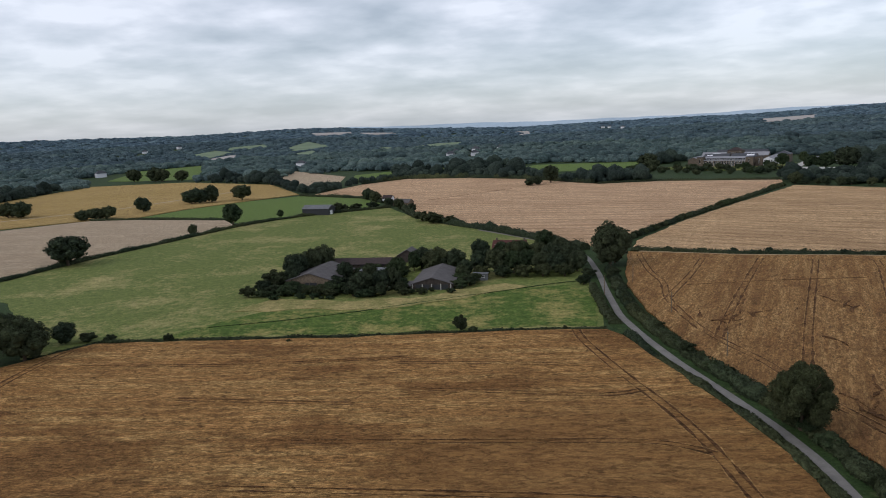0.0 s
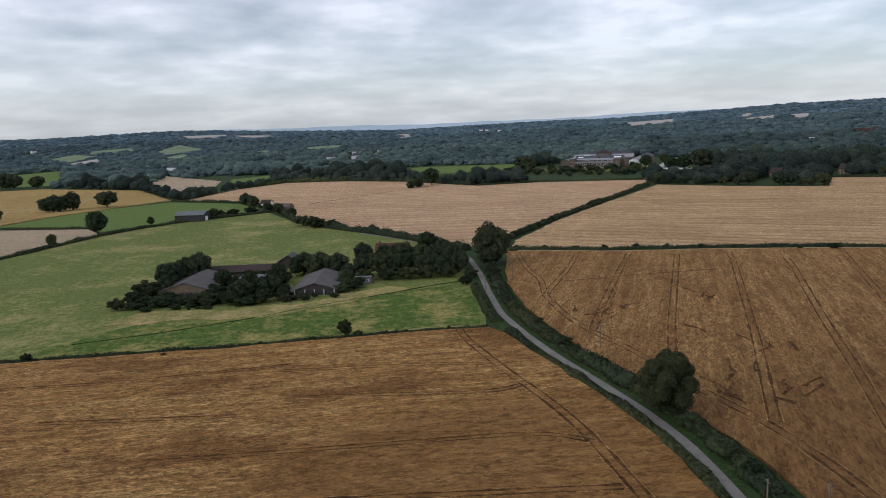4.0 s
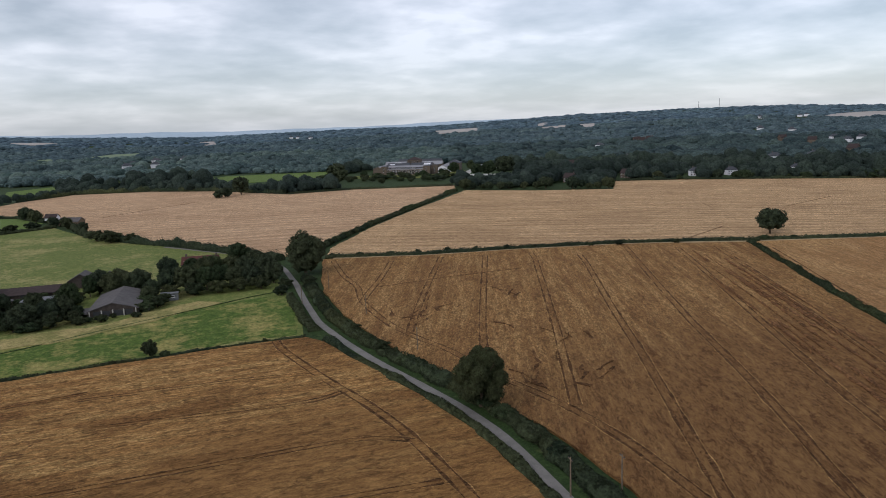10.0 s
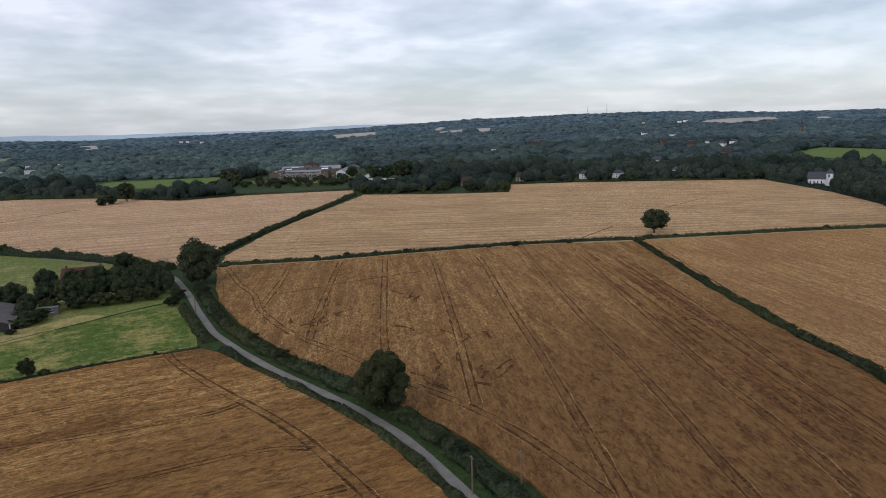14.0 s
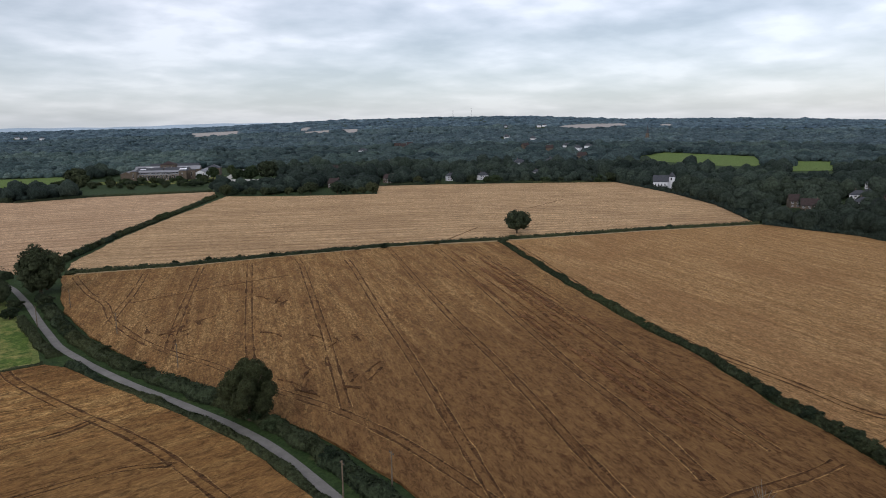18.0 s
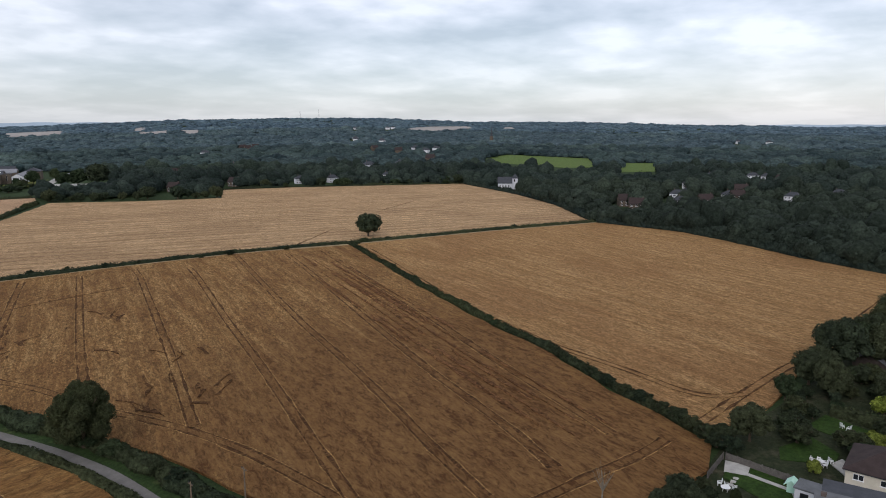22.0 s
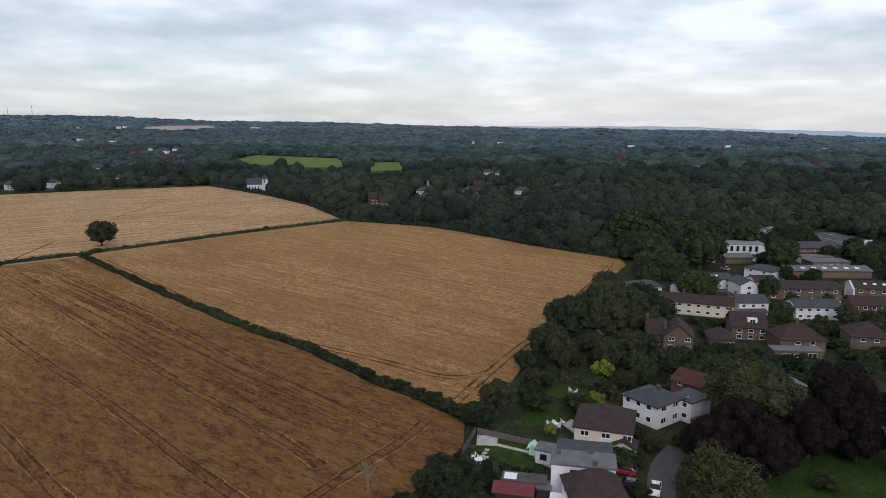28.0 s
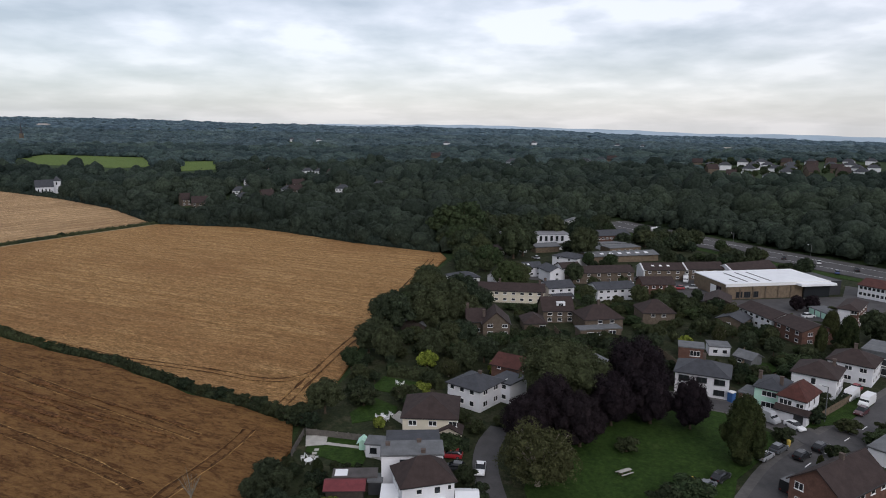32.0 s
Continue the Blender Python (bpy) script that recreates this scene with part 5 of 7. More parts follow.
# ---- the town: ground, roads ----
TOWN = [(60, 30), (95, 25), (108, 22), (131, 21), (161, 14), (209, 4), (252, 0), (297, -13), (325, -18), (345, -45), (385, -95), (440, -105), (430, -124), (395, -139), (330, -170), (262, -204), (215, -235), (100, -210), (40, -60)]
slab("garden_ground", TOWN, 0.03, M["garden"], "dark green gardens and verges between houses", "structure", "ground")
CLOSE = [(78, -15.5), (92, -14.2), (100.5, -13.6), (109.9, -12.9), (115.3, -13.6), (120.4, -14.6), (126, -17.5)]
MAIN = [(70, -34), (88, -49), (100, -59), (108, -65.5), (117, -77), (133, -97.5), (150, -119), (168, -142)]
BRANCH = [(118, -76), (126, -74.5), (132, -70.5), (137, -66), (141, -57), (144, -51)]
DUAL = [(420, -112), (382, -128), (345, -144), (312, -161), (277, -180), (240, -203), (200, -232)]
REAR = [(262, -40), (258, -66), (262, -96), (258, -112), (240, -118)]
ribbon("pavement", MAIN, 11.5, 0.10, M["paving"], "grey kerbed pavement along the main street", step=4)
ribbon("road", MAIN, 8.2, 0.12, M["asphalt"], "wide grey tarmac residential street", step=4, crown=0.06)
ribbon("pavement", BRANCH, 7.8, 0.085, M["paving"], "pale pavement of the side street", step=3)
ribbon("road", BRANCH, 5.5, 0.13, M["asphalt"], "narrow tarmac side street by the green", step=3, crown=0.04)
ribbon("road", CLOSE, 4.4, 0.125, M["asphalt"], "worn grey tarmac close with white markings", step=3, crown=0.04)
ribbon("road", DUAL, 27, 0.16, M["asphalt"], "dual carriageway beside the woods", step=8, crown=0.05)
ribbon("verge", [(p[0] - 8, p[1] + 17) for p in DUAL], 6.0, 0.14, M["lawn"], "green road verge", step=8)
ribbon("road", REAR, 7.0, 0.11, M["asphalt"], "grey service road behind the terraces", step=5)
slab("pavement", [(227, -100), (233, -147), (250, -158), (238, -170), (214, -150), (198, -128), (210, -108)], 0.09, M["asphalt"], "tarmac yard before the supermarket", "structure", "pavement")
slab("pavement", [(226, -93), (256, -90), (257, -118), (226, -103)], 0.10, M["asphalt"], "tarmac delivery yard", "structure", "pavement")
for k in range(14):
    x, y = along(MAIN, 4.0)[0][6 + k]
    if k % 2:
        gx, gy = along(MAIN, 4.0)[1][6 + k]
        ribbon("road_marking", [(x, y), (x + gx * 1.2, y + gy * 1.2), (x + gx * 2.4, y + gy * 2.4)], 0.22, 0.19, B["frame"], "white dashed centre line", step=1.2)
for off in (-6.0, -0.8, 0.8, 6.0):
    q, g = along(DUAL, 8.0)
    ribbon("road_marking", q + np.stack([-g[:, 1], g[:, 0]], -1) * off, 0.2, 0.205, B["frame"], "white lane line on the carriageway", step=8)
PARK = [(84, -20), (103, -19), (113, -22), (123, -25), (131, -36), (137, -46), (138, -56), (133, -64), (124, -69), (119, -68), (106, -55), (96, -50), (86, -42)]
slab("green", PARK, 0.16, M["lawn"], "mown village green with shaded grass", category="lawn", wobble=0.6)
LAWNS = [PARK]
for poly, label in (
    ([(123, 19), (116, 18.5), (109.5, 8), (114.5, 7.4), (118, 8.5), (121.5, 10)], "small mown garden lawn behind the white house"),
    ([(128, 11.5), (133, 12.5), (141, 8), (136, 3), (131, 3.5)], "bright green garden lawn with white chairs"),
    ([(146, 9.5), (154, 7), (150, -1), (145, -2.5), (143, 3)], "bright green garden lawn with two chairs"),
    ([(158, -81), (166, -80), (164, -88), (156, -88)], "small garden lawn behind the terrace"),
    ([(228, -53), (236, -54), (234, -60), (227, -60)], "small garden lawn beside the terrace"),
    ([(126, -76), (133, -83), (142, -96), (138, -98), (128, -86)], "grass strip beside the street"),
):
    LAWNS.append(poly)
    slab("lawn", poly, 0.14, M["lawn"], label, category="lawn")
slab("patio", [(122.3, 19.5), (118, 18.8), (118.6, 15.2), (122.4, 15.4)], 0.20, B["concrete"], "pale stone garden patio", category="patio")
slab("patio", [(119.6, 15.2), (117.8, 8.2), (116.9, 8.4), (118.6, 15.2)], 0.19, B["concrete"], "pale stone garden path", category="patio")
slab("patio", [(117.2, 8.4), (114.6, 7.6), (112.5, 4.5), (115.6, 4.2), (117.3, 6.0)], 0.21, B["concrete"], "pale stone house terrace", category="patio")
slab("patio", [(131, 4), (134, 2.5), (130, -0.5), (127, 1.2)], 0.20, B["concrete"], "grey stone house terrace", category="patio")
for k in range(4):
    slab("stepping_stone", [(117.0 - k * 1.3, 17.0 + 0.15 * k), (116.2 - k * 1.3, 17.0 + 0.15 * k), (116.2 - k * 1.3, 16.2 + 0.15 * k), (117.0 - k * 1.3, 16.2 + 0.15 * k)], 0.2, B["concrete"], "pale square stepping stone in the lawn", "", "paving")

# ---- houses along the close ----
LOW[0], PITCH[0] = 0.84, 0.84
house((121.2, 1.4), (120.4, -8.6), 10.5, 5.2, "hip", 3.3, "cream", "tile", "cream rendered house with brown hipped roof", two_floors("f", 11.2, 3) + two_floors("r", 10.5, 2) + two_floors("l", 10.5, 2))
house((119.6, -5.2), (119.0, -9.2), 3.2, 2.6, "gable_y", 1.2, "cream", "tile", "cream single-storey porch with brown roof", [("f", 2, 1.4, 1.4, 1.2)], name="porch", category="porch", lights=())
LOW[0], PITCH[0] = 1.0, 1.0
house((102.4, 4.0), (102.8, -5.8), 4.8, 6.0, "flat", 0, "white", "felt", "white rendered block with flat grey felt roof", [("f", 3.6, 5.0, 1.4, 0.8), ("f", 9.0, 4.6, 0.7, 1.3), ("f", 6.6, 4.8, 0.9, 0.8)] + two_floors("l", 4.8, 1) + [("r", 2.4, 4.4, 1.6, 1.3)], [(0.68, 0.1, 0.9), (0.1, 0.7, 0.8), (0.62, 0.9, 0.8)], name="house", frame_mat="dark")
house((107.5, 3.4), (107.8, -5.2), 4.0, 5.9, "flat", 0, "white", "slate", "raised dark flat-roofed rear of the white block", [("r", 1.8, 4.8, 1.4, 1.4)], frame_mat="dark")
house((114.0, 7.6), (113.4, 3.6), 3.2, 2.4, "flat", 0, "white", "felt", "white single-storey extension with dark flat roof", [("f", 1.4, 1.4, 1.2, 1.0), ("f", 3.2, 1.2, 0.8, 1.5)], name="extension", category="extension", frame_mat="dark")
house((94.5, 0.4), (96.6, -7.4), 6.6, 5.0, "hip", 3.0, "white", "tile", "white house with brown hipped tile roof", [("f", 2.6, 4.0, 0.9, 0.8), ("f", 5.4, 3.9, 1.0, 1.1), ("f", 7.3, 4.1, 0.6, 0.8), ("l", 2, 4.0, 1.0, 1.0), ("l", 4.6, 4.0, 0.8, 1.0)], [(0.5, 0.8, 0.7)])
house((93.6, -2.6), (94.2, -6.2), 2.0, 2.3, "flat", 0, "white", "metal_white", "white conservatory against the house front", [("f", 1.0, 1.4, 1.2, 1.2), ("f", 2.6, 1.4, 1.2, 1.2)], name="conservatory", category="conservatory")
house((95.6, -7.9), (95.6, -10.8), 3.2, 2.3, "gable", 0.5, "white", "metal_white", "small white glazed garden room", [("f", 1.4, 1.4, 1.6, 1.2)], name="conservatory", category="conservatory")
house((95.8, 3.6), (95.8, 1.2), 4.0, 2.4, "flat", 0, "white", "metal_white", "white flat-roofed side extension", [("f", 1.2, 1.5, 1.0, 1.1)], name="extension", category="extension")
house((101.2, 6.0), (101.2, 3.9), 2.4, 2.2, "flat", 0, "dark", "felt", "dark lean-to between shed and house", name="lean_to", category="shed")
house((98.5, 12.3), (98.6, 6.6), 3.2, 2.4, "gable", 0.6, "board", "red_sheet", "low garden shed with dull red sheet roof", name="shed", category="shed")
house((102.0, 11.6), (102.2, 4.8), 2.6, 2.5, "flat", 0, "board", "sheet", "low garden shed with grey sheet roof", name="shed", category="shed", lights=[(0.2, 2.2, 0.2, 2.3, "metal_white")])
house((116.5, 9.0), (116.4, 7.7), 1.3, 1.7, "gable_y", 0.5, "mint", "mint", "small mint-green garden playhouse", name="playhouse", category="playhouse")
house((138.6, -7.4), (133.2, -13.8), 8.4, 4.6, "hip", 1.8, "white", "slate", "white rendered house with dark slate roof", two_floors("f", 7.6, 3, 1.1, 1.1) + two_floors("r", 11, 3), [(0.55, 0.6, 0.8)])
house((141.0, -16.4), (137.6, -20.4), 6.5, 4.2, "flat", 0, "white", "slate", "white flat-roofed wing of the slate house", two_floors("f", 5, 2, 1.1, 1.0, 1.4, 3.6))
LOW[0], PITCH[0] = 0.84, 0.84
house((152.6, -17.8), (148.8, -23.4), 8.0, 4.4, "gable", 1.9, "brick", "tile_red", "dark red brick house with low tiled roof", [("f", 2, 4.0, 0.9, 1.0), ("r", 3, 3.6, 1.2, 1.2)])
house((184.6, -18.2), (184.4, -25.6), 9, 4.6, "gable_y", 3.8, "stone", "tile", "brown stone house with steep gable", two_floors("f", 8, 2), [(0.05, 0.3, 1.5)])
house((187.4, -14.0), (187.4, -18.9), 7, 4.4, "gable", 3.4, "stone", "tile", "brown stone house wing with steep roof", [("f", 3, 1.6, 1.2, 1.2)], [(0.05, 0.5, 1.6)])
house((188.5, 4.6), (187.0, -2.2), 7, 3.0, "gable_y", 2.6, "board", "felt", "small grey-roofed outbuilding among trees", name="outbuilding", category="shed")
house((190, -30.4), (190.2, -36.6), 8, 2.9, "hip", 2.6, "stone", "tile", "brown bungalow with dark hipped roof", [("f", 2, 1.5, 1.8, 1.2), ("f", 5.2, 1.3, 1.8, 2.0)])
dorm = house((199.4, -37.2), (199.8, -46.2), 8, 4.4, "gable", 3.8, "stone", "tile", "brown house with white roof dormer", row_of("f", 2, 3, 3, 3.2, 1.3, 1.1) + row_of("f", 2, 3, 3, 1.2, 1.3, 1.2), [(0.03, 0.5, 1.2)])
part("dormer", boxes("dormer", [(4.2, 6.8, 1.2, 3.8, 4.2, 5.9)], B["white"]), dorm, "white boarded roof dormer")
dw, dp = window_mesh(1.5, 1.0, "frame")
dwin = part("window", dw, dorm)
dwin.matrix_basis = pose(5.5, 1.19, 5.15)
part("pane", dp, dwin, "dark window glass")
house((189.5, -47.5), (191.5, -58.8), 9, 4.4, "hip", 4.0, "stone", "tile", "brown house with large hipped tile roof", row_of("f", 4.5, 3.6, 2, 3.5, 1.3, 1.1) + row_of("f", 2.5, 3.0, 3, 1.3, 1.5, 1.2), [(0.5, 0.5, 1.2)], lights=())
house((184, -45), (186.2, -57), 3.8, 2.7, "flat", 0, "stone", "felt", "flat-roofed rear extension with tall windows", [("f", 3, 1.4, 2.0, 1.0), ("f", 6, 1.4, 2, 1.0), ("f", 9.5, 1.2, 2.2, 2.0)], name="extension", category="extension")
house((198, -66.5), (198, -76), 9, 4.2, "hip", 3.8, "stone", "tile", "brown house with hipped roof behind trees", row_of("f", 3, 3.2, 2, 3.3, 1.2, 1.0))
house((160.5, -38.3), (149.2, -43), 6.5, 3.0, "flat", 0, "white", "felt", "white bungalow with grey flat roof", [("f", 9, 1.5, 1.4, 1.2)])
house((148.5, -43.6), (145.1, -46.3), 5.5, 5.0, "gable", 1.6, "white", "tile", "narrow white house with pale brown roof", [("f", 1.6, 3.8, 1.0, 1.2), ("f", 3, 1.6, 1, 1.2)])
house((167.6, -66.5), (165.7, -72.2), 5, 3.6, "flat", 0, "brick", "felt", "brick garden house with white windows", [("f", 3.9, 2.0, 2.4, 1.6)], name="outbuilding", category="shed")
house((169.9, -75.2), (168.8, -80.2), 5, 2.8, "flat", 0, "white", "felt", "pale single-storey garden room", [("f", 1.5, 1.5, 1.2, 1.2), ("f", 3.8, 1.5, 1.2, 1.2)], name="outbuilding", category="shed")
house((164.3, -79.2), (160.4, -81.8), 4.5, 2.4, "gable", 1.4, "felt", "felt", "grey wooden garden shed", [("f", 1.5, 1.3, 1.2, 0.8)], name="shed", category="shed")

# ---- terraces and streets further off ----
LOW[0], PITCH[0] = 0.8, 0.6
house((225, -13), (221.4, -41), 8, 5.0, "gable", 3.0, "cream", "tile", "long cream terrace with dark brown roof", two_floors("f", 28, 10, 1.2, 1.0), [(0.48, 0.5, 1.4), (0.95, 0.5, 1.2)])
house((226, -43.3), (228.6, -52.3), 8, 5.2, "gable", 2.6, "white", "slate", "white cottage pair with slate roof", two_floors("f", 9, 3, 1.1, 1.0), [(0.05, 0.5, 1.2)])
house((222.5, -44.5), (224.2, -51), 3.5, 2.6, "gable", 0.9, "white", "slate", "white lean-to with glazed doors", [("f", 2, 1.2, 2.4, 1.9), ("f", 5, 1.4, 1, 1)], name="extension", category="extension")
house((251, -56.5), (254.6, -80), 9, 5.0, "gable", 2.8, "stone", "tile", "brown stone terrace with dark roof", two_floors("f", 24, 6, 1.2, 1.1))
house((225.3, -59.5), (228.2, -73), 8, 5.0, "gable", 2.6, "white", "slate", "white terrace with blue-grey slate roof", two_floors("f", 13, 5, 1.2, 1.0), [(0.4, 0.5, 1.2), (0.97, 0.5, 1.5)])
g1 = house((257.5, -85.2), (258, -100.4), 8.5, 5.2, "gable", 3.0, "stone", "tile", "brown terrace with white end gable and skylights", two_floors("f", 18, 5, 1.2, 1.1), lights=[(3, 4, 1.8, 2.6, "metal_white"), (6, 7, 1.8, 2.6, "metal_white"), (9, 10, 1.8, 2.6, "metal_white")])
house((259.2, -102.4), (260.4, -116.6), 8.5, 5.2, "gable", 3.0, "stone", "tile", "brown brick terrace with dark roof", two_floors("f", 17, 4, 1.4, 1.2) + [("f", 9, 1.4, 1.6, 1.6)])
house((257, -118.8), (264.5, -138.5), 8, 5.2, "gable", 3.2, "brick", "tile", "brick terrace with pale gable beside the store", two_floors("f", 19, 5, 1.2, 1.1))
for p, d, u in (((257.4, -84.6), 8.4, (0.03, -1)), ((259.1, -101.8), 8.4, (0.08, -1)), ((256.7, -118.1), 7.9, (0.36, -0.94))):
    u = np.array(u)
    a = np.array(p)
    house(a, a + u * 0.5, d, 5.0, "gable", 3.0, "white", "white", "whitewashed terrace end wall", name="gable_wall", category="wall")
house((232.8, -77.0), (233.2, -88.0), 8, 5.2, "gable", 3.0, "brick", "tile", "red brick house pair with brown roof", two_floors("f", 10, 4, 1.1, 1.1), [(0.5, 0.5, 1.2)])
house((338, -40), (342, -73.3), 12, 5.4, "flat", 0, "white", "pale_roof", "long white office with flat pale roof", row_of("f", 2, 2.75, 11, 3.2, 1.3, 3.0), name="office", category="building", frame_mat="dark")
house((374, -72), (369, -86), 12, 6.0, "gable_y", 5.0, "white", "felt", "white gabled hall behind the office", [("f", 4, 4, 1.5, 1.8), ("f", 10, 4, 1.5, 1.8)], name="hall", category="building")
house((339, -83), (345, -104), 10, 5.0, "gable", 3.4, "brick", "slate", "long slate-roofed building by the road", row_of("f", 2, 2.4, 8, 3.4, 1.6, 1.0))
house((322, -84), (325, -97), 6, 3.6, "flat", 0, "white", "felt", "white low commercial unit with flat roof", row_of("f", 2, 3, 4, 2, 2.0, 1.2), name="workshop", category="building")
house((308, -84.6), (313, -100), 8, 4.2, "flat", 0, "brick_tan", "felt", "brown flat-roofed brick workshop", row_of("f", 2, 3, 5, 2.4, 1.6, 1.4), name="workshop", category="building")
house((290, -71), (297, -103), 10, 3.6, "gable", 1.8, "brick_tan", "felt", "long low workshop with white skylights", (), name="workshop", category="building", lights=[(2.0 + 4.2 * k, 3.6 + 4.2 * k, 1.6, 3.0, "metal_white") for k in range(7)])
house((287.5, -55.0), (279.5, -63.5), 9, 5.0, "hip", 2.6, "white", "slate", "white house with grey hipped roof", two_floors("f", 11, 2, 1.1, 1.1))
house((314, -52), (317.5, -63.5), 8, 3.4, "gable", 1.8, "wood", "felt", "timber store with stacked boards", name="store_shed", category="shed")
house((306, -29), (310.5, -39), 8, 3.4, "gable", 2.0, "board", "tile", "dark open-sided timber shed", name="shed", category="shed", doors=[("f", 5, 8, 1.8, "concrete")])
house((243, -12), (246, -21.6), 8, 4.4, "hip", 2.8, "white", "slate", "white house with slate roof by the wheat", two_floors("f", 10, 3, 1.1, 1.0, 1.4, 3.4))
house((249, -24.6), (247, -30), 8, 4.6, "gable_y", 3.0, "white", "tile", "white gabled cottage behind a tree", [("f", 2.8, 3.6, 1.0, 1.0)])
house((262, -39), (264, -47), 7, 4.6, "gable", 2.4, "white", "slate", "white cottage with dark roof and skylights", two_floors("f", 8, 3, 1.0, 1.0), lights=[(1.2, 2.0, 1.4, 2.2, "metal_white"), (2.8, 3.6, 1.4, 2.2, "metal_white")])
house((252, -48), (254, -54), 9, 5.4, "gable_y", 2.6, "white", "slate", "white gable-fronted cottage in the terrace", [("f", 3, 4, 1.2, 1.2), ("f", 3, 1.6, 1.4, 1.2)])
house((262, -54.6), (264, -62), 7, 4.6, "gable", 2.4, "white", "tile", "white cottage with brown roof", two_floors("f", 7.6, 2, 1.0, 1.0))
house((216, -92.0), (213, -99), 11, 3.4, "gable_y", 2.6, "board", "tile", "dark boarded bungalow with white gable edges", [("f", 2.2, 1.6, 1.4, 1.1), ("f", 5.4, 1.6, 1.4, 1.1), ("f", 3.8, 4.2, 1.4, 1.0)])
house((197, -88), (192, -93.4), 8, 3.0, "gable_y", 2.2, "stone", "slate", "small grey-roofed bungalow among trees", [("f", 3.5, 1.6, 1.4, 1.1)])
house((204.3, -97.7), (189.5, -100.6), 8.5, 5.0, "gable", 2.6, "white", "tile", "white terrace with dark brown roof", two_floors("f", 15, 6, 1.3, 1.1))
house((188.5, -101.0), (177.6, -103.2), 10, 5.0, "gable", 2.6, "brick", "tile", "red brick terrace end with brown roof", two_floors("f", 11, 3, 1.3, 1.1) + two_floors("r", 10, 2))
flats = house((195, -122.5), (191.5, -126.5), 14, 7.6, "hip", 2.2, "brick", "tile", "three-storey flats with brown roof", [("f", 1.5 + 2.8 * k, z, 1.5, 1.2) for k in range(2) for z in (1.6, 4.2, 6.8)] + [("r", 2 + 3.2 * k, z, 1.5, 1.2) for k in range(4) for z in (1.6, 4.2, 6.8)], name="flats", category="building")
part("rendered_face", boxes("rendered_face", [(0.1, 3.4, -0.12, 0.0, 0, 6.2)], B["white"]), flats, "white rendered front bay")
house((233, -152), (222, -159), 12, 5.6, "gable", 2.6, "white", "tile_red", "white-windowed block with red roof", row_of("f", 1, 1.4, 7, 4.6, 1.1, 1.4) + row_of("f", 1, 1.4, 7, 2, 1.1, 1.4), name="flats", category="building")
house((212, -123.5), (200, -125), 5.5, 2.4, "flat", 0, "felt", "felt", "row of lock-up garages with pale doors", name="garages", category="garage", doors=[("f", 1.6 + 2.9 * k, 2.3, 2.0, "mint") for k in range(4)])
LOW[0], PITCH[0] = 1.0, 1.0
store = house((228.3, -103.9), (234.5, -142.5), 20.5, 5.2, "flat", 0, "brick_tan", "metal_white", "tan brick supermarket with white metal roof", [("f", 5 + 3.0 * k, 1.6, 2.4, 2.0) for k in range(3)] + [("l", 16, 2.2, 3.2, 3.2)], name="supermarket", category="building", frame_mat="dark", lights=[(5, 5.7, 2.5, 7, "slate"), (9, 9.7, 2.5, 17, "slate"), (13.5, 14.2, 2.5, 17, "slate"), (18, 18.7, 2.5, 17, "slate")])
part("fascia", boxes("fascia", [(-0.35, 39.5, -0.45, -0.22, 4.5, 5.55)], B["frame"]), store, "white metal roof edge")
part("entrance", boxes("entrance", [(29, 38.8, -1.0, 0.0, 0.0, 4.4)], B["glass"]), store, "dark glazed entrance")
part("canopy", boxes("canopy", [(26, 39.6, -3.4, -0.4, 4.5, 5.2)], B["metal_white"]), store, "white entrance canopy")
part("loading_door", boxes("loading_door", [(-0.1, 0.02, 6.0, 9.5, 0.1, 3.6)], B["frame"]), store, "white roller loading door")
for k in range(9):
    part("pier", boxes("pier", [(4.8 * k + 0.2, 4.8 * k + 0.6, -0.25, 0, 0, 4.6)], B["stone"]), store)
house((235.5, -143.2), (236.5, -148), 14, 4.8, "flat", 0, "dark", "dark", "dark glazed side of the supermarket", name="entrance_block", category="building")

# ---- houses round the green ----
LOW[0], PITCH[0] = 0.9, 0.9
house((144.9, -57.6), (140.2, -67.6), 9, 5.4, "hip", 2.4, "white", "slate", "white semi-detached pair with slate roof", two_floors("f", 11, 3, 2.2, 1.3, 1.5, 4.1) + [("f", 8.6, 4.1, 0.9, 1.4)] + [("r", 3, 4, 1.4, 1.6), ("r", 3, 1.5, 1.4, 1.6)], [(0.5, 0.5, 1.4)], frame_mat="dark")
house((136.6, -71.4), (133.2, -75.6), 7.5, 5.2, "hip", 2.0, "mint", "slate", "mint-green house with dark roof and bays", [("f", 2.9, 4.0, 2.8, 1.2), ("f", 2.9, 1.4, 2.8, 1.3)], [(0.85, 0.3, 1.4), (0.05, 0.4, 1.2)])
house((138.8, -69.2), (136.9, -71.2), 5, 2.7, "flat", 0, "brick", "felt", "brick garage with a small white window", [("f", 1.2, 1.5, 1.0, 0.8)], name="garage", category="garage")
house((131.8, -74.0), (128.0, -77.6), 8, 5.2, "hip", 3.0, "white", "tile_red", "white house with dark red tiled roof", [("f", 1.5, 4.0, 2.4, 1.2), ("f", 4.2, 3.9, 1.4, 1.0), ("r", 2, 4, 0.7, 1.6), ("r", 5, 4, 0.7, 2.0), ("r", 5, 1.6, 0.7, 1.8), ("f", 1.4, 1.4, 1.6, 1.6)], doors=[("f", 4.2, 1.6, 2.2, "dark")])
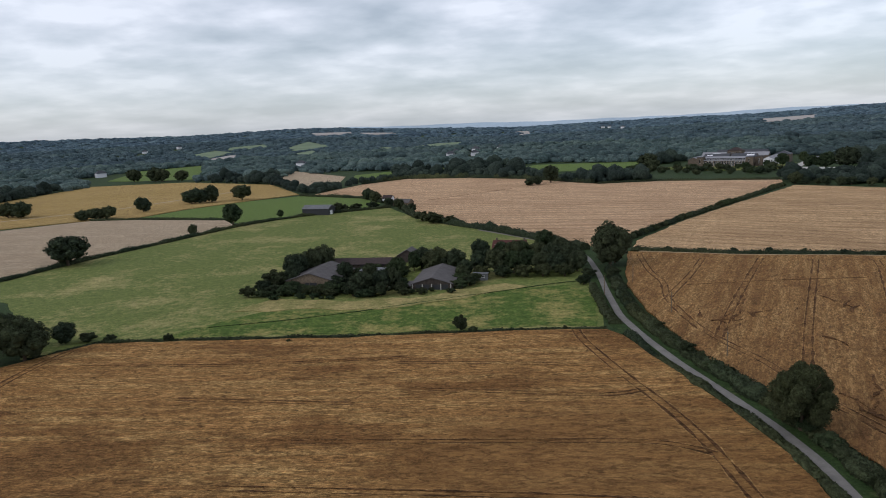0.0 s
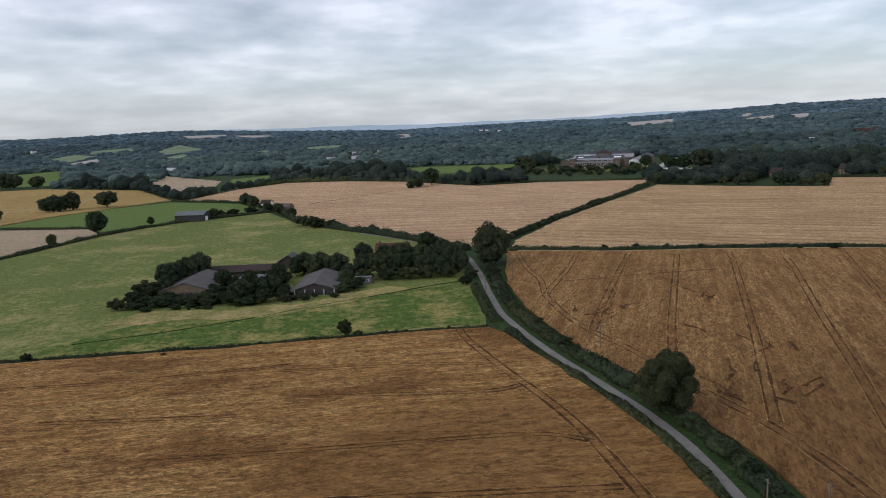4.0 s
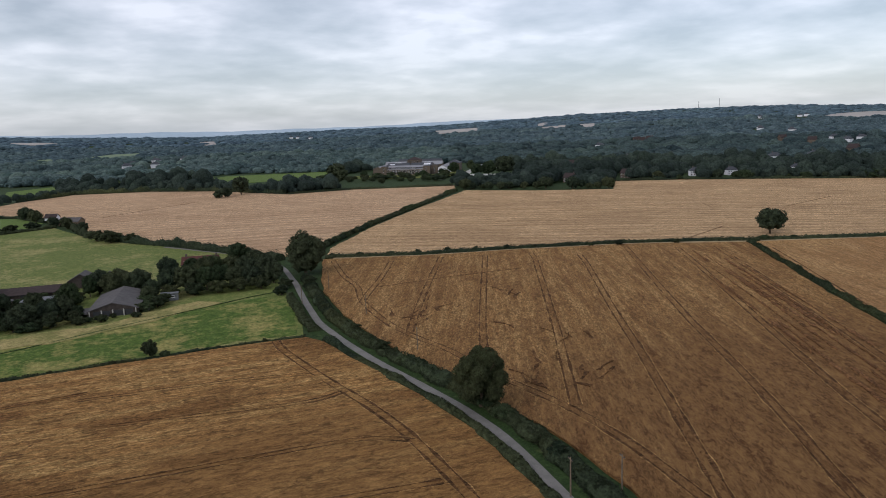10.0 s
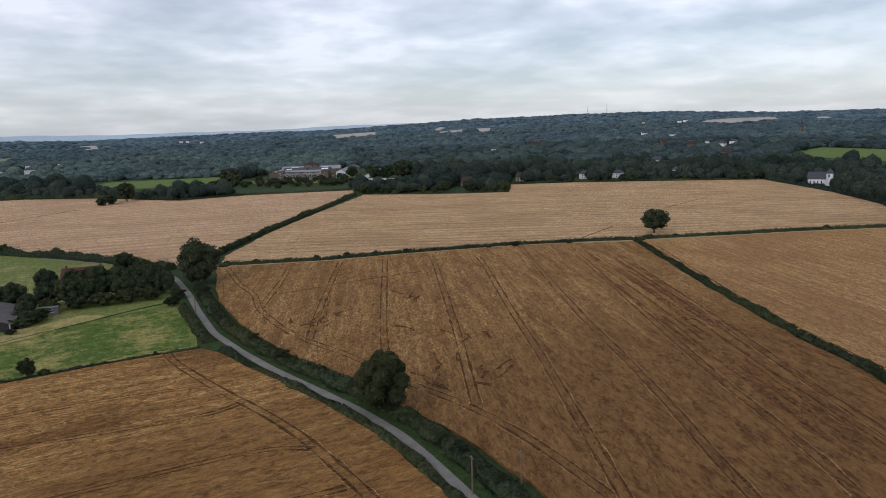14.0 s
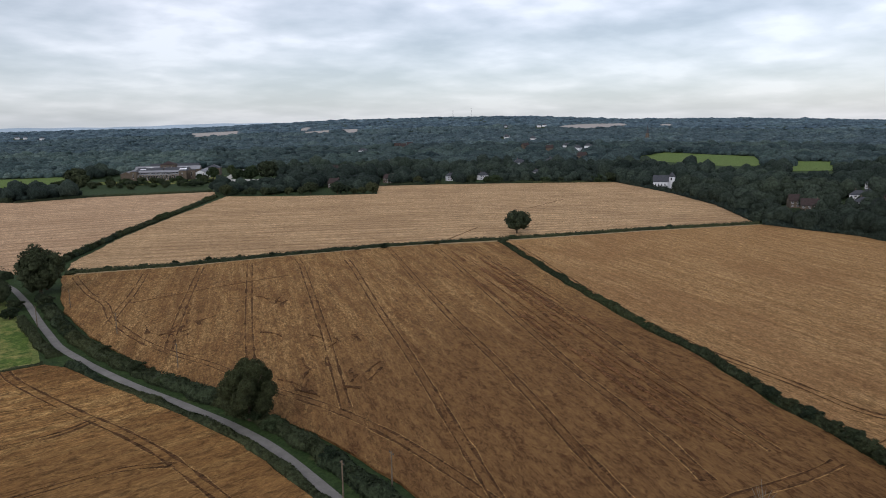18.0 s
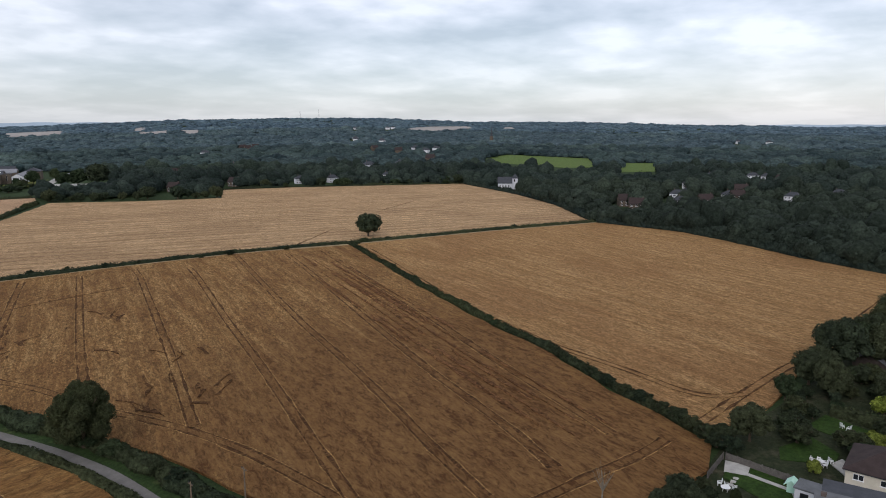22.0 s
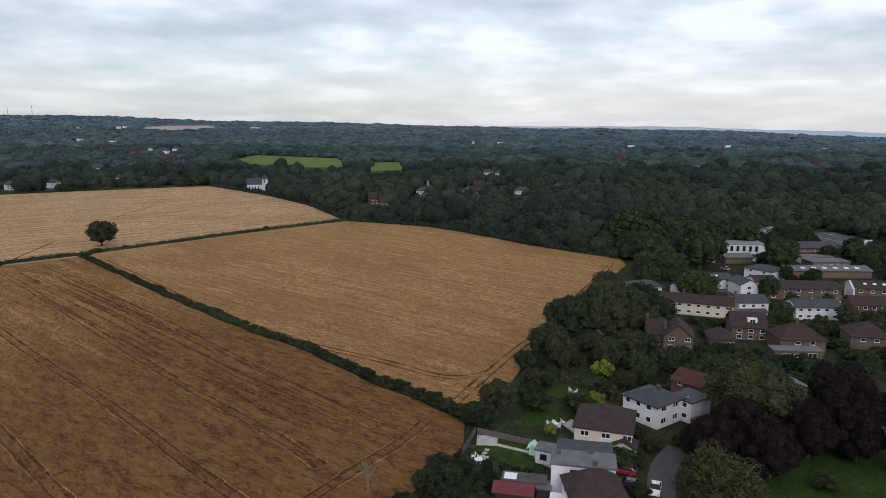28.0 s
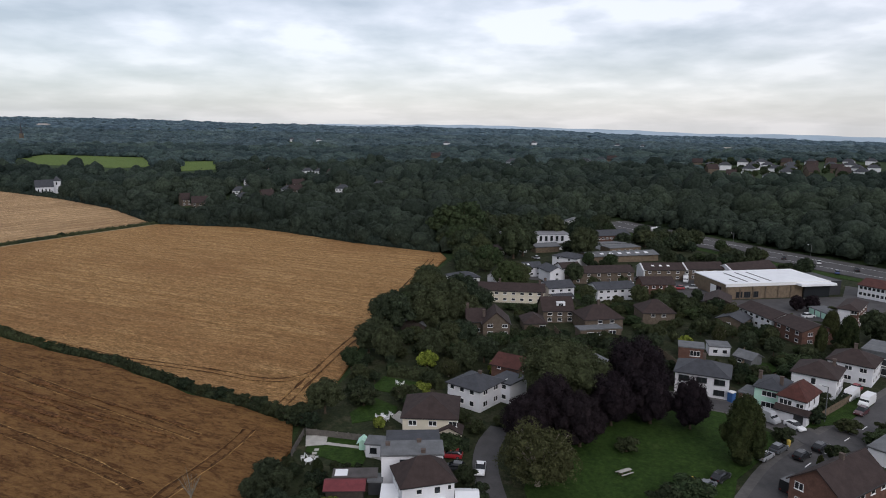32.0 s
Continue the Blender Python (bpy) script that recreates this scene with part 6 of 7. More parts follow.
house((130.9, -73.2), (126.6, -77.3), 1.6, 2.6, "gable", 0.7, "white", "tile", "tiled porch roof along the house front", name="porch", category="porch", doors=[("f", 4.4, 1.8, 2.2, "dark")])
house((145.2, -83.6), (139.6, -90.4), 9.5, 5.4, "hip", 2.6, "white", "tile", "large white house with dark red-brown roof", [("f", 4.4, 4.0, 1.0, 1.6)] + two_floors("r", 9.5, 3, 1.8, 1.6), [(0.8, 0.7, 1.2)])
house((154, -96.5), (147.6, -103.4), 9, 5.2, "hip", 2.8, "white", "tile", "pale grey rendered house with brown roof", two_floors("f", 9, 3) + two_floors("r", 9, 3), [(0.5, 0.5, 1.2)])
house((158, -107), (151, -114), 10, 6.4, "flat", 0, "felt", "felt", "grey flat-roofed modern house by the street", two_floors("f", 10, 3, 1.2, 1.8))
house((98.6, -59.4), (91.6, -63.6), 13, 4.9, "gable_y", 3.5, "brick", "tile", "red brick house with long brown tiled roof", [("f", 1.6, 4.2, 1.4, 1.3), ("f", 1.6, 1.5, 1.0, 1.2)] + row_of("l", 2.5, 3.0, 4, 4.0, 1.2, 1.0) + row_of("r", 2.5, 3.0, 4, 4.0, 1.2, 1.0), [(0.5, 0.5, 1.0)])
house((112.6, -80.6), (108.5, -83.6), 8, 3.0, "flat", 0, "white", "felt", "low white garage with grey flat roof", name="garage", category="garage")

LOW[0], PITCH[0] = 1.0, 1.0


# ---- cars ----
def car_paint(name, colour):
    m, t, b = material(name)
    c = blend(t, 0.15, (*colour, 1), ramp(t, noise_at(t, 2.0, 3, local=True), [(0.3, grey(0.6)), (0.7, grey(1.0))]), "MULTIPLY")
    t.links.new(c, b.inputs["Base Color"])
    b.inputs["Roughness"].default_value = 0.28
    b.inputs["Coat Weight"].default_value = 0.4
    return m


RUBBER = plain("tyre_rubber", (0.02, 0.02, 0.02), 0.9, 0.2, 4.0)
LAMP = plain("lamp_glass", (0.55, 0.55, 0.55), 0.2, 0.1, 4.0)
REAR_LAMP = plain("rear_lamp_red", (0.25, 0.02, 0.02), 0.3, 0.1, 4.0)


def loft(name, rows, mat):
    """A shell through cross rows: x, half width low, half width top, z low, z top."""
    V, F = [], []
    for x, a, b, z0, z1 in rows:
        V += [(x, -a, z0), (x, -a * 1.02, (z0 + z1) / 2), (x, -b, z1), (x, b, z1), (x, a * 1.02, (z0 + z1) / 2), (x, a, z0)]
    for k in range(len(rows) - 1):
        F += [(k * 6 + i, k * 6 + (i + 1) % 6, k * 6 + 6 + (i + 1) % 6, k * 6 + 6 + i) for i in range(6)]
    F += [tuple(range(6))[::-1], tuple(range(len(V) - 6, len(V)))]
    return solid(name, V, F, mat)


def wheel_mesh(r, w, mat, name):
    n = 14
    V = [(r * k * math.cos(i * 2 * math.pi / n), s, r * k * math.sin(i * 2 * math.pi / n)) for s, k in ((-w / 2, 0.9), (-w / 2 + 0.04, 1), (w / 2 - 0.04, 1), (w / 2, 0.9)) for i in range(n)]
    F = [(a * n + i, a * n + (i + 1) % n, (a + 1) * n + (i + 1) % n, (a + 1) * n + i) for a in range(3) for i in range(n)] + [tuple(range(n)), tuple(range(3 * n, 4 * n))]
    return solid(name, V, F, mat)


TYRE, RIM = wheel_mesh(0.32, 0.22, RUBBER, "tyre"), wheel_mesh(0.20, 0.235, B["felt"], "rim")
GLASS_CAR = glass_mat("car_glass", (0.015, 0.017, 0.02))


def make_car(kind, paint):
    ob = new("car" if kind != "van" else "van")
    if kind == "van":
        body = [(-2.55, 0.90, 0.80, 0.35, 2.1), (-2.5, 0.98, 0.88, 0.3, 2.3), (0.9, 0.98, 0.88, 0.3, 2.3), (1.25, 0.98, 0.86, 0.3, 2.2), (1.85, 0.97, 0.84, 0.3, 1.30), (2.45, 0.94, 0.80, 0.32, 1.05), (2.6, 0.85, 0.75, 0.4, 0.8)]
        cabin = [(1.20, 0.9, 0.80, 1.35, 2.17), (1.88, 0.92, 0.86, 1.20, 1.32)]
        base = 1.55
    else:
        tall = 0.12 if kind == "hatch" else 0.0
        body = [(-2.1, 0.78, 0.70, 0.42, 0.78), (-2.0, 0.86, 0.78, 0.28, 0.95), (-1.2, 0.88, 0.80, 0.22, 0.98), (0.7, 0.88, 0.80, 0.22, 0.96), (1.5, 0.87, 0.78, 0.24, 0.84), (2.0, 0.82, 0.70, 0.30, 0.70), (2.12, 0.70, 0.60, 0.4, 0.6)]
        cabin = [(-1.95 if kind == "hatch" else -1.6, 0.76, 0.72, 0.93, 0.98), (-1.35 if kind == "hatch" else -0.9, 0.78, 0.58, 0.93, 1.40 + tall), (0.05, 0.78, 0.58, 0.93, 1.42 + tall), (0.95, 0.78, 0.72, 0.91, 0.95)]
        base = 1.3
    part("body", loft("body", body, paint), ob)
    part("cabin_glass", loft("cabin_glass", cabin, GLASS_CAR), ob, "dark car glass")
    if kind != "van":
        tall = 0.12 if kind == "hatch" else 0.0
        x0 = -1.38 if kind == "hatch" else -0.95
        part("roof", loft("roof", [(x0, 0.60, 0.54, 1.385 + tall, 1.42 + tall), (0.08, 0.60, 0.54, 1.40 + tall, 1.45 + tall)], paint), ob)
    for x in (-base, base):
        for y in (-0.80, 0.80):
            wh = part("wheel", TYRE, ob, "black rubber tyre")
            wh.matrix_basis = pose(x, y, 0.32)
            part("rim", RIM, wh, "grey wheel rim")
    front = 2.5 if kind == "van" else 2.0
    for y in (-0.6, 0.6):
        part("headlight", boxes("headlight", [(front, front + 0.08, y - 0.14, y + 0.14, 0.58, 0.72)], LAMP), ob, "clear headlight")
        part("tail_light", boxes("tail_light", [(-front - 0.1, -front + 0.02, y - 0.1, y + 0.1, 0.62, 0.82)], REAR_LAMP), ob, "red tail light")
    return ob


PAINTS = {n: car_paint("paint_" + n, c) for n, c in {"white": (0.75, 0.75, 0.75), "black": (0.015, 0.016, 0.018), "grey": (0.10, 0.11, 0.12), "silver": (0.36, 0.37, 0.38), "red": (0.28, 0.02, 0.025), "maroon": (0.07, 0.018, 0.022), "blue": (0.05, 0.08, 0.2)}.items()}
CARS = {}
for kind, colour, x, y, turn, z, label in (
    [("coupe", "white", 108.6, -12.2, 172, 0.16, "white sports coupe parked in the close"), ("hatch", "red", 114.0, -7.4, 80, 0.05, "red hatchback parked by a hedge"), ("hatch", "black", 109.3, -7.8, 80, 0.05, "dark hatchback parked on a drive")]
    + [("hatch", "black", 106.0, -52.0, -50, 0.15, "black hatchback parked beside the green"), ("hatch", "grey", 103.0, -48.4, -50, 0.15, "dark grey hatchback parked beside the green"), ("hatch", "silver", 113.4, -62.9, -52, 0.16, "silver hatchback parked at the kerb")]
    + [("hatch", "grey", 116.3, -66.8, -54, 0.16, "grey saloon parked at the kerb"), ("hatch", "black", 113.6, -69.6, -54, 0.16, "small black hatchback parked in the street"), ("hatch", "black", 116.8, -74.8, -54, 0.16, "black hatchback parked by a hedge")]
    + [("coupe", "white", 126.0, -74.8, -160, 0.05, "white sports car parked before the porch"), ("van", "silver", 129.6, -70.9, -150, 0.12, "silver panel van parked by the green house"), ("van", "white", 137.5, -96.0, 130, 0.16, "white van parked in the street"), ("hatch", "maroon", 132.8, -92.0, 128, 0.16, "dark red hatchback parked in the street")]
    + [("van", "white", 141.0, -94.6, 128, 0.05, "white van parked on a drive"), ("hatch", "red", 145.5, -98.2, 120, 0.05, "red car parked on a drive"), ("hatch", "black", 151.8, -104.5, 120, 0.05, "black car parked on a drive"), ("van", "black", 102.6, -62.4, -60, 0.05, "black people carrier parked before the brick house")]
    + [("hatch", "blue", 141.8, -61.5, -60, 0.14, "covered blue car before the white house"), ("hatch", "white", 206.2, -124.5 + 4, -80, 0.05, "white car parked by the garages"), ("van", "white", 249.5, -90.0 + 14, -70, 0.13, "white van parked behind the terrace")]
    + [("hatch", "black", 302, -161, -27, 0.2, "dark car on the dual carriageway"), ("hatch", "grey", 279.8, -161.3, -27, 0.2, "grey car on the dual carriageway"), ("hatch", "white", 291.6, -170.9, -28, 0.2, "white car on the dual carriageway"), ("hatch", "maroon", 252, -191, -30, 0.2, "dark red car on the dual carriageway"), ("hatch", "black", 247, -199, -30, 0.2, "black car on the dual carriageway"), ("van", "white", 385, -131, -24, 0.2, "white van on the dual carriageway")]
    + [("van", "white", 255.2, -100.0, 160, 0.1, "white delivery van in the terrace yard"), ("van", "white", 316, -46, 20, 0.05, "white van in the works yard"), ("van", "white", 322, -67, 80, 0.05, "white van by the timber store"), ("hatch", "silver", 300, -50, 30, 0.05, "silver car in the works yard"), ("hatch", "white", 304, -62, 100, 0.05, "white car in the works yard"), ("hatch", "grey", 256.5, -108, 95, 0.1, "grey car before the terrace"), ("hatch", "silver", 244, -98, 80, 0.1, "silver car in the store yard"), ("hatch", "red", 243, -93, 80, 0.1, "red car in the store yard")]
    + [("hatch", "blue", 271.3, -167.1, -27, 0.2, "blue car on the dual carriageway"), ("hatch", "black", 276.6, -178.4, -27, 0.2, "black car on the dual carriageway"), ("hatch", "silver", 340, -150, -24, 0.2, "silver car on the dual carriageway"), ("van", "white", 383, -128, -24, 0.2, "white van on the dual carriageway")]
    + [("hatch", "blue", 206, -52, 60, 0.05, "blue car parked behind the houses"), ("hatch", "silver", 212, -105, 10, 0.1, "silver car in the delivery yard")]
):
    if (kind, colour) in CARS:
        one = copy_thing(CARS[kind, colour], Matrix())
    else:
        one = CARS[kind, colour] = make_car(kind, PAINTS[colour])
    one.matrix_basis = pose(x, y, z, 0, 0, turn)
    tagged(one, label, "van" if kind == "van" else "car")

# ---- town trees and shrubs ----
for kind, x, y, h, wide in (
    [("purple", 119, -21, 9.5, 0.95), ("purple", 123, -26.5, 11.5, 0.85), ("purple", 118, -31, 10, 0.95), ("purple", 136, -46.5, 14.5, 1.0), ("purple", 127, -39, 10.5, 0.9), ("purple", 125.5, -54, 10, 0.75), ("cedar", 135, -31, 14.5, 1.3), ("dusty", 104, -21.2, 10.6, 1.25), ("yew", 112, -58, 12.4, 0.98)]
    + [("bush", 120.2, -69.4, 3.0, 1.25), ("bush", 128, -79.5, 3.2, 1.1), ("bush", 116, -39, 3, 1.3), ("bush_b", 98.5, -44, 4, 1.5), ("bush", 97, -40, 3.5, 1.6), ("purple", 128, -47, 10, 0.9)]
    + [("oak", 133, 17.5, 7.4, 1.05), ("oak_b", 105.0, 22.5, 4.6, 1.1), ("oak_b", 101.5, 20, 4.6, 1.0), ("oak", 98.5, 23, 5.0, 1.0), ("oak_b", 95, 19, 4.6, 1.0), ("yew", 105.2, 14.6, 4.2, 0.85), ("bush_b", 96, 15, 3.2, 1.4), ("lime", 95.5, 11.5, 3.0, 1.2), ("bush", 109.4, 12.4, 1.6, 1.0), ("bush", 108.9, 10.4, 1.6, 1.0), ("bush", 109.2, 8.4, 1.5, 0.9), ("bush", 110.4, 20.4, 2.0, 1.3), ("bush", 107.5, 18.6, 2.2, 1.2), ("bush", 126, 19.5, 3.5, 1.2), ("bush", 129, 21, 4, 1.2)]
    + [("oak", 171, 12, 8, 1.0), ("oak_b", 177, 10, 8, 1.1), ("oak", 186, 7, 13, 1.0), ("oak_b", 165, 7, 9, 0.9), ("ash", 158, 15, 6, 0.9), ("oak", 178, 2, 4.5, 1.2), ("oak_b", 190, -3, 13, 1.0), ("ash", 197, 5, 10, 0.9), ("oak", 204, 1, 11, 1.0), ("oak_b", 196, -9, 11, 1.0), ("oak", 212, -3, 13, 1.0), ("oak_b", 220, -3, 12, 1.0), ("oak", 206, -10, 12, 1.0), ("oak_b", 214, -14, 12, 1.1), ("oak", 206, -19, 9, 1.0), ("oak_b", 200, -15, 9, 1.0), ("oak_b", 229, -4, 11, 1.0), ("oak", 237, -3, 10, 1.0)]
    + [("oak_b", 166, -4, 8, 1.0), ("oak", 172, -9, 8, 1.0), ("lime", 160, -3, 4.5, 1.1), ("lime", 142, -2, 3.5, 1.0), ("lime", 155, -19, 4, 1.0), ("dusty", 154, -8, 4.5, 1.2), ("bush", 137, 10, 4, 1.4), ("bush", 139, 1.5, 4, 1.4), ("bush", 148, -4, 3.5, 1.3), ("bush", 142, 12, 4, 1.3), ("bush", 151, 12, 4, 1.3), ("bush_b", 135, -1, 3.5, 1.3), ("lime", 126, 6, 2.5, 1.0)]
    + [("oak_b", 158, -12, 7, 1.0), ("oak", 164, -17, 7, 1.1), ("oak_b", 160, -24, 6.5, 1.1), ("oak", 166, -28, 5.5, 1.2), ("oak_b", 172, -31, 4.2, 1.4), ("oak", 160, -32, 6, 1.1), ("bush", 178, -36, 2.6, 1.5), ("oak_b", 175, -43, 3.4, 1.5), ("oak_b", 171, -50, 4.5, 1.3), ("bush", 178, -55, 2.6, 1.6), ("oak_b", 174, -62, 4.8, 1.2), ("oak", 183, -66, 4.5, 1.1), ("bush_b", 184, -30, 2.4, 1.3), ("ash", 168, -40, 4.8, 1.2), ("lime", 178, -72, 3, 1.2), ("bush", 186, -62, 2.6, 1.3), ("oak", 169, -57, 5.5, 1.1), ("oak", 174, -12, 8, 1.1), ("oak_b", 178, -8, 7, 1.0), ("oak_b", 181, -4, 4, 1.2)]
    + [("bush", 213, -33, 2.2, 1.5), ("bush_b", 214, -29, 2.4, 1.5), ("bush_b", 214, -38, 2.2, 1.5), ("oak", 215, -54, 5, 1.0), ("bush", 218, -61, 2.4, 1.4), ("bush", 216, -66, 2.6, 1.3), ("oak_b", 221, -72.5, 7, 1.0), ("oak", 222, -55.5, 6.5, 0.9), ("bush", 219, -42, 2.5, 0.9), ("oak_b", 209, -75, 6, 1.0), ("oak", 207, -82, 6, 1.0), ("oak_b", 226, -84, 5.5, 0.9)]
    + [("ash", 240, -31, 11, 1.1), ("oak_b", 246, -36, 9, 1.0), ("oak", 252, -57, 8, 0.9), ("oak_b", 300, -40, 16, 1.0), ("oak", 306, -45, 15, 1.0), ("oak", 298, -70, 15, 0.9), ("oak_b", 318, -74, 17, 0.8), ("ash", 330, -12, 20, 1.1), ("ash", 337, -22, 21, 1.0), ("oak_b", 345, -30, 15, 1.2), ("oak", 356, -44, 13, 1.2), ("oak_b", 358, -56, 14, 1.2), ("oak", 356, -66, 13, 1.1), ("oak_b", 330, -32, 12, 1.0), ("oak", 318, -27, 10, 1.0), ("oak_b", 310, -18, 9, 1.0)]
    + [("oak", 183, -84, 5, 1.1), ("oak_b", 176, -88, 5, 1.1), ("oak", 170, -92, 5, 1.1), ("oak_b", 165, -98, 5, 1.1), ("oak", 179, -95.5, 5, 0.9), ("dusty", 178, -81, 6, 0.7), ("oak_b", 188, -80, 5.5, 1.0), ("yew", 172, -112, 10, 0.9), ("yew", 170, -104, 8, 0.6), ("bush_b", 160, -92, 4, 1.6), ("bush", 153, -80, 3.5, 1.3), ("bush_b", 152, -88, 4, 1.4), ("bush", 160, -100, 4, 1.6), ("bush_b", 205, -84, 4, 1.3), ("bush", 207, -90, 4, 1.2), ("dusty", 201, -94, 6, 0.9), ("yew", 193, -108, 5, 0.7), ("oak_b", 182, -126, 9, 1.0), ("oak", 172, -126, 9, 1.0), ("yew", 181, -113, 9, 0.9)]
    + [("purple", 214, -121, 5, 1.0), ("purple", 215, -126, 5, 1.0), ("bush", 209, -130, 3, 1.4), ("oak_b", 265, -150, 8, 1.0), ("ash", 318, -139, 6, 1.2), ("oak", 332, -132, 9, 1.0), ("oak_b", 300, -150, 5, 1.2), ("yew", 345, -118, 6, 0.7), ("bush", 355, -122, 4, 1.0)]
    + [("bush", 132, -79, 3.0, 1.5), ("bush", 134.5, -82, 3.2, 1.5), ("bush", 137, -85.5, 3.2, 1.5), ("bush", 124, -84, 3, 1.4), ("bush", 113, -75.5, 3, 1.2), ("yew", 108.5, -70, 3.2, 0.7), ("bush", 100, -66, 2.5, 1.2), ("bush", 122.5, -91, 3, 1.5), ("bush_b", 118, -87, 3, 1.6), ("bush_b", 116, -7, 3.5, 1.2), ("bush", 124, -12.5, 2.4, 1.5), ("bush", 126.5, -18, 2.6, 1.5), ("bush", 128, -10, 3, 1.2), ("bush", 104.5, -9.5, 3.5, 1.0), ("bush", 99.5, -11, 3, 1.2), ("bush", 148, -66, 4, 1.2), ("yew", 153, -70, 5, 0.6), ("oak_b", 158, -56, 4, 1.3), ("oak", 152, -50, 4.5, 1.1), ("bush", 150, -54, 3, 1.3)]
):
    put_tree(kind, x, y, h, rnd.uniform(0, 6), wide=wide)
for x0, x1, y0, y1, n, lo, hi in ((203, 219, -64, -22, 22, 2.0, 3.2), (178, 188, -64, -20, 14, 2.2, 3.4), (200, 226, -98, -62, 22, 2.5, 5), (150, 175, -112, -76, 14, 2.5, 4.5), (228, 250, -76, -44, 12, 2, 4)) + ((300, 345, -30, -8, 16, 8, 14), (318, 350, -128, -106, 22, 5, 9), (255, 300, -30, -16, 14, 6, 11), (150, 176, -60, -10, 34, 2.5, 5), (198, 220, -62, -20, 24, 1.2, 2.4), (160, 196, -100, -70, 30, 1.5, 3.4), (232, 262, -58, -20, 14, 1.5, 3.5), (186, 232, -104, -58, 44, 1.4, 3.4), (146, 164, -112, -72, 24, 1.4, 3.0), (200, 222, -20, 2, 10, 4, 8),) + ((166, 186, -12, 8, 14, 2, 4.5), (176, 188, -66, -22, 34, 1.4, 2.8), (262, 300, -124, -62, 24, 1.6, 4), (228, 246, -66, -40, 10, 1.2, 2.4), (265, 300, -150, -120, 18, 4, 8), (232, 246, -92, -58, 8, 3, 5), (142, 164, -6, 14, 10, 1.6, 3.0), (92, 104, 14, 26, 9, 2.0, 3.6), (270, 345, -108, -64, 16, 4, 8), (350, 385, -100, -60, 22, 6, 11),) + ((182, 215, -200, -150, 20, 6, 10),):
    for _ in range(n):
        x, y = rnd.uniform(x0, x1), rnd.uniform(y0, y1)
        if all(math.hypot(x - fx, y - fy) > fr * 0.85 + 2.5 for fx, fy, fr in FOOT) and not any(inside(x, y, poly) for poly in LAWNS) and min(float(np.min(np.hypot(*(along(road, 4.0)[0] - (x, y)).T))) for road in (REAR, DUAL, CLOSE)) > 15:
            h = rnd.uniform(lo, hi)
            put_tree(rnd.choice(("bush", "bush_b", "bush", "oak_b") if h < 5.5 else ("oak", "oak_b", "oak_b", "ash", "oak_c")), x, y, h, rnd.uniform(0, 6), wide=rnd.uniform(0.9, 1.25))
hedge([(117.2, -5.2), (117.0, -10.8)], 2.0, 2.2, "clipped green garden hedge by the close", seed=41, gaps=0.1, dens=30)
hedge([(161, 12.5), (148, 12.5), (143, 8), (139, 13)], 2.0, 2.2, "trimmed garden hedge round a lawn", seed=42, gaps=0.15, dens=25)
hedge([(155, 6), (152, -3), (146, -6)], 2.4, 2.6, "dense garden hedge behind the lawn", seed=43, gaps=0.2, dens=25)
hedge([(383, -42), (390, -70)], 8, 9, "tall clipped conifer hedge behind the office", seed=44, gaps=0.06, dens=30)
hedge([(141, -95), (133.5, -84), (129.5, -80)], 1.6, 1.6, "low front garden hedge along the street", seed=45, gaps=0.15, dens=25)

# ---- garden fence, chairs, tables, bins, bench ----
fence = new("garden_fence")
tagged(fence, "weathered grey boarded garden fence", "fence")
fa, fb = np.array([122.9, 19.6]), np.array([120.2, 8.6])
flen = float(np.hypot(*(fb - fa)))
fence.matrix_basis = pose(fa[0], fa[1], 0, 0, 0, math.degrees(math.atan2(*(fb - fa)[::-1])))
plank, fpost = boxes("board", [(0, 0.14, -0.015, 0.015, 0.05, 1.35)], B["fence_grey"]), boxes("post", [(-0.06, 0.06, -0.06, 0.06, -0.4, 1.45)], B["fence_grey"])
for k in range(int(flen / 0.15)):
    part("board", plank, fence).matrix_basis = pose(0.15 * k, 0, 0.02 * math.sin(k * 1.7))
for k in range(int(flen / 2.1) + 1):
    part("post", fpost, fence).matrix_basis = pose(2.1 * k, 0.09, 0)
fence2 = new("garden_fence")
tagged(fence2, "green-grey slatted side fence", "fence")
fence2.matrix_basis = pose(122.8, 20.0, 0, 0, 0, 176)
for k in range(60):
    part("board", plank, fence2).matrix_basis = pose(0.15 * k, 0, 0)
for k in range(5):
    part("post", fpost, fence2).matrix_basis = pose(2.1 * k, 0.09, 0)


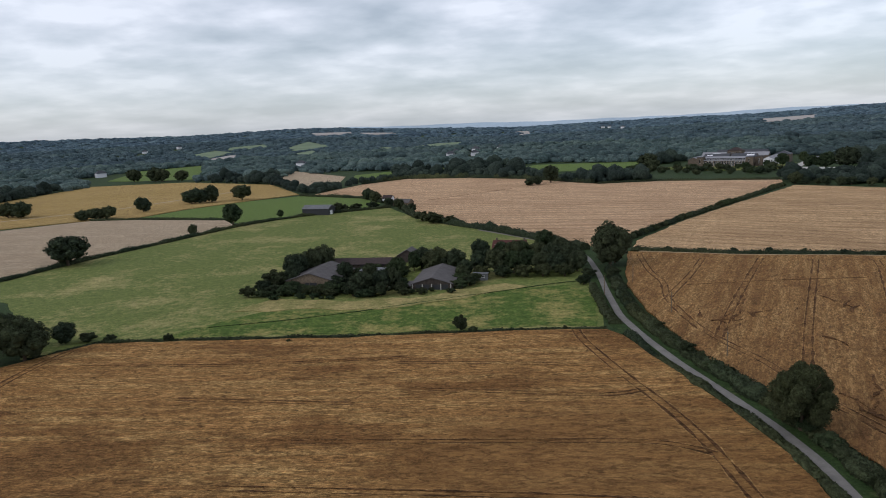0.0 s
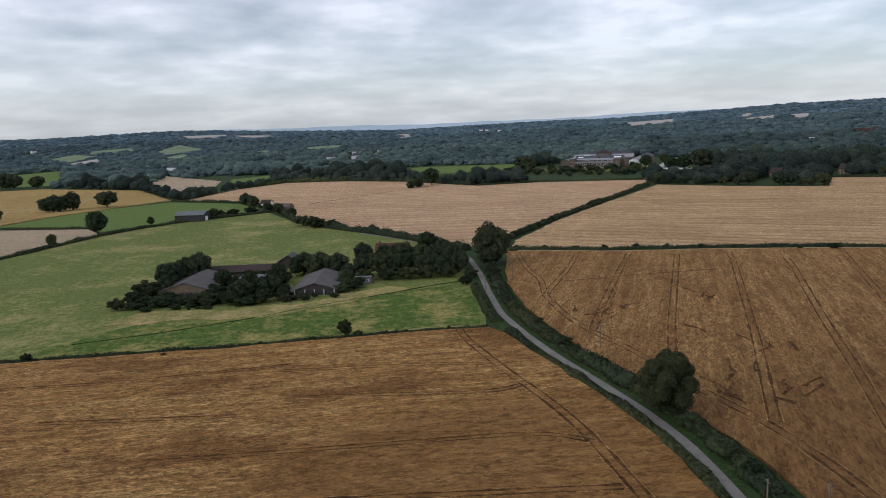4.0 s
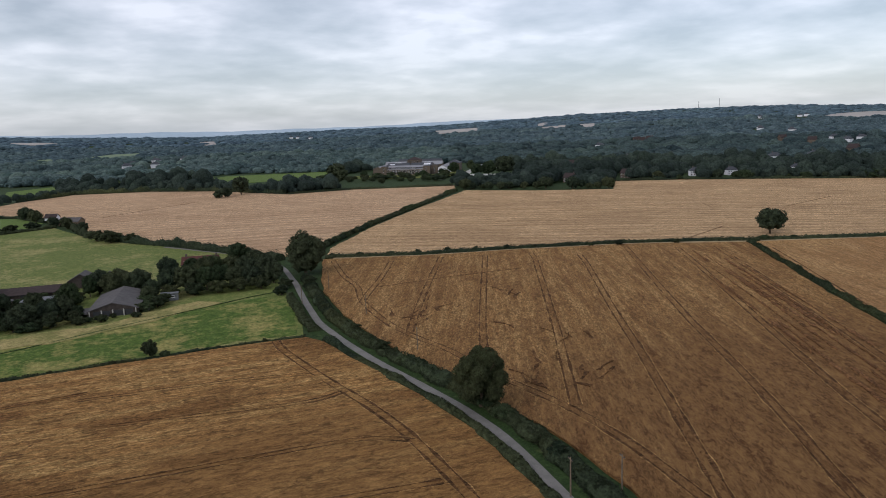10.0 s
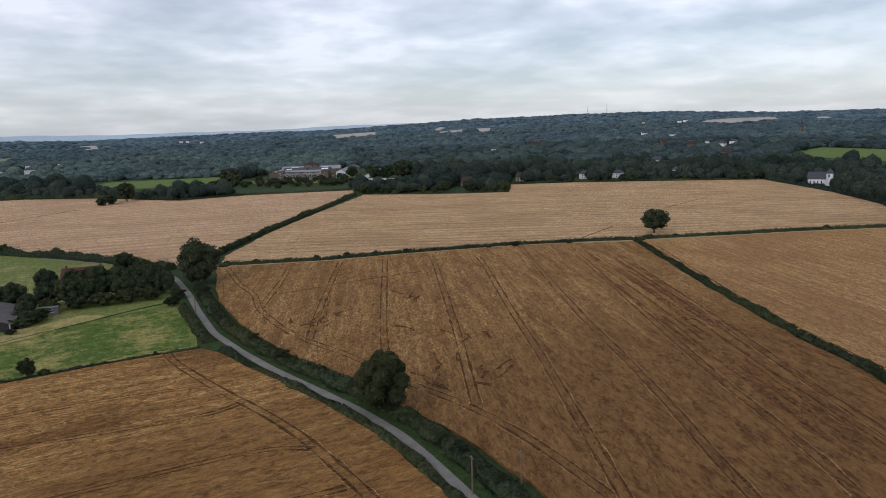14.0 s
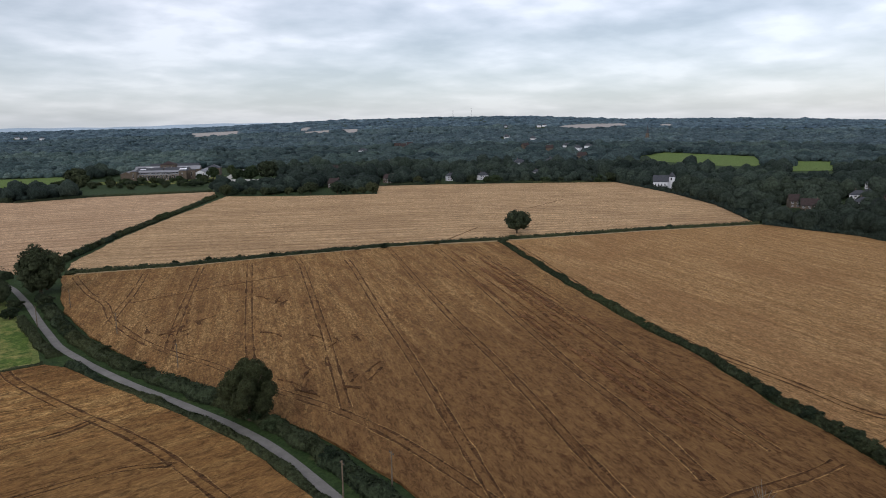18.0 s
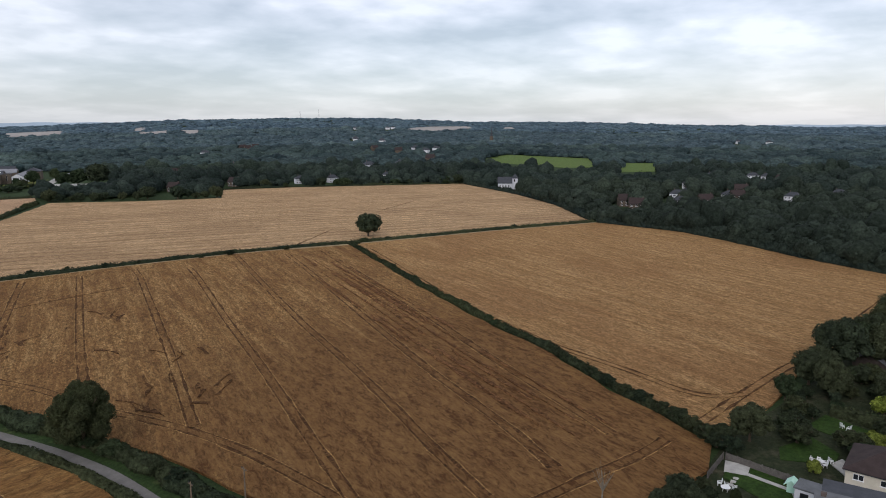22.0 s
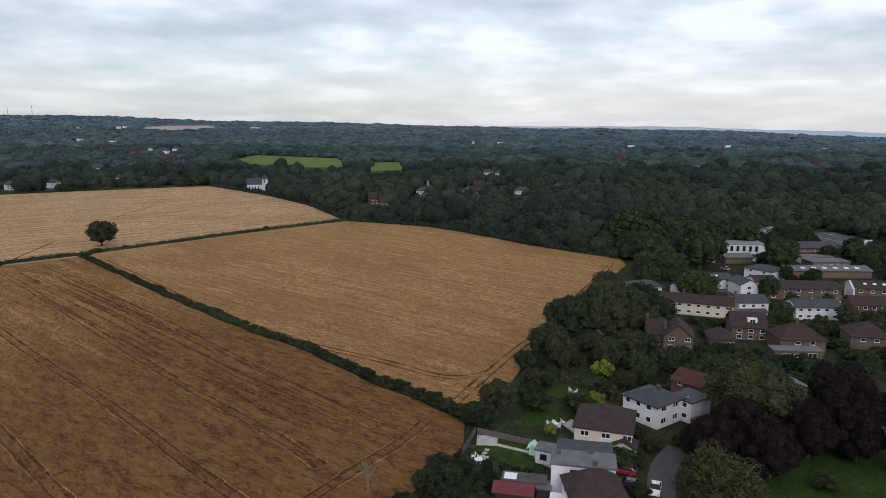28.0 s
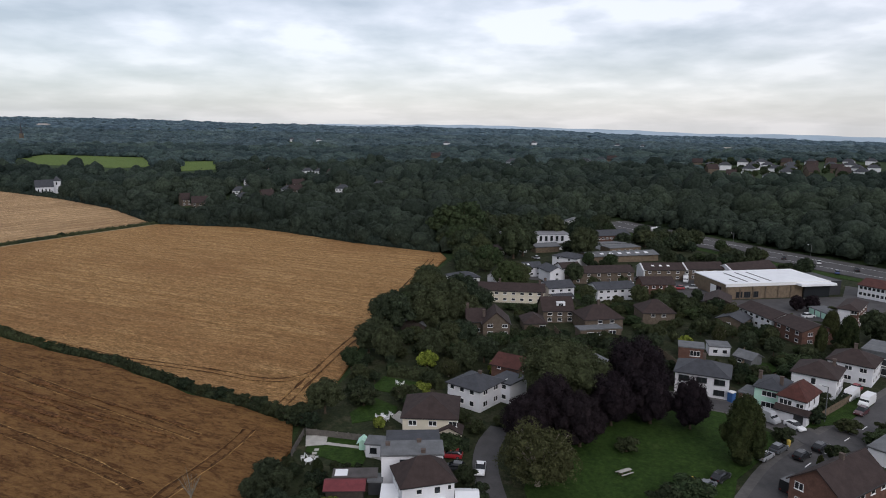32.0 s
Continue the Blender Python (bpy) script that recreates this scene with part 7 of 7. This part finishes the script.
PANEL, FENCE_POST = boxes("panel", [(0.06, 1.82, -0.02, 0.02, 0.05, 1.7)], B["wood"]), boxes("post", [(-0.05, 0.05, -0.05, 0.05, -0.3, 1.8)], B["wood"])
for p, q, label in (
    ((151, -72), (166, -84), "brown boarded fence between back gardens"), ((147, -78), (160, -92), "brown boarded fence behind the white house"), ((156, -96), (168, -92), "weathered fence across the back gardens"),
    ((148, -70), (158, -64), "weathered garden fence behind the slate house"), ((128.6, -80.2), (141.5, -96.4), "dark boarded front garden fence"), ((200, -60), (222, -58), "weathered fence between long gardens"), ((204, -86), (220, -84), "brown fence beside the bungalow"),
    ((180, -40), (192, -39), "brown fence between two back gardens"), ((176, -46), (186, -45), "brown fence along a back garden"), ((205, -48), (221, -50), "weathered fence along a back garden"), ((160, -64), (178, -62), "weathered fence across the gardens"), ((170, -84), (186, -96), "brown fence behind the terrace"),
):
    p, q = np.array(p, float), np.array(q, float)
    ob = new("garden_fence")
    tagged(ob, label, "fence")
    ob.matrix_basis = pose(p[0], p[1], 0.03, 0, 0, math.degrees(math.atan2(*(q - p)[::-1])))
    for k in range(int(np.hypot(*(q - p)) / 1.88)):
        part("panel", PANEL, ob).matrix_basis = pose(1.88 * k, 0, 0)
        part("post", FENCE_POST, ob).matrix_basis = pose(1.88 * k, 0, 0)


def make_chair():
    ob = new("garden_chair")
    tagged(ob, "white plastic garden chair on the lawn", "chair", "white garden chairs")
    part("seat", boxes("seat", [(-0.3, 0.3, -0.3, 0.3, 0.42, 0.48)], B["frame"]), ob)
    back = part("backrest", boxes("backrest", [(-0.3, -0.18, -0.03, 0.03, 0, 0.7), (-0.06, 0.06, -0.03, 0.03, 0, 0.7), (0.18, 0.3, -0.03, 0.03, 0, 0.7), (-0.3, 0.3, -0.03, 0.03, 0.6, 0.75)], B["frame"]), ob)
    back.matrix_basis = pose(0, 0.3, 0.45, -12)
    for x in (-0.26, 0.26):
        for y in (-0.26, 0.26):
            part("leg", boxes("leg", [(x - 0.03, x + 0.03, y - 0.03, y + 0.03, 0, 0.42)], B["frame"]), ob)
        part("armrest", boxes("armrest", [(x - 0.04, x + 0.04, -0.3, 0.3, 0.66, 0.70)], B["frame"]), ob)
    return ob


CHAIR = make_chair()
CHAIR.matrix_basis = pose(148.6, 3.6, 0.14, 0, 0, 60)
for x, y, a in [(148.0, 2.5, 150), (129.8, 6.6, 0), (130.5, 5.7, 80), (130.0, 4.8, 160), (129.0, 4.7, 200), (128.6, 5.7, 270), (128.9, 6.6, 320), (131.2, 4.0, 40), (112.6, 17.2, 30), (112.2, 16.0, 120), (112.8, 18.4, 200)]:
    copy_thing(CHAIR, pose(x, y, 0.14, 0, 0, a))


def make_table(x, y, z, label):
    ob = new("garden_table")
    tagged(ob, label, "table")
    n = 16
    V = [(0.75 * math.cos(i * 2 * math.pi / n), 0.75 * math.sin(i * 2 * math.pi / n), h) for h in (0.70, 0.74) for i in range(n)]
    F = [tuple(range(n))[::-1], tuple(range(n, 2 * n))] + [(i, (i + 1) % n, n + (i + 1) % n, n + i) for i in range(n)]
    part("tabletop", solid("tabletop", V, F, B["frame"]), ob)
    for a in range(4):
        px, py = 0.5 * math.cos(a * 1.571 + 0.78), 0.5 * math.sin(a * 1.571 + 0.78)
        part("leg", boxes("leg", [(px - 0.03, px + 0.03, py - 0.03, py + 0.03, 0, 0.70)], B["frame"]), ob)
    ob.matrix_basis = pose(x, y, z)


make_table(129.6, 5.6, 0.14, "round white garden table among chairs")
make_table(111.6, 17.2, 0.03, "round white garden table on the terrace")
bench = new("picnic_bench")
tagged(bench, "pale wooden picnic bench on the green", "bench")
bench.matrix_basis = pose(107.6, -36.4, 0.16, 0, 0, 118)
part("tabletop", boxes("tabletop", [(-1.3, 1.3, -0.36 + 0.15 * k, -0.24 + 0.15 * k, 0.72, 0.77) for k in range(5)], B["concrete"]), bench)
for y in (-0.75, 0.75):
    part("seat", boxes("seat", [(-1.3, 1.3, y - 0.13, y + 0.13, 0.43, 0.48)], B["concrete"]), bench)
for x in (-0.9, 0.9):
    part("trestle", boxes("trestle", [(x - 0.05, x + 0.05, -0.8, 0.8, 0.36, 0.43), (x - 0.05, x + 0.05, -0.45, -0.33, 0, 0.72), (x - 0.05, x + 0.05, 0.33, 0.45, 0, 0.72)], B["wood"]), bench)
for x, y in ((104.6, -46.6), (118.3, -69.6)):
    b = new("litter_bin")
    tagged(b, "yellow litter bin on the green", "bin")
    n = 12
    V = [(r * math.cos(i * 2 * math.pi / n), r * math.sin(i * 2 * math.pi / n), z) for z, r in ((0, 0.30), (0.8, 0.36), (0.95, 0.38), (1.1, 0.2)) for i in range(n)]
    F = [(a * n + i, a * n + (i + 1) % n, a * n + n + (i + 1) % n, a * n + n + i) for a in range(3) for i in range(n)] + [tuple(range(3 * n, 4 * n))]
    part("body", solid("body", V, F, B["yellow"]), b)
    part("lid", boxes("lid", [(-0.3, 0.3, -0.3, 0.3, 1.08, 1.14)], B["yellow"]), b)
    b.matrix_basis = pose(x, y, 0.16)
skip = new("portable_toilet")
tagged(skip, "blue portable cabin beside the white house", "cabin")
skip.matrix_basis = pose(139.4, -68.0, 0.05, 0, 0, -60)
CABIN = plain("cabin_blue", (0.05, 0.13, 0.32), 0.6, 0.15, 1.0)
part("body", boxes("body", [(-0.6, 0.6, -0.6, 0.6, 0, 2.1)], CABIN), skip)
part("roof", boxes("roof", [(-0.65, 0.65, -0.65, 0.65, 2.1, 2.3)], B["frame"]), skip, "white plastic roof")
part("door", boxes("door", [(-0.4, 0.4, -0.64, -0.6, 0.1, 1.95)], CABIN), skip)
SHADE = None
for x, y in [(128.8, -82.2), (148, -112), (330, -150), (297, -170), (262, -188)]:
    if SHADE is None:
        SHADE = new("street_lamp")
        tagged(SHADE, "tall grey street lamp column", "lamp", "street lamps")
        part("column", boxes("column", [(-0.07, 0.07, -0.07, 0.07, -0.3, 7.5)], B["felt"]), SHADE)
        part("arm", boxes("arm", [(0, 1.2, -0.04, 0.04, 7.4, 7.5)], B["felt"]), SHADE)
        part("lantern", boxes("lantern", [(1.1, 1.7, -0.12, 0.12, 7.34, 7.5)], B["frame"]), SHADE)
        one = SHADE
    else:
        one = copy_thing(SHADE, Matrix())
    one.matrix_basis = pose(x, y, 0, 0, 0, 40)
dead = new("bare_tree")
tagged(dead, "leafless grey dead tree at the field corner", "tree")
dead.matrix_basis = pose(97.5, 32.5, 0)
part("trunk", limb_mesh("trunk", 77, 7.5, 0.14, 14, M["bark_pale"], 2.4), dead)

# ---- far fields, far houses, woods ----
FAR_FIELDS = [
    ([(-665, 1907), (-653, 2067), (-561, 1944), (-560, 1723)], "ley"), ([(-649, 2177), (-556, 2281), (-515, 2126), (-604, 2040)], "ley"), ([(-433, 1964), (-435, 2368), (-301, 2009), (-362, 1840)], "ley"),
    ([(-539, 1658), (-528, 1829), (-463, 1627), (-487, 1553)], "wheat_pale"), ([(-351, 1601), (-322, 1823), (-274, 1588), (-330, 1577)], "ley"), ([(-56, 1739), (0, 1907), (82, 1942), (66, 1754), (-23, 1643)], "ley"), ([(-166, 1723), (-115, 1784), (-107, 1656), (-150, 1625)], "ley"),
    ([(-619, 3465), (-426, 3465), (-366, 3074), (-508, 2968)], "wheat_pale"), ([(-366, 3295), (-190, 3202), (-179, 3018), (-325, 3030)], "wheat_pale"), ([(331, 3029), (390, 3034), (355, 2720), (315, 2720)], "wheat_pale"),
    ([(1197, 2610), (1439, 2673), (1312, 2436), (1228, 2318), (1067, 2313)], "wheat_back"), ([(2083, 1553), (2290, 1664), (2538, 1736), (2887, 1771), (2598, 1577), (2287, 1477), (2073, 1437)], "wheat_pale"), ([(2880, 1583), (2956, 1561), (2673, 1411), (2607, 1433)], "wheat_pale"),
    ([(1614, 2250), (1689, 2210), (1445, 1887), (1462, 1970)], "wheat_back"), ([(1763, 2729), (1829, 2753), (1583, 2383), (1559, 2413)], "wheat_pale"), ([(1460, 2239), (1598, 2276), (1478, 2106), (1409, 2138)], "wheat_pale"), ([(2225, -890), (2236, -967), (1910, -843), (1956, -818)], "wheat_pale"),
] + [
    ([(1020, 600), (940, 510), (888, 388), (930, 355), (1139, 457), (1177, 638)], "ley"), ([(840, 298), (878, 259), (1057, 315), (1041, 365)], "ley"),
    ([(-20, 830), (-10, 964), (12, 964), (14, 830)], "ley"), ([(83, 805), (65, 847), (132, 950), (262, 920), (234, 811)], "ley"), ([(-476, 1007), (-534, 1262), (-464, 1387), (-323, 965), (-412, 975)], "ley"), ([(-205, 900), (-215, 1050), (-118, 880), (-108, 720), (-138, 690), (-173, 770)], "wheat_pale"), ([(-100, 770), (-108, 900), (-60, 950), (-52, 820)], "ley"),
]
# fields past 1400 m swap to the colours with haze mixed in
FAR_FIELDS = [(p, mat if min(math.hypot(*q) for q in p) < 1400 else {"ley": "ley_hazed"}.get(mat, "stubble_hazed")) for p, mat in FAR_FIELDS]
LABELS = {"ley_hazed": "hazy green grass field among far woods", "stubble_hazed": "hazy pale stubble field on a far hill", "ley": "distant green grass field among woods", "wheat_pale": "distant pale stubble field on the hill", "wheat_back": "distant tan wheat field on the hill"}
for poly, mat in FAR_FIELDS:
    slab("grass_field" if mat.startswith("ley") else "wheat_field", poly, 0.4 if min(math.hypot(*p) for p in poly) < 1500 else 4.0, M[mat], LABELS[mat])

HOMES = (
    [(505, 512, 0), (533, 492, 0), (447, 545, 1), (380, 545, 1), (600, 478, 0), (572, 150, 0), (620, 118, 1), (-541, 1112, 0), (-880, 2100, 0), (-830, 2260, 0), (-240, 1180, 0)]
    + [(711, 594, 0), (1482, 1192, 0), (1177, 855, 0), (1124, 798, 0), (770, 584, 0), (1561, 1348, 0), (1992, 1718, 0), (2107, 1661, 0), (2153, 1673, 0), (1126, 920, 1), (1091, 837, 1), (761, 462, 1), (15, 1298, 0), (26, 1362, 0), (59, 1304, 0), (68, 1448, 0), (120, 1457, 0), (710, 3073, 0), (729, 3040, 0), (731, 2833, 0)]
    + [(602, 729, 0), (1021, 1202, 1), (1006, 1168, 1), (1059, 1207, 1), (836, 1094, 0), (507, 716, 1), (1457, 1171, 0), (1507, 1305, 0), (1189, 816, 0), (919, 644, 1), (771, 176, 0), (791, 139, 0), (785, 125, 0), (759, 109, 1), (657, 171, 0), (550, 152, 0), (504, 137, 0), (564, 113, 0), (561, 108, 1), (465, 155, 1), (486, 169, 1), (654, 106, 1), (578, 75, 0), (618, 47, 0), (1934, 379, 0), (1887, 300, 0), (1223, -13, 0), (1779, -37, 0), (517, 120, 1)]
    + [(1155, -7, 1), (992, -115, 0), (1879, -275, 0), (1028, -222, 0), (1062, -253, 0), (1100, -281, 1), (1952, -591, 0), (1961, -516, 0), (760, -371, 0), (700, -320, 1)]
)
hr = random.Random(8)
# the far suburb beyond the woods
SUBURB = [(690, -285), (1130, -420), (1180, -770), (870, -600), (735, -470)]
for near, far, count in (((800, -318), (835, -520), 7), ((870, -345), (915, -575), 9), ((945, -372), (1000, -630), 9), ((1030, -395), (1095, -690), 9)):
    for k in range(count):
        u = (k + hr.uniform(-0.25, 0.25)) / (count - 1)
        if hr.random() < 0.85:
            HOMES.append((near[0] + (far[0] - near[0]) * u, near[1] + (far[1] - near[1]) * u, 1 if hr.random() < 0.3 else 0))
HOME_KINDS = {}
for x, y, sort in HOMES:
    a = math.degrees(math.atan2(-x, y)) + hr.uniform(-35, 35)
    w = (12 if inside(x, y, SUBURB) else 11) if math.hypot(x, y) < 900 else 15
    key = (sort, math.hypot(x, y) < 900)
    if key not in HOME_KINDS:
        near = key[1]
        if sort == 0:
            one = house((0, 0), (12, 0), 8, 5.4, "hip", 3.4, "white", "slate", "distant white house among trees", two_floors("f", 12, 4, 1.4, 1.2) if near else (), [(0.3, 0.5, 1.2)])
        else:
            one = house((0, 0), (11, 0), 9, 5.2, "gable", 4.2, "stone", "tile", "distant brick house with brown roof among trees", two_floors("f", 11, 3, 1.6, 1.2) if near else (), [(0.9, 0.5, 1.2)])
        FOOT.pop()
        HOME_KINDS[key] = one
    else:
        one = copy_thing(HOME_KINDS[key], Matrix())
    s = w / 12
    one.matrix_basis = Matrix.LocRotScale((x, y, float(ground_z(x, y))), Euler((0, 0, radians(a))), (s, s, s))

# church with its pale tower, and two masts on the ridge
house((556, 308), (562, 297), 13, 6, "gable", 5, "white", "slate", "pale church nave beside the wheat", row_of("f", 2, 2.6, 4, 3.2, 1.0, 2.4), name="church", category="church")
tower = house((567, 300), (569, 295), 5.5, 10, "hip", 4.0, "white", "slate", "pale square church tower among trees", [("f", 2.7, 8.0, 1.2, 2.4)], name="church_tower", category="church")
spire = new("church_spire")
tagged(spire, "distant grey church spire above the woods", "spire")
V = [(3.2 * math.cos(i * math.pi / 4), 3.2 * math.sin(i * math.pi / 4), 20) for i in range(8)] + [(0, 0, 46)]
part("steeple", solid("steeple", V, [(i, (i + 1) % 8, 8) for i in range(8)], B["slate"]), spire)
part("tower", boxes("tower", [(-3.4, 3.4, -3.4, 3.4, -3, 20)], B["stone"]), spire)
spire.matrix_basis = pose(1640, 935, float(ground_z(1640, 935)))
for x, y, h in ((2960, 2960, 46), (3010, 2860, 56)):
    mast = new("radio_mast")
    tagged(mast, "thin distant radio mast on the ridge", "mast")
    part("lattice", boxes("lattice", [(-0.6, 0.6, -0.6, 0.6, -5, h)], B["felt"]), mast)
    mast.matrix_basis = pose(x, y, float(ground_z(x, y)))

FARMLAND = [(-125, 20), (-125, 165), (-200, 262), (-400, 330), (-400, 424), (-460, 440), (-520, 600), (-445, 700), (-447, 905), (-326, 909), (-191, 800), (-132, 660), (-118, 645), (-82, 743), (-37, 796), (32, 771), (87, 722), (141, 632), (201, 632), (290, 596), (284, 550), (317, 503), (369, 466), (418, 524), (465, 493), (519, 444), (594, 368), (584, 354), (526, 271), (469, 208), (404, 154), (397, 149), (387, 98), (367, 67), (339, 34), (313, -9), (300, -60), (130, -20), (40, -60)]
SCHOOL_GROUNDS = [(196, 634), (290, 594), (312, 610), (372, 618), (420, 664), (432, 760), (480, 860), (470, 930), (390, 960), (330, 900), (262, 850), (228, 780), (200, 700)]
CLEARINGS = [[(-565, 1095), (-440, 878), (-325, 903), (-330, 972), (-450, 1365), (-530, 1290)], [(30, 805), (95, 752), (150, 660), (240, 725), (262, 885), (165, 998), (105, 972)], [(1020, 600), (940, 510), (888, 388), (930, 355), (770, 294), (735, 321), (780, 425), (850, 500)], [(840, 298), (878, 259), (730, 215), (698, 248)], [(528, 276), (566, 332), (598, 316), (572, 270)], SUBURB, [(-205, 905), (-168, 760), (-130, 672), (-92, 742), (-50, 800), (-60, 960), (-150, 1000)]]
OPEN = [FARMLAND, TOWN, SCHOOL_GROUNDS] + CLEARINGS + [p for p, _ in FAR_FIELDS]


for _ in range(110):
    x, y = hr.uniform(700, 1150), hr.uniform(-740, -300)
    if inside(x, y, SUBURB):
        put_tree(hr.choice(("oak_b", "oak", "ash")), x, y, hr.uniform(6, 11), hr.uniform(0, 6), wide=hr.uniform(1.1, 1.5))


def woods(name, a0, a1, r0, r1, step, size, level, label, seed, mat, tall=1.0, tufts=0, leaf=0.6):
    """All crowns of one belt of woodland, as one mesh of lumpy crowns."""
    rng = np.random.default_rng(seed)
    a0, a1 = radians(a0), radians(a1)
    count = int((a1 - a0) / 2 * (r1 * r1 - r0 * r0) / step**2)
    r = np.sqrt(rng.uniform(r0 * r0, r1 * r1, count))
    a = rng.uniform(a0, a1, count)
    x, y = r * np.sin(a), r * np.cos(a)
    free = np.ones(count, bool)
    for poly in OPEN:
        free &= ~inside(x, y, poly)
    for hx, hy, _ in HOMES:
        d = math.hypot(hx, hy)
        ahead, side = (x * hx + y * hy) / d - d, (x * hy - y * hx) / d
        free &= ~((np.abs(side) < 7 + d * 0.003) & (ahead < 12) & (ahead > -14 - d * 0.065))
    for hx, hy, hr_ in FOOT:
        free &= np.hypot(x - hx, y - hy) > hr_ + 4
    # glades and denser stands
    glade = np.array([noise.noise((px * 0.006, py * 0.006, 4.0)) for px, py in zip(x, y)])
    free &= rng.uniform(size=count) < np.clip(1.15 + glade * 1.1, 0.35, 1)
    x, y, glade = x[free], y[free], glade[free]
    half = BALLS[level][1]
    keep = BALLS[level][0][half].mean(1)[:, 2] > -0.45
    shapes = [rough_ball(rng, level, 0.16 if level == 1 else 0.30)[0] * (0.80 if tufts else 1.0) for _ in range(16)]
    nv = len(shapes[0])
    n = len(x)
    stand = 1 + 0.35 * np.array([noise.noise((px * 0.018, py * 0.018, 9.0)) for px, py in zip(x, y)])
    s = size * stand * np.clip(rng.lognormal(0, 0.30, n), 0.45, 2.0)
    z = ground_z(x, y)
    base = np.stack(shapes)[rng.integers(0, 16, n)]
    turn = rng.uniform(0, 6.28, n)
    c, k = np.cos(turn)[:, None], np.sin(turn)[:, None]
    bx, by, bz = base[..., 0], base[..., 1], base[..., 2]
    up = s * tall * rng.uniform(0.75, 1.3, n)
    V = np.stack([(bx * c - by * k) * s[:, None] + x[:, None], (bx * k + by * c) * s[:, None] + y[:, None], bz * up[:, None] + (z + up * 0.72)[:, None]], -1).reshape(-1, 3)
    F = (half[keep][None] + (np.arange(n) * nv)[:, None, None]).reshape(-1, 3)
    groups = [F]
    if tufts:
        d = rng.normal(size=(n * tufts, 3))
        d /= np.linalg.norm(d, axis=1)[:, None]
        d[:, 2] = np.abs(d[:, 2]) - 0.15
        j = np.repeat(np.arange(n), tufts)
        at = np.stack([x[j] + d[:, 0] * s[j], y[j] + d[:, 1] * s[j], z[j] + up[j] * 0.72 + d[:, 2] * up[j]], -1)
        lv, lf = leaf_quads(rng, at, d, leaf)
        groups.append(lf + len(V))
        V = np.concatenate([V, lv])
    ob = new(name, mesh_of(name, V, groups, [M[mat]], smooth=True))
    return tagged(ob, label, "woodland", "", "stuff")


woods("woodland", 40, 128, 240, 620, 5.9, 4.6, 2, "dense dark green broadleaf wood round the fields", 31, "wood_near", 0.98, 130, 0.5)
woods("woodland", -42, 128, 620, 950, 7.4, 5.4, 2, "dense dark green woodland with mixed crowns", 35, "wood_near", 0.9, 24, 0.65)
# the outer belts take the wood colours that carry the haze
woods("woodland", 26, 128, 950, 1600, 9.6, 6.4, 2, "dense dark green woodland canopy with gaps", 32, "wood_mid_hazed", 0.56)
woods("woodland", -42, 26, 950, 1600, 8.8, 5.4, 2, "loose woods and hedgerow trees, haze in their colour", 36, "wood_left_hazed", 0.56)
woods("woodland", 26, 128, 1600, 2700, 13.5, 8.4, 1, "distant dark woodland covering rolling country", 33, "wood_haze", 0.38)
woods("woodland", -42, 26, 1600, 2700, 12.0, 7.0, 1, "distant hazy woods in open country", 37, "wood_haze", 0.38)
woods("woodland", -42, 128, 2700, 4700, 24, 13, 1, "far woodland belts up to the skyline, tinted with haze", 34, "wood_far_hazed", 0.22)
for line, high, seed in (([(594, 367), (584, 355), (526, 272), (469, 209), (404, 157)], 3.6, 51), ([(397, 150), (387, 98), (367, 68), (339, 34), (313, -8)], 3.8, 52)):
    hedge(line, 5.0, high, "dark shrubby wood edge along the wheat", "wood_near", 0.6, seed, 26, "wood_edge", 0.4)
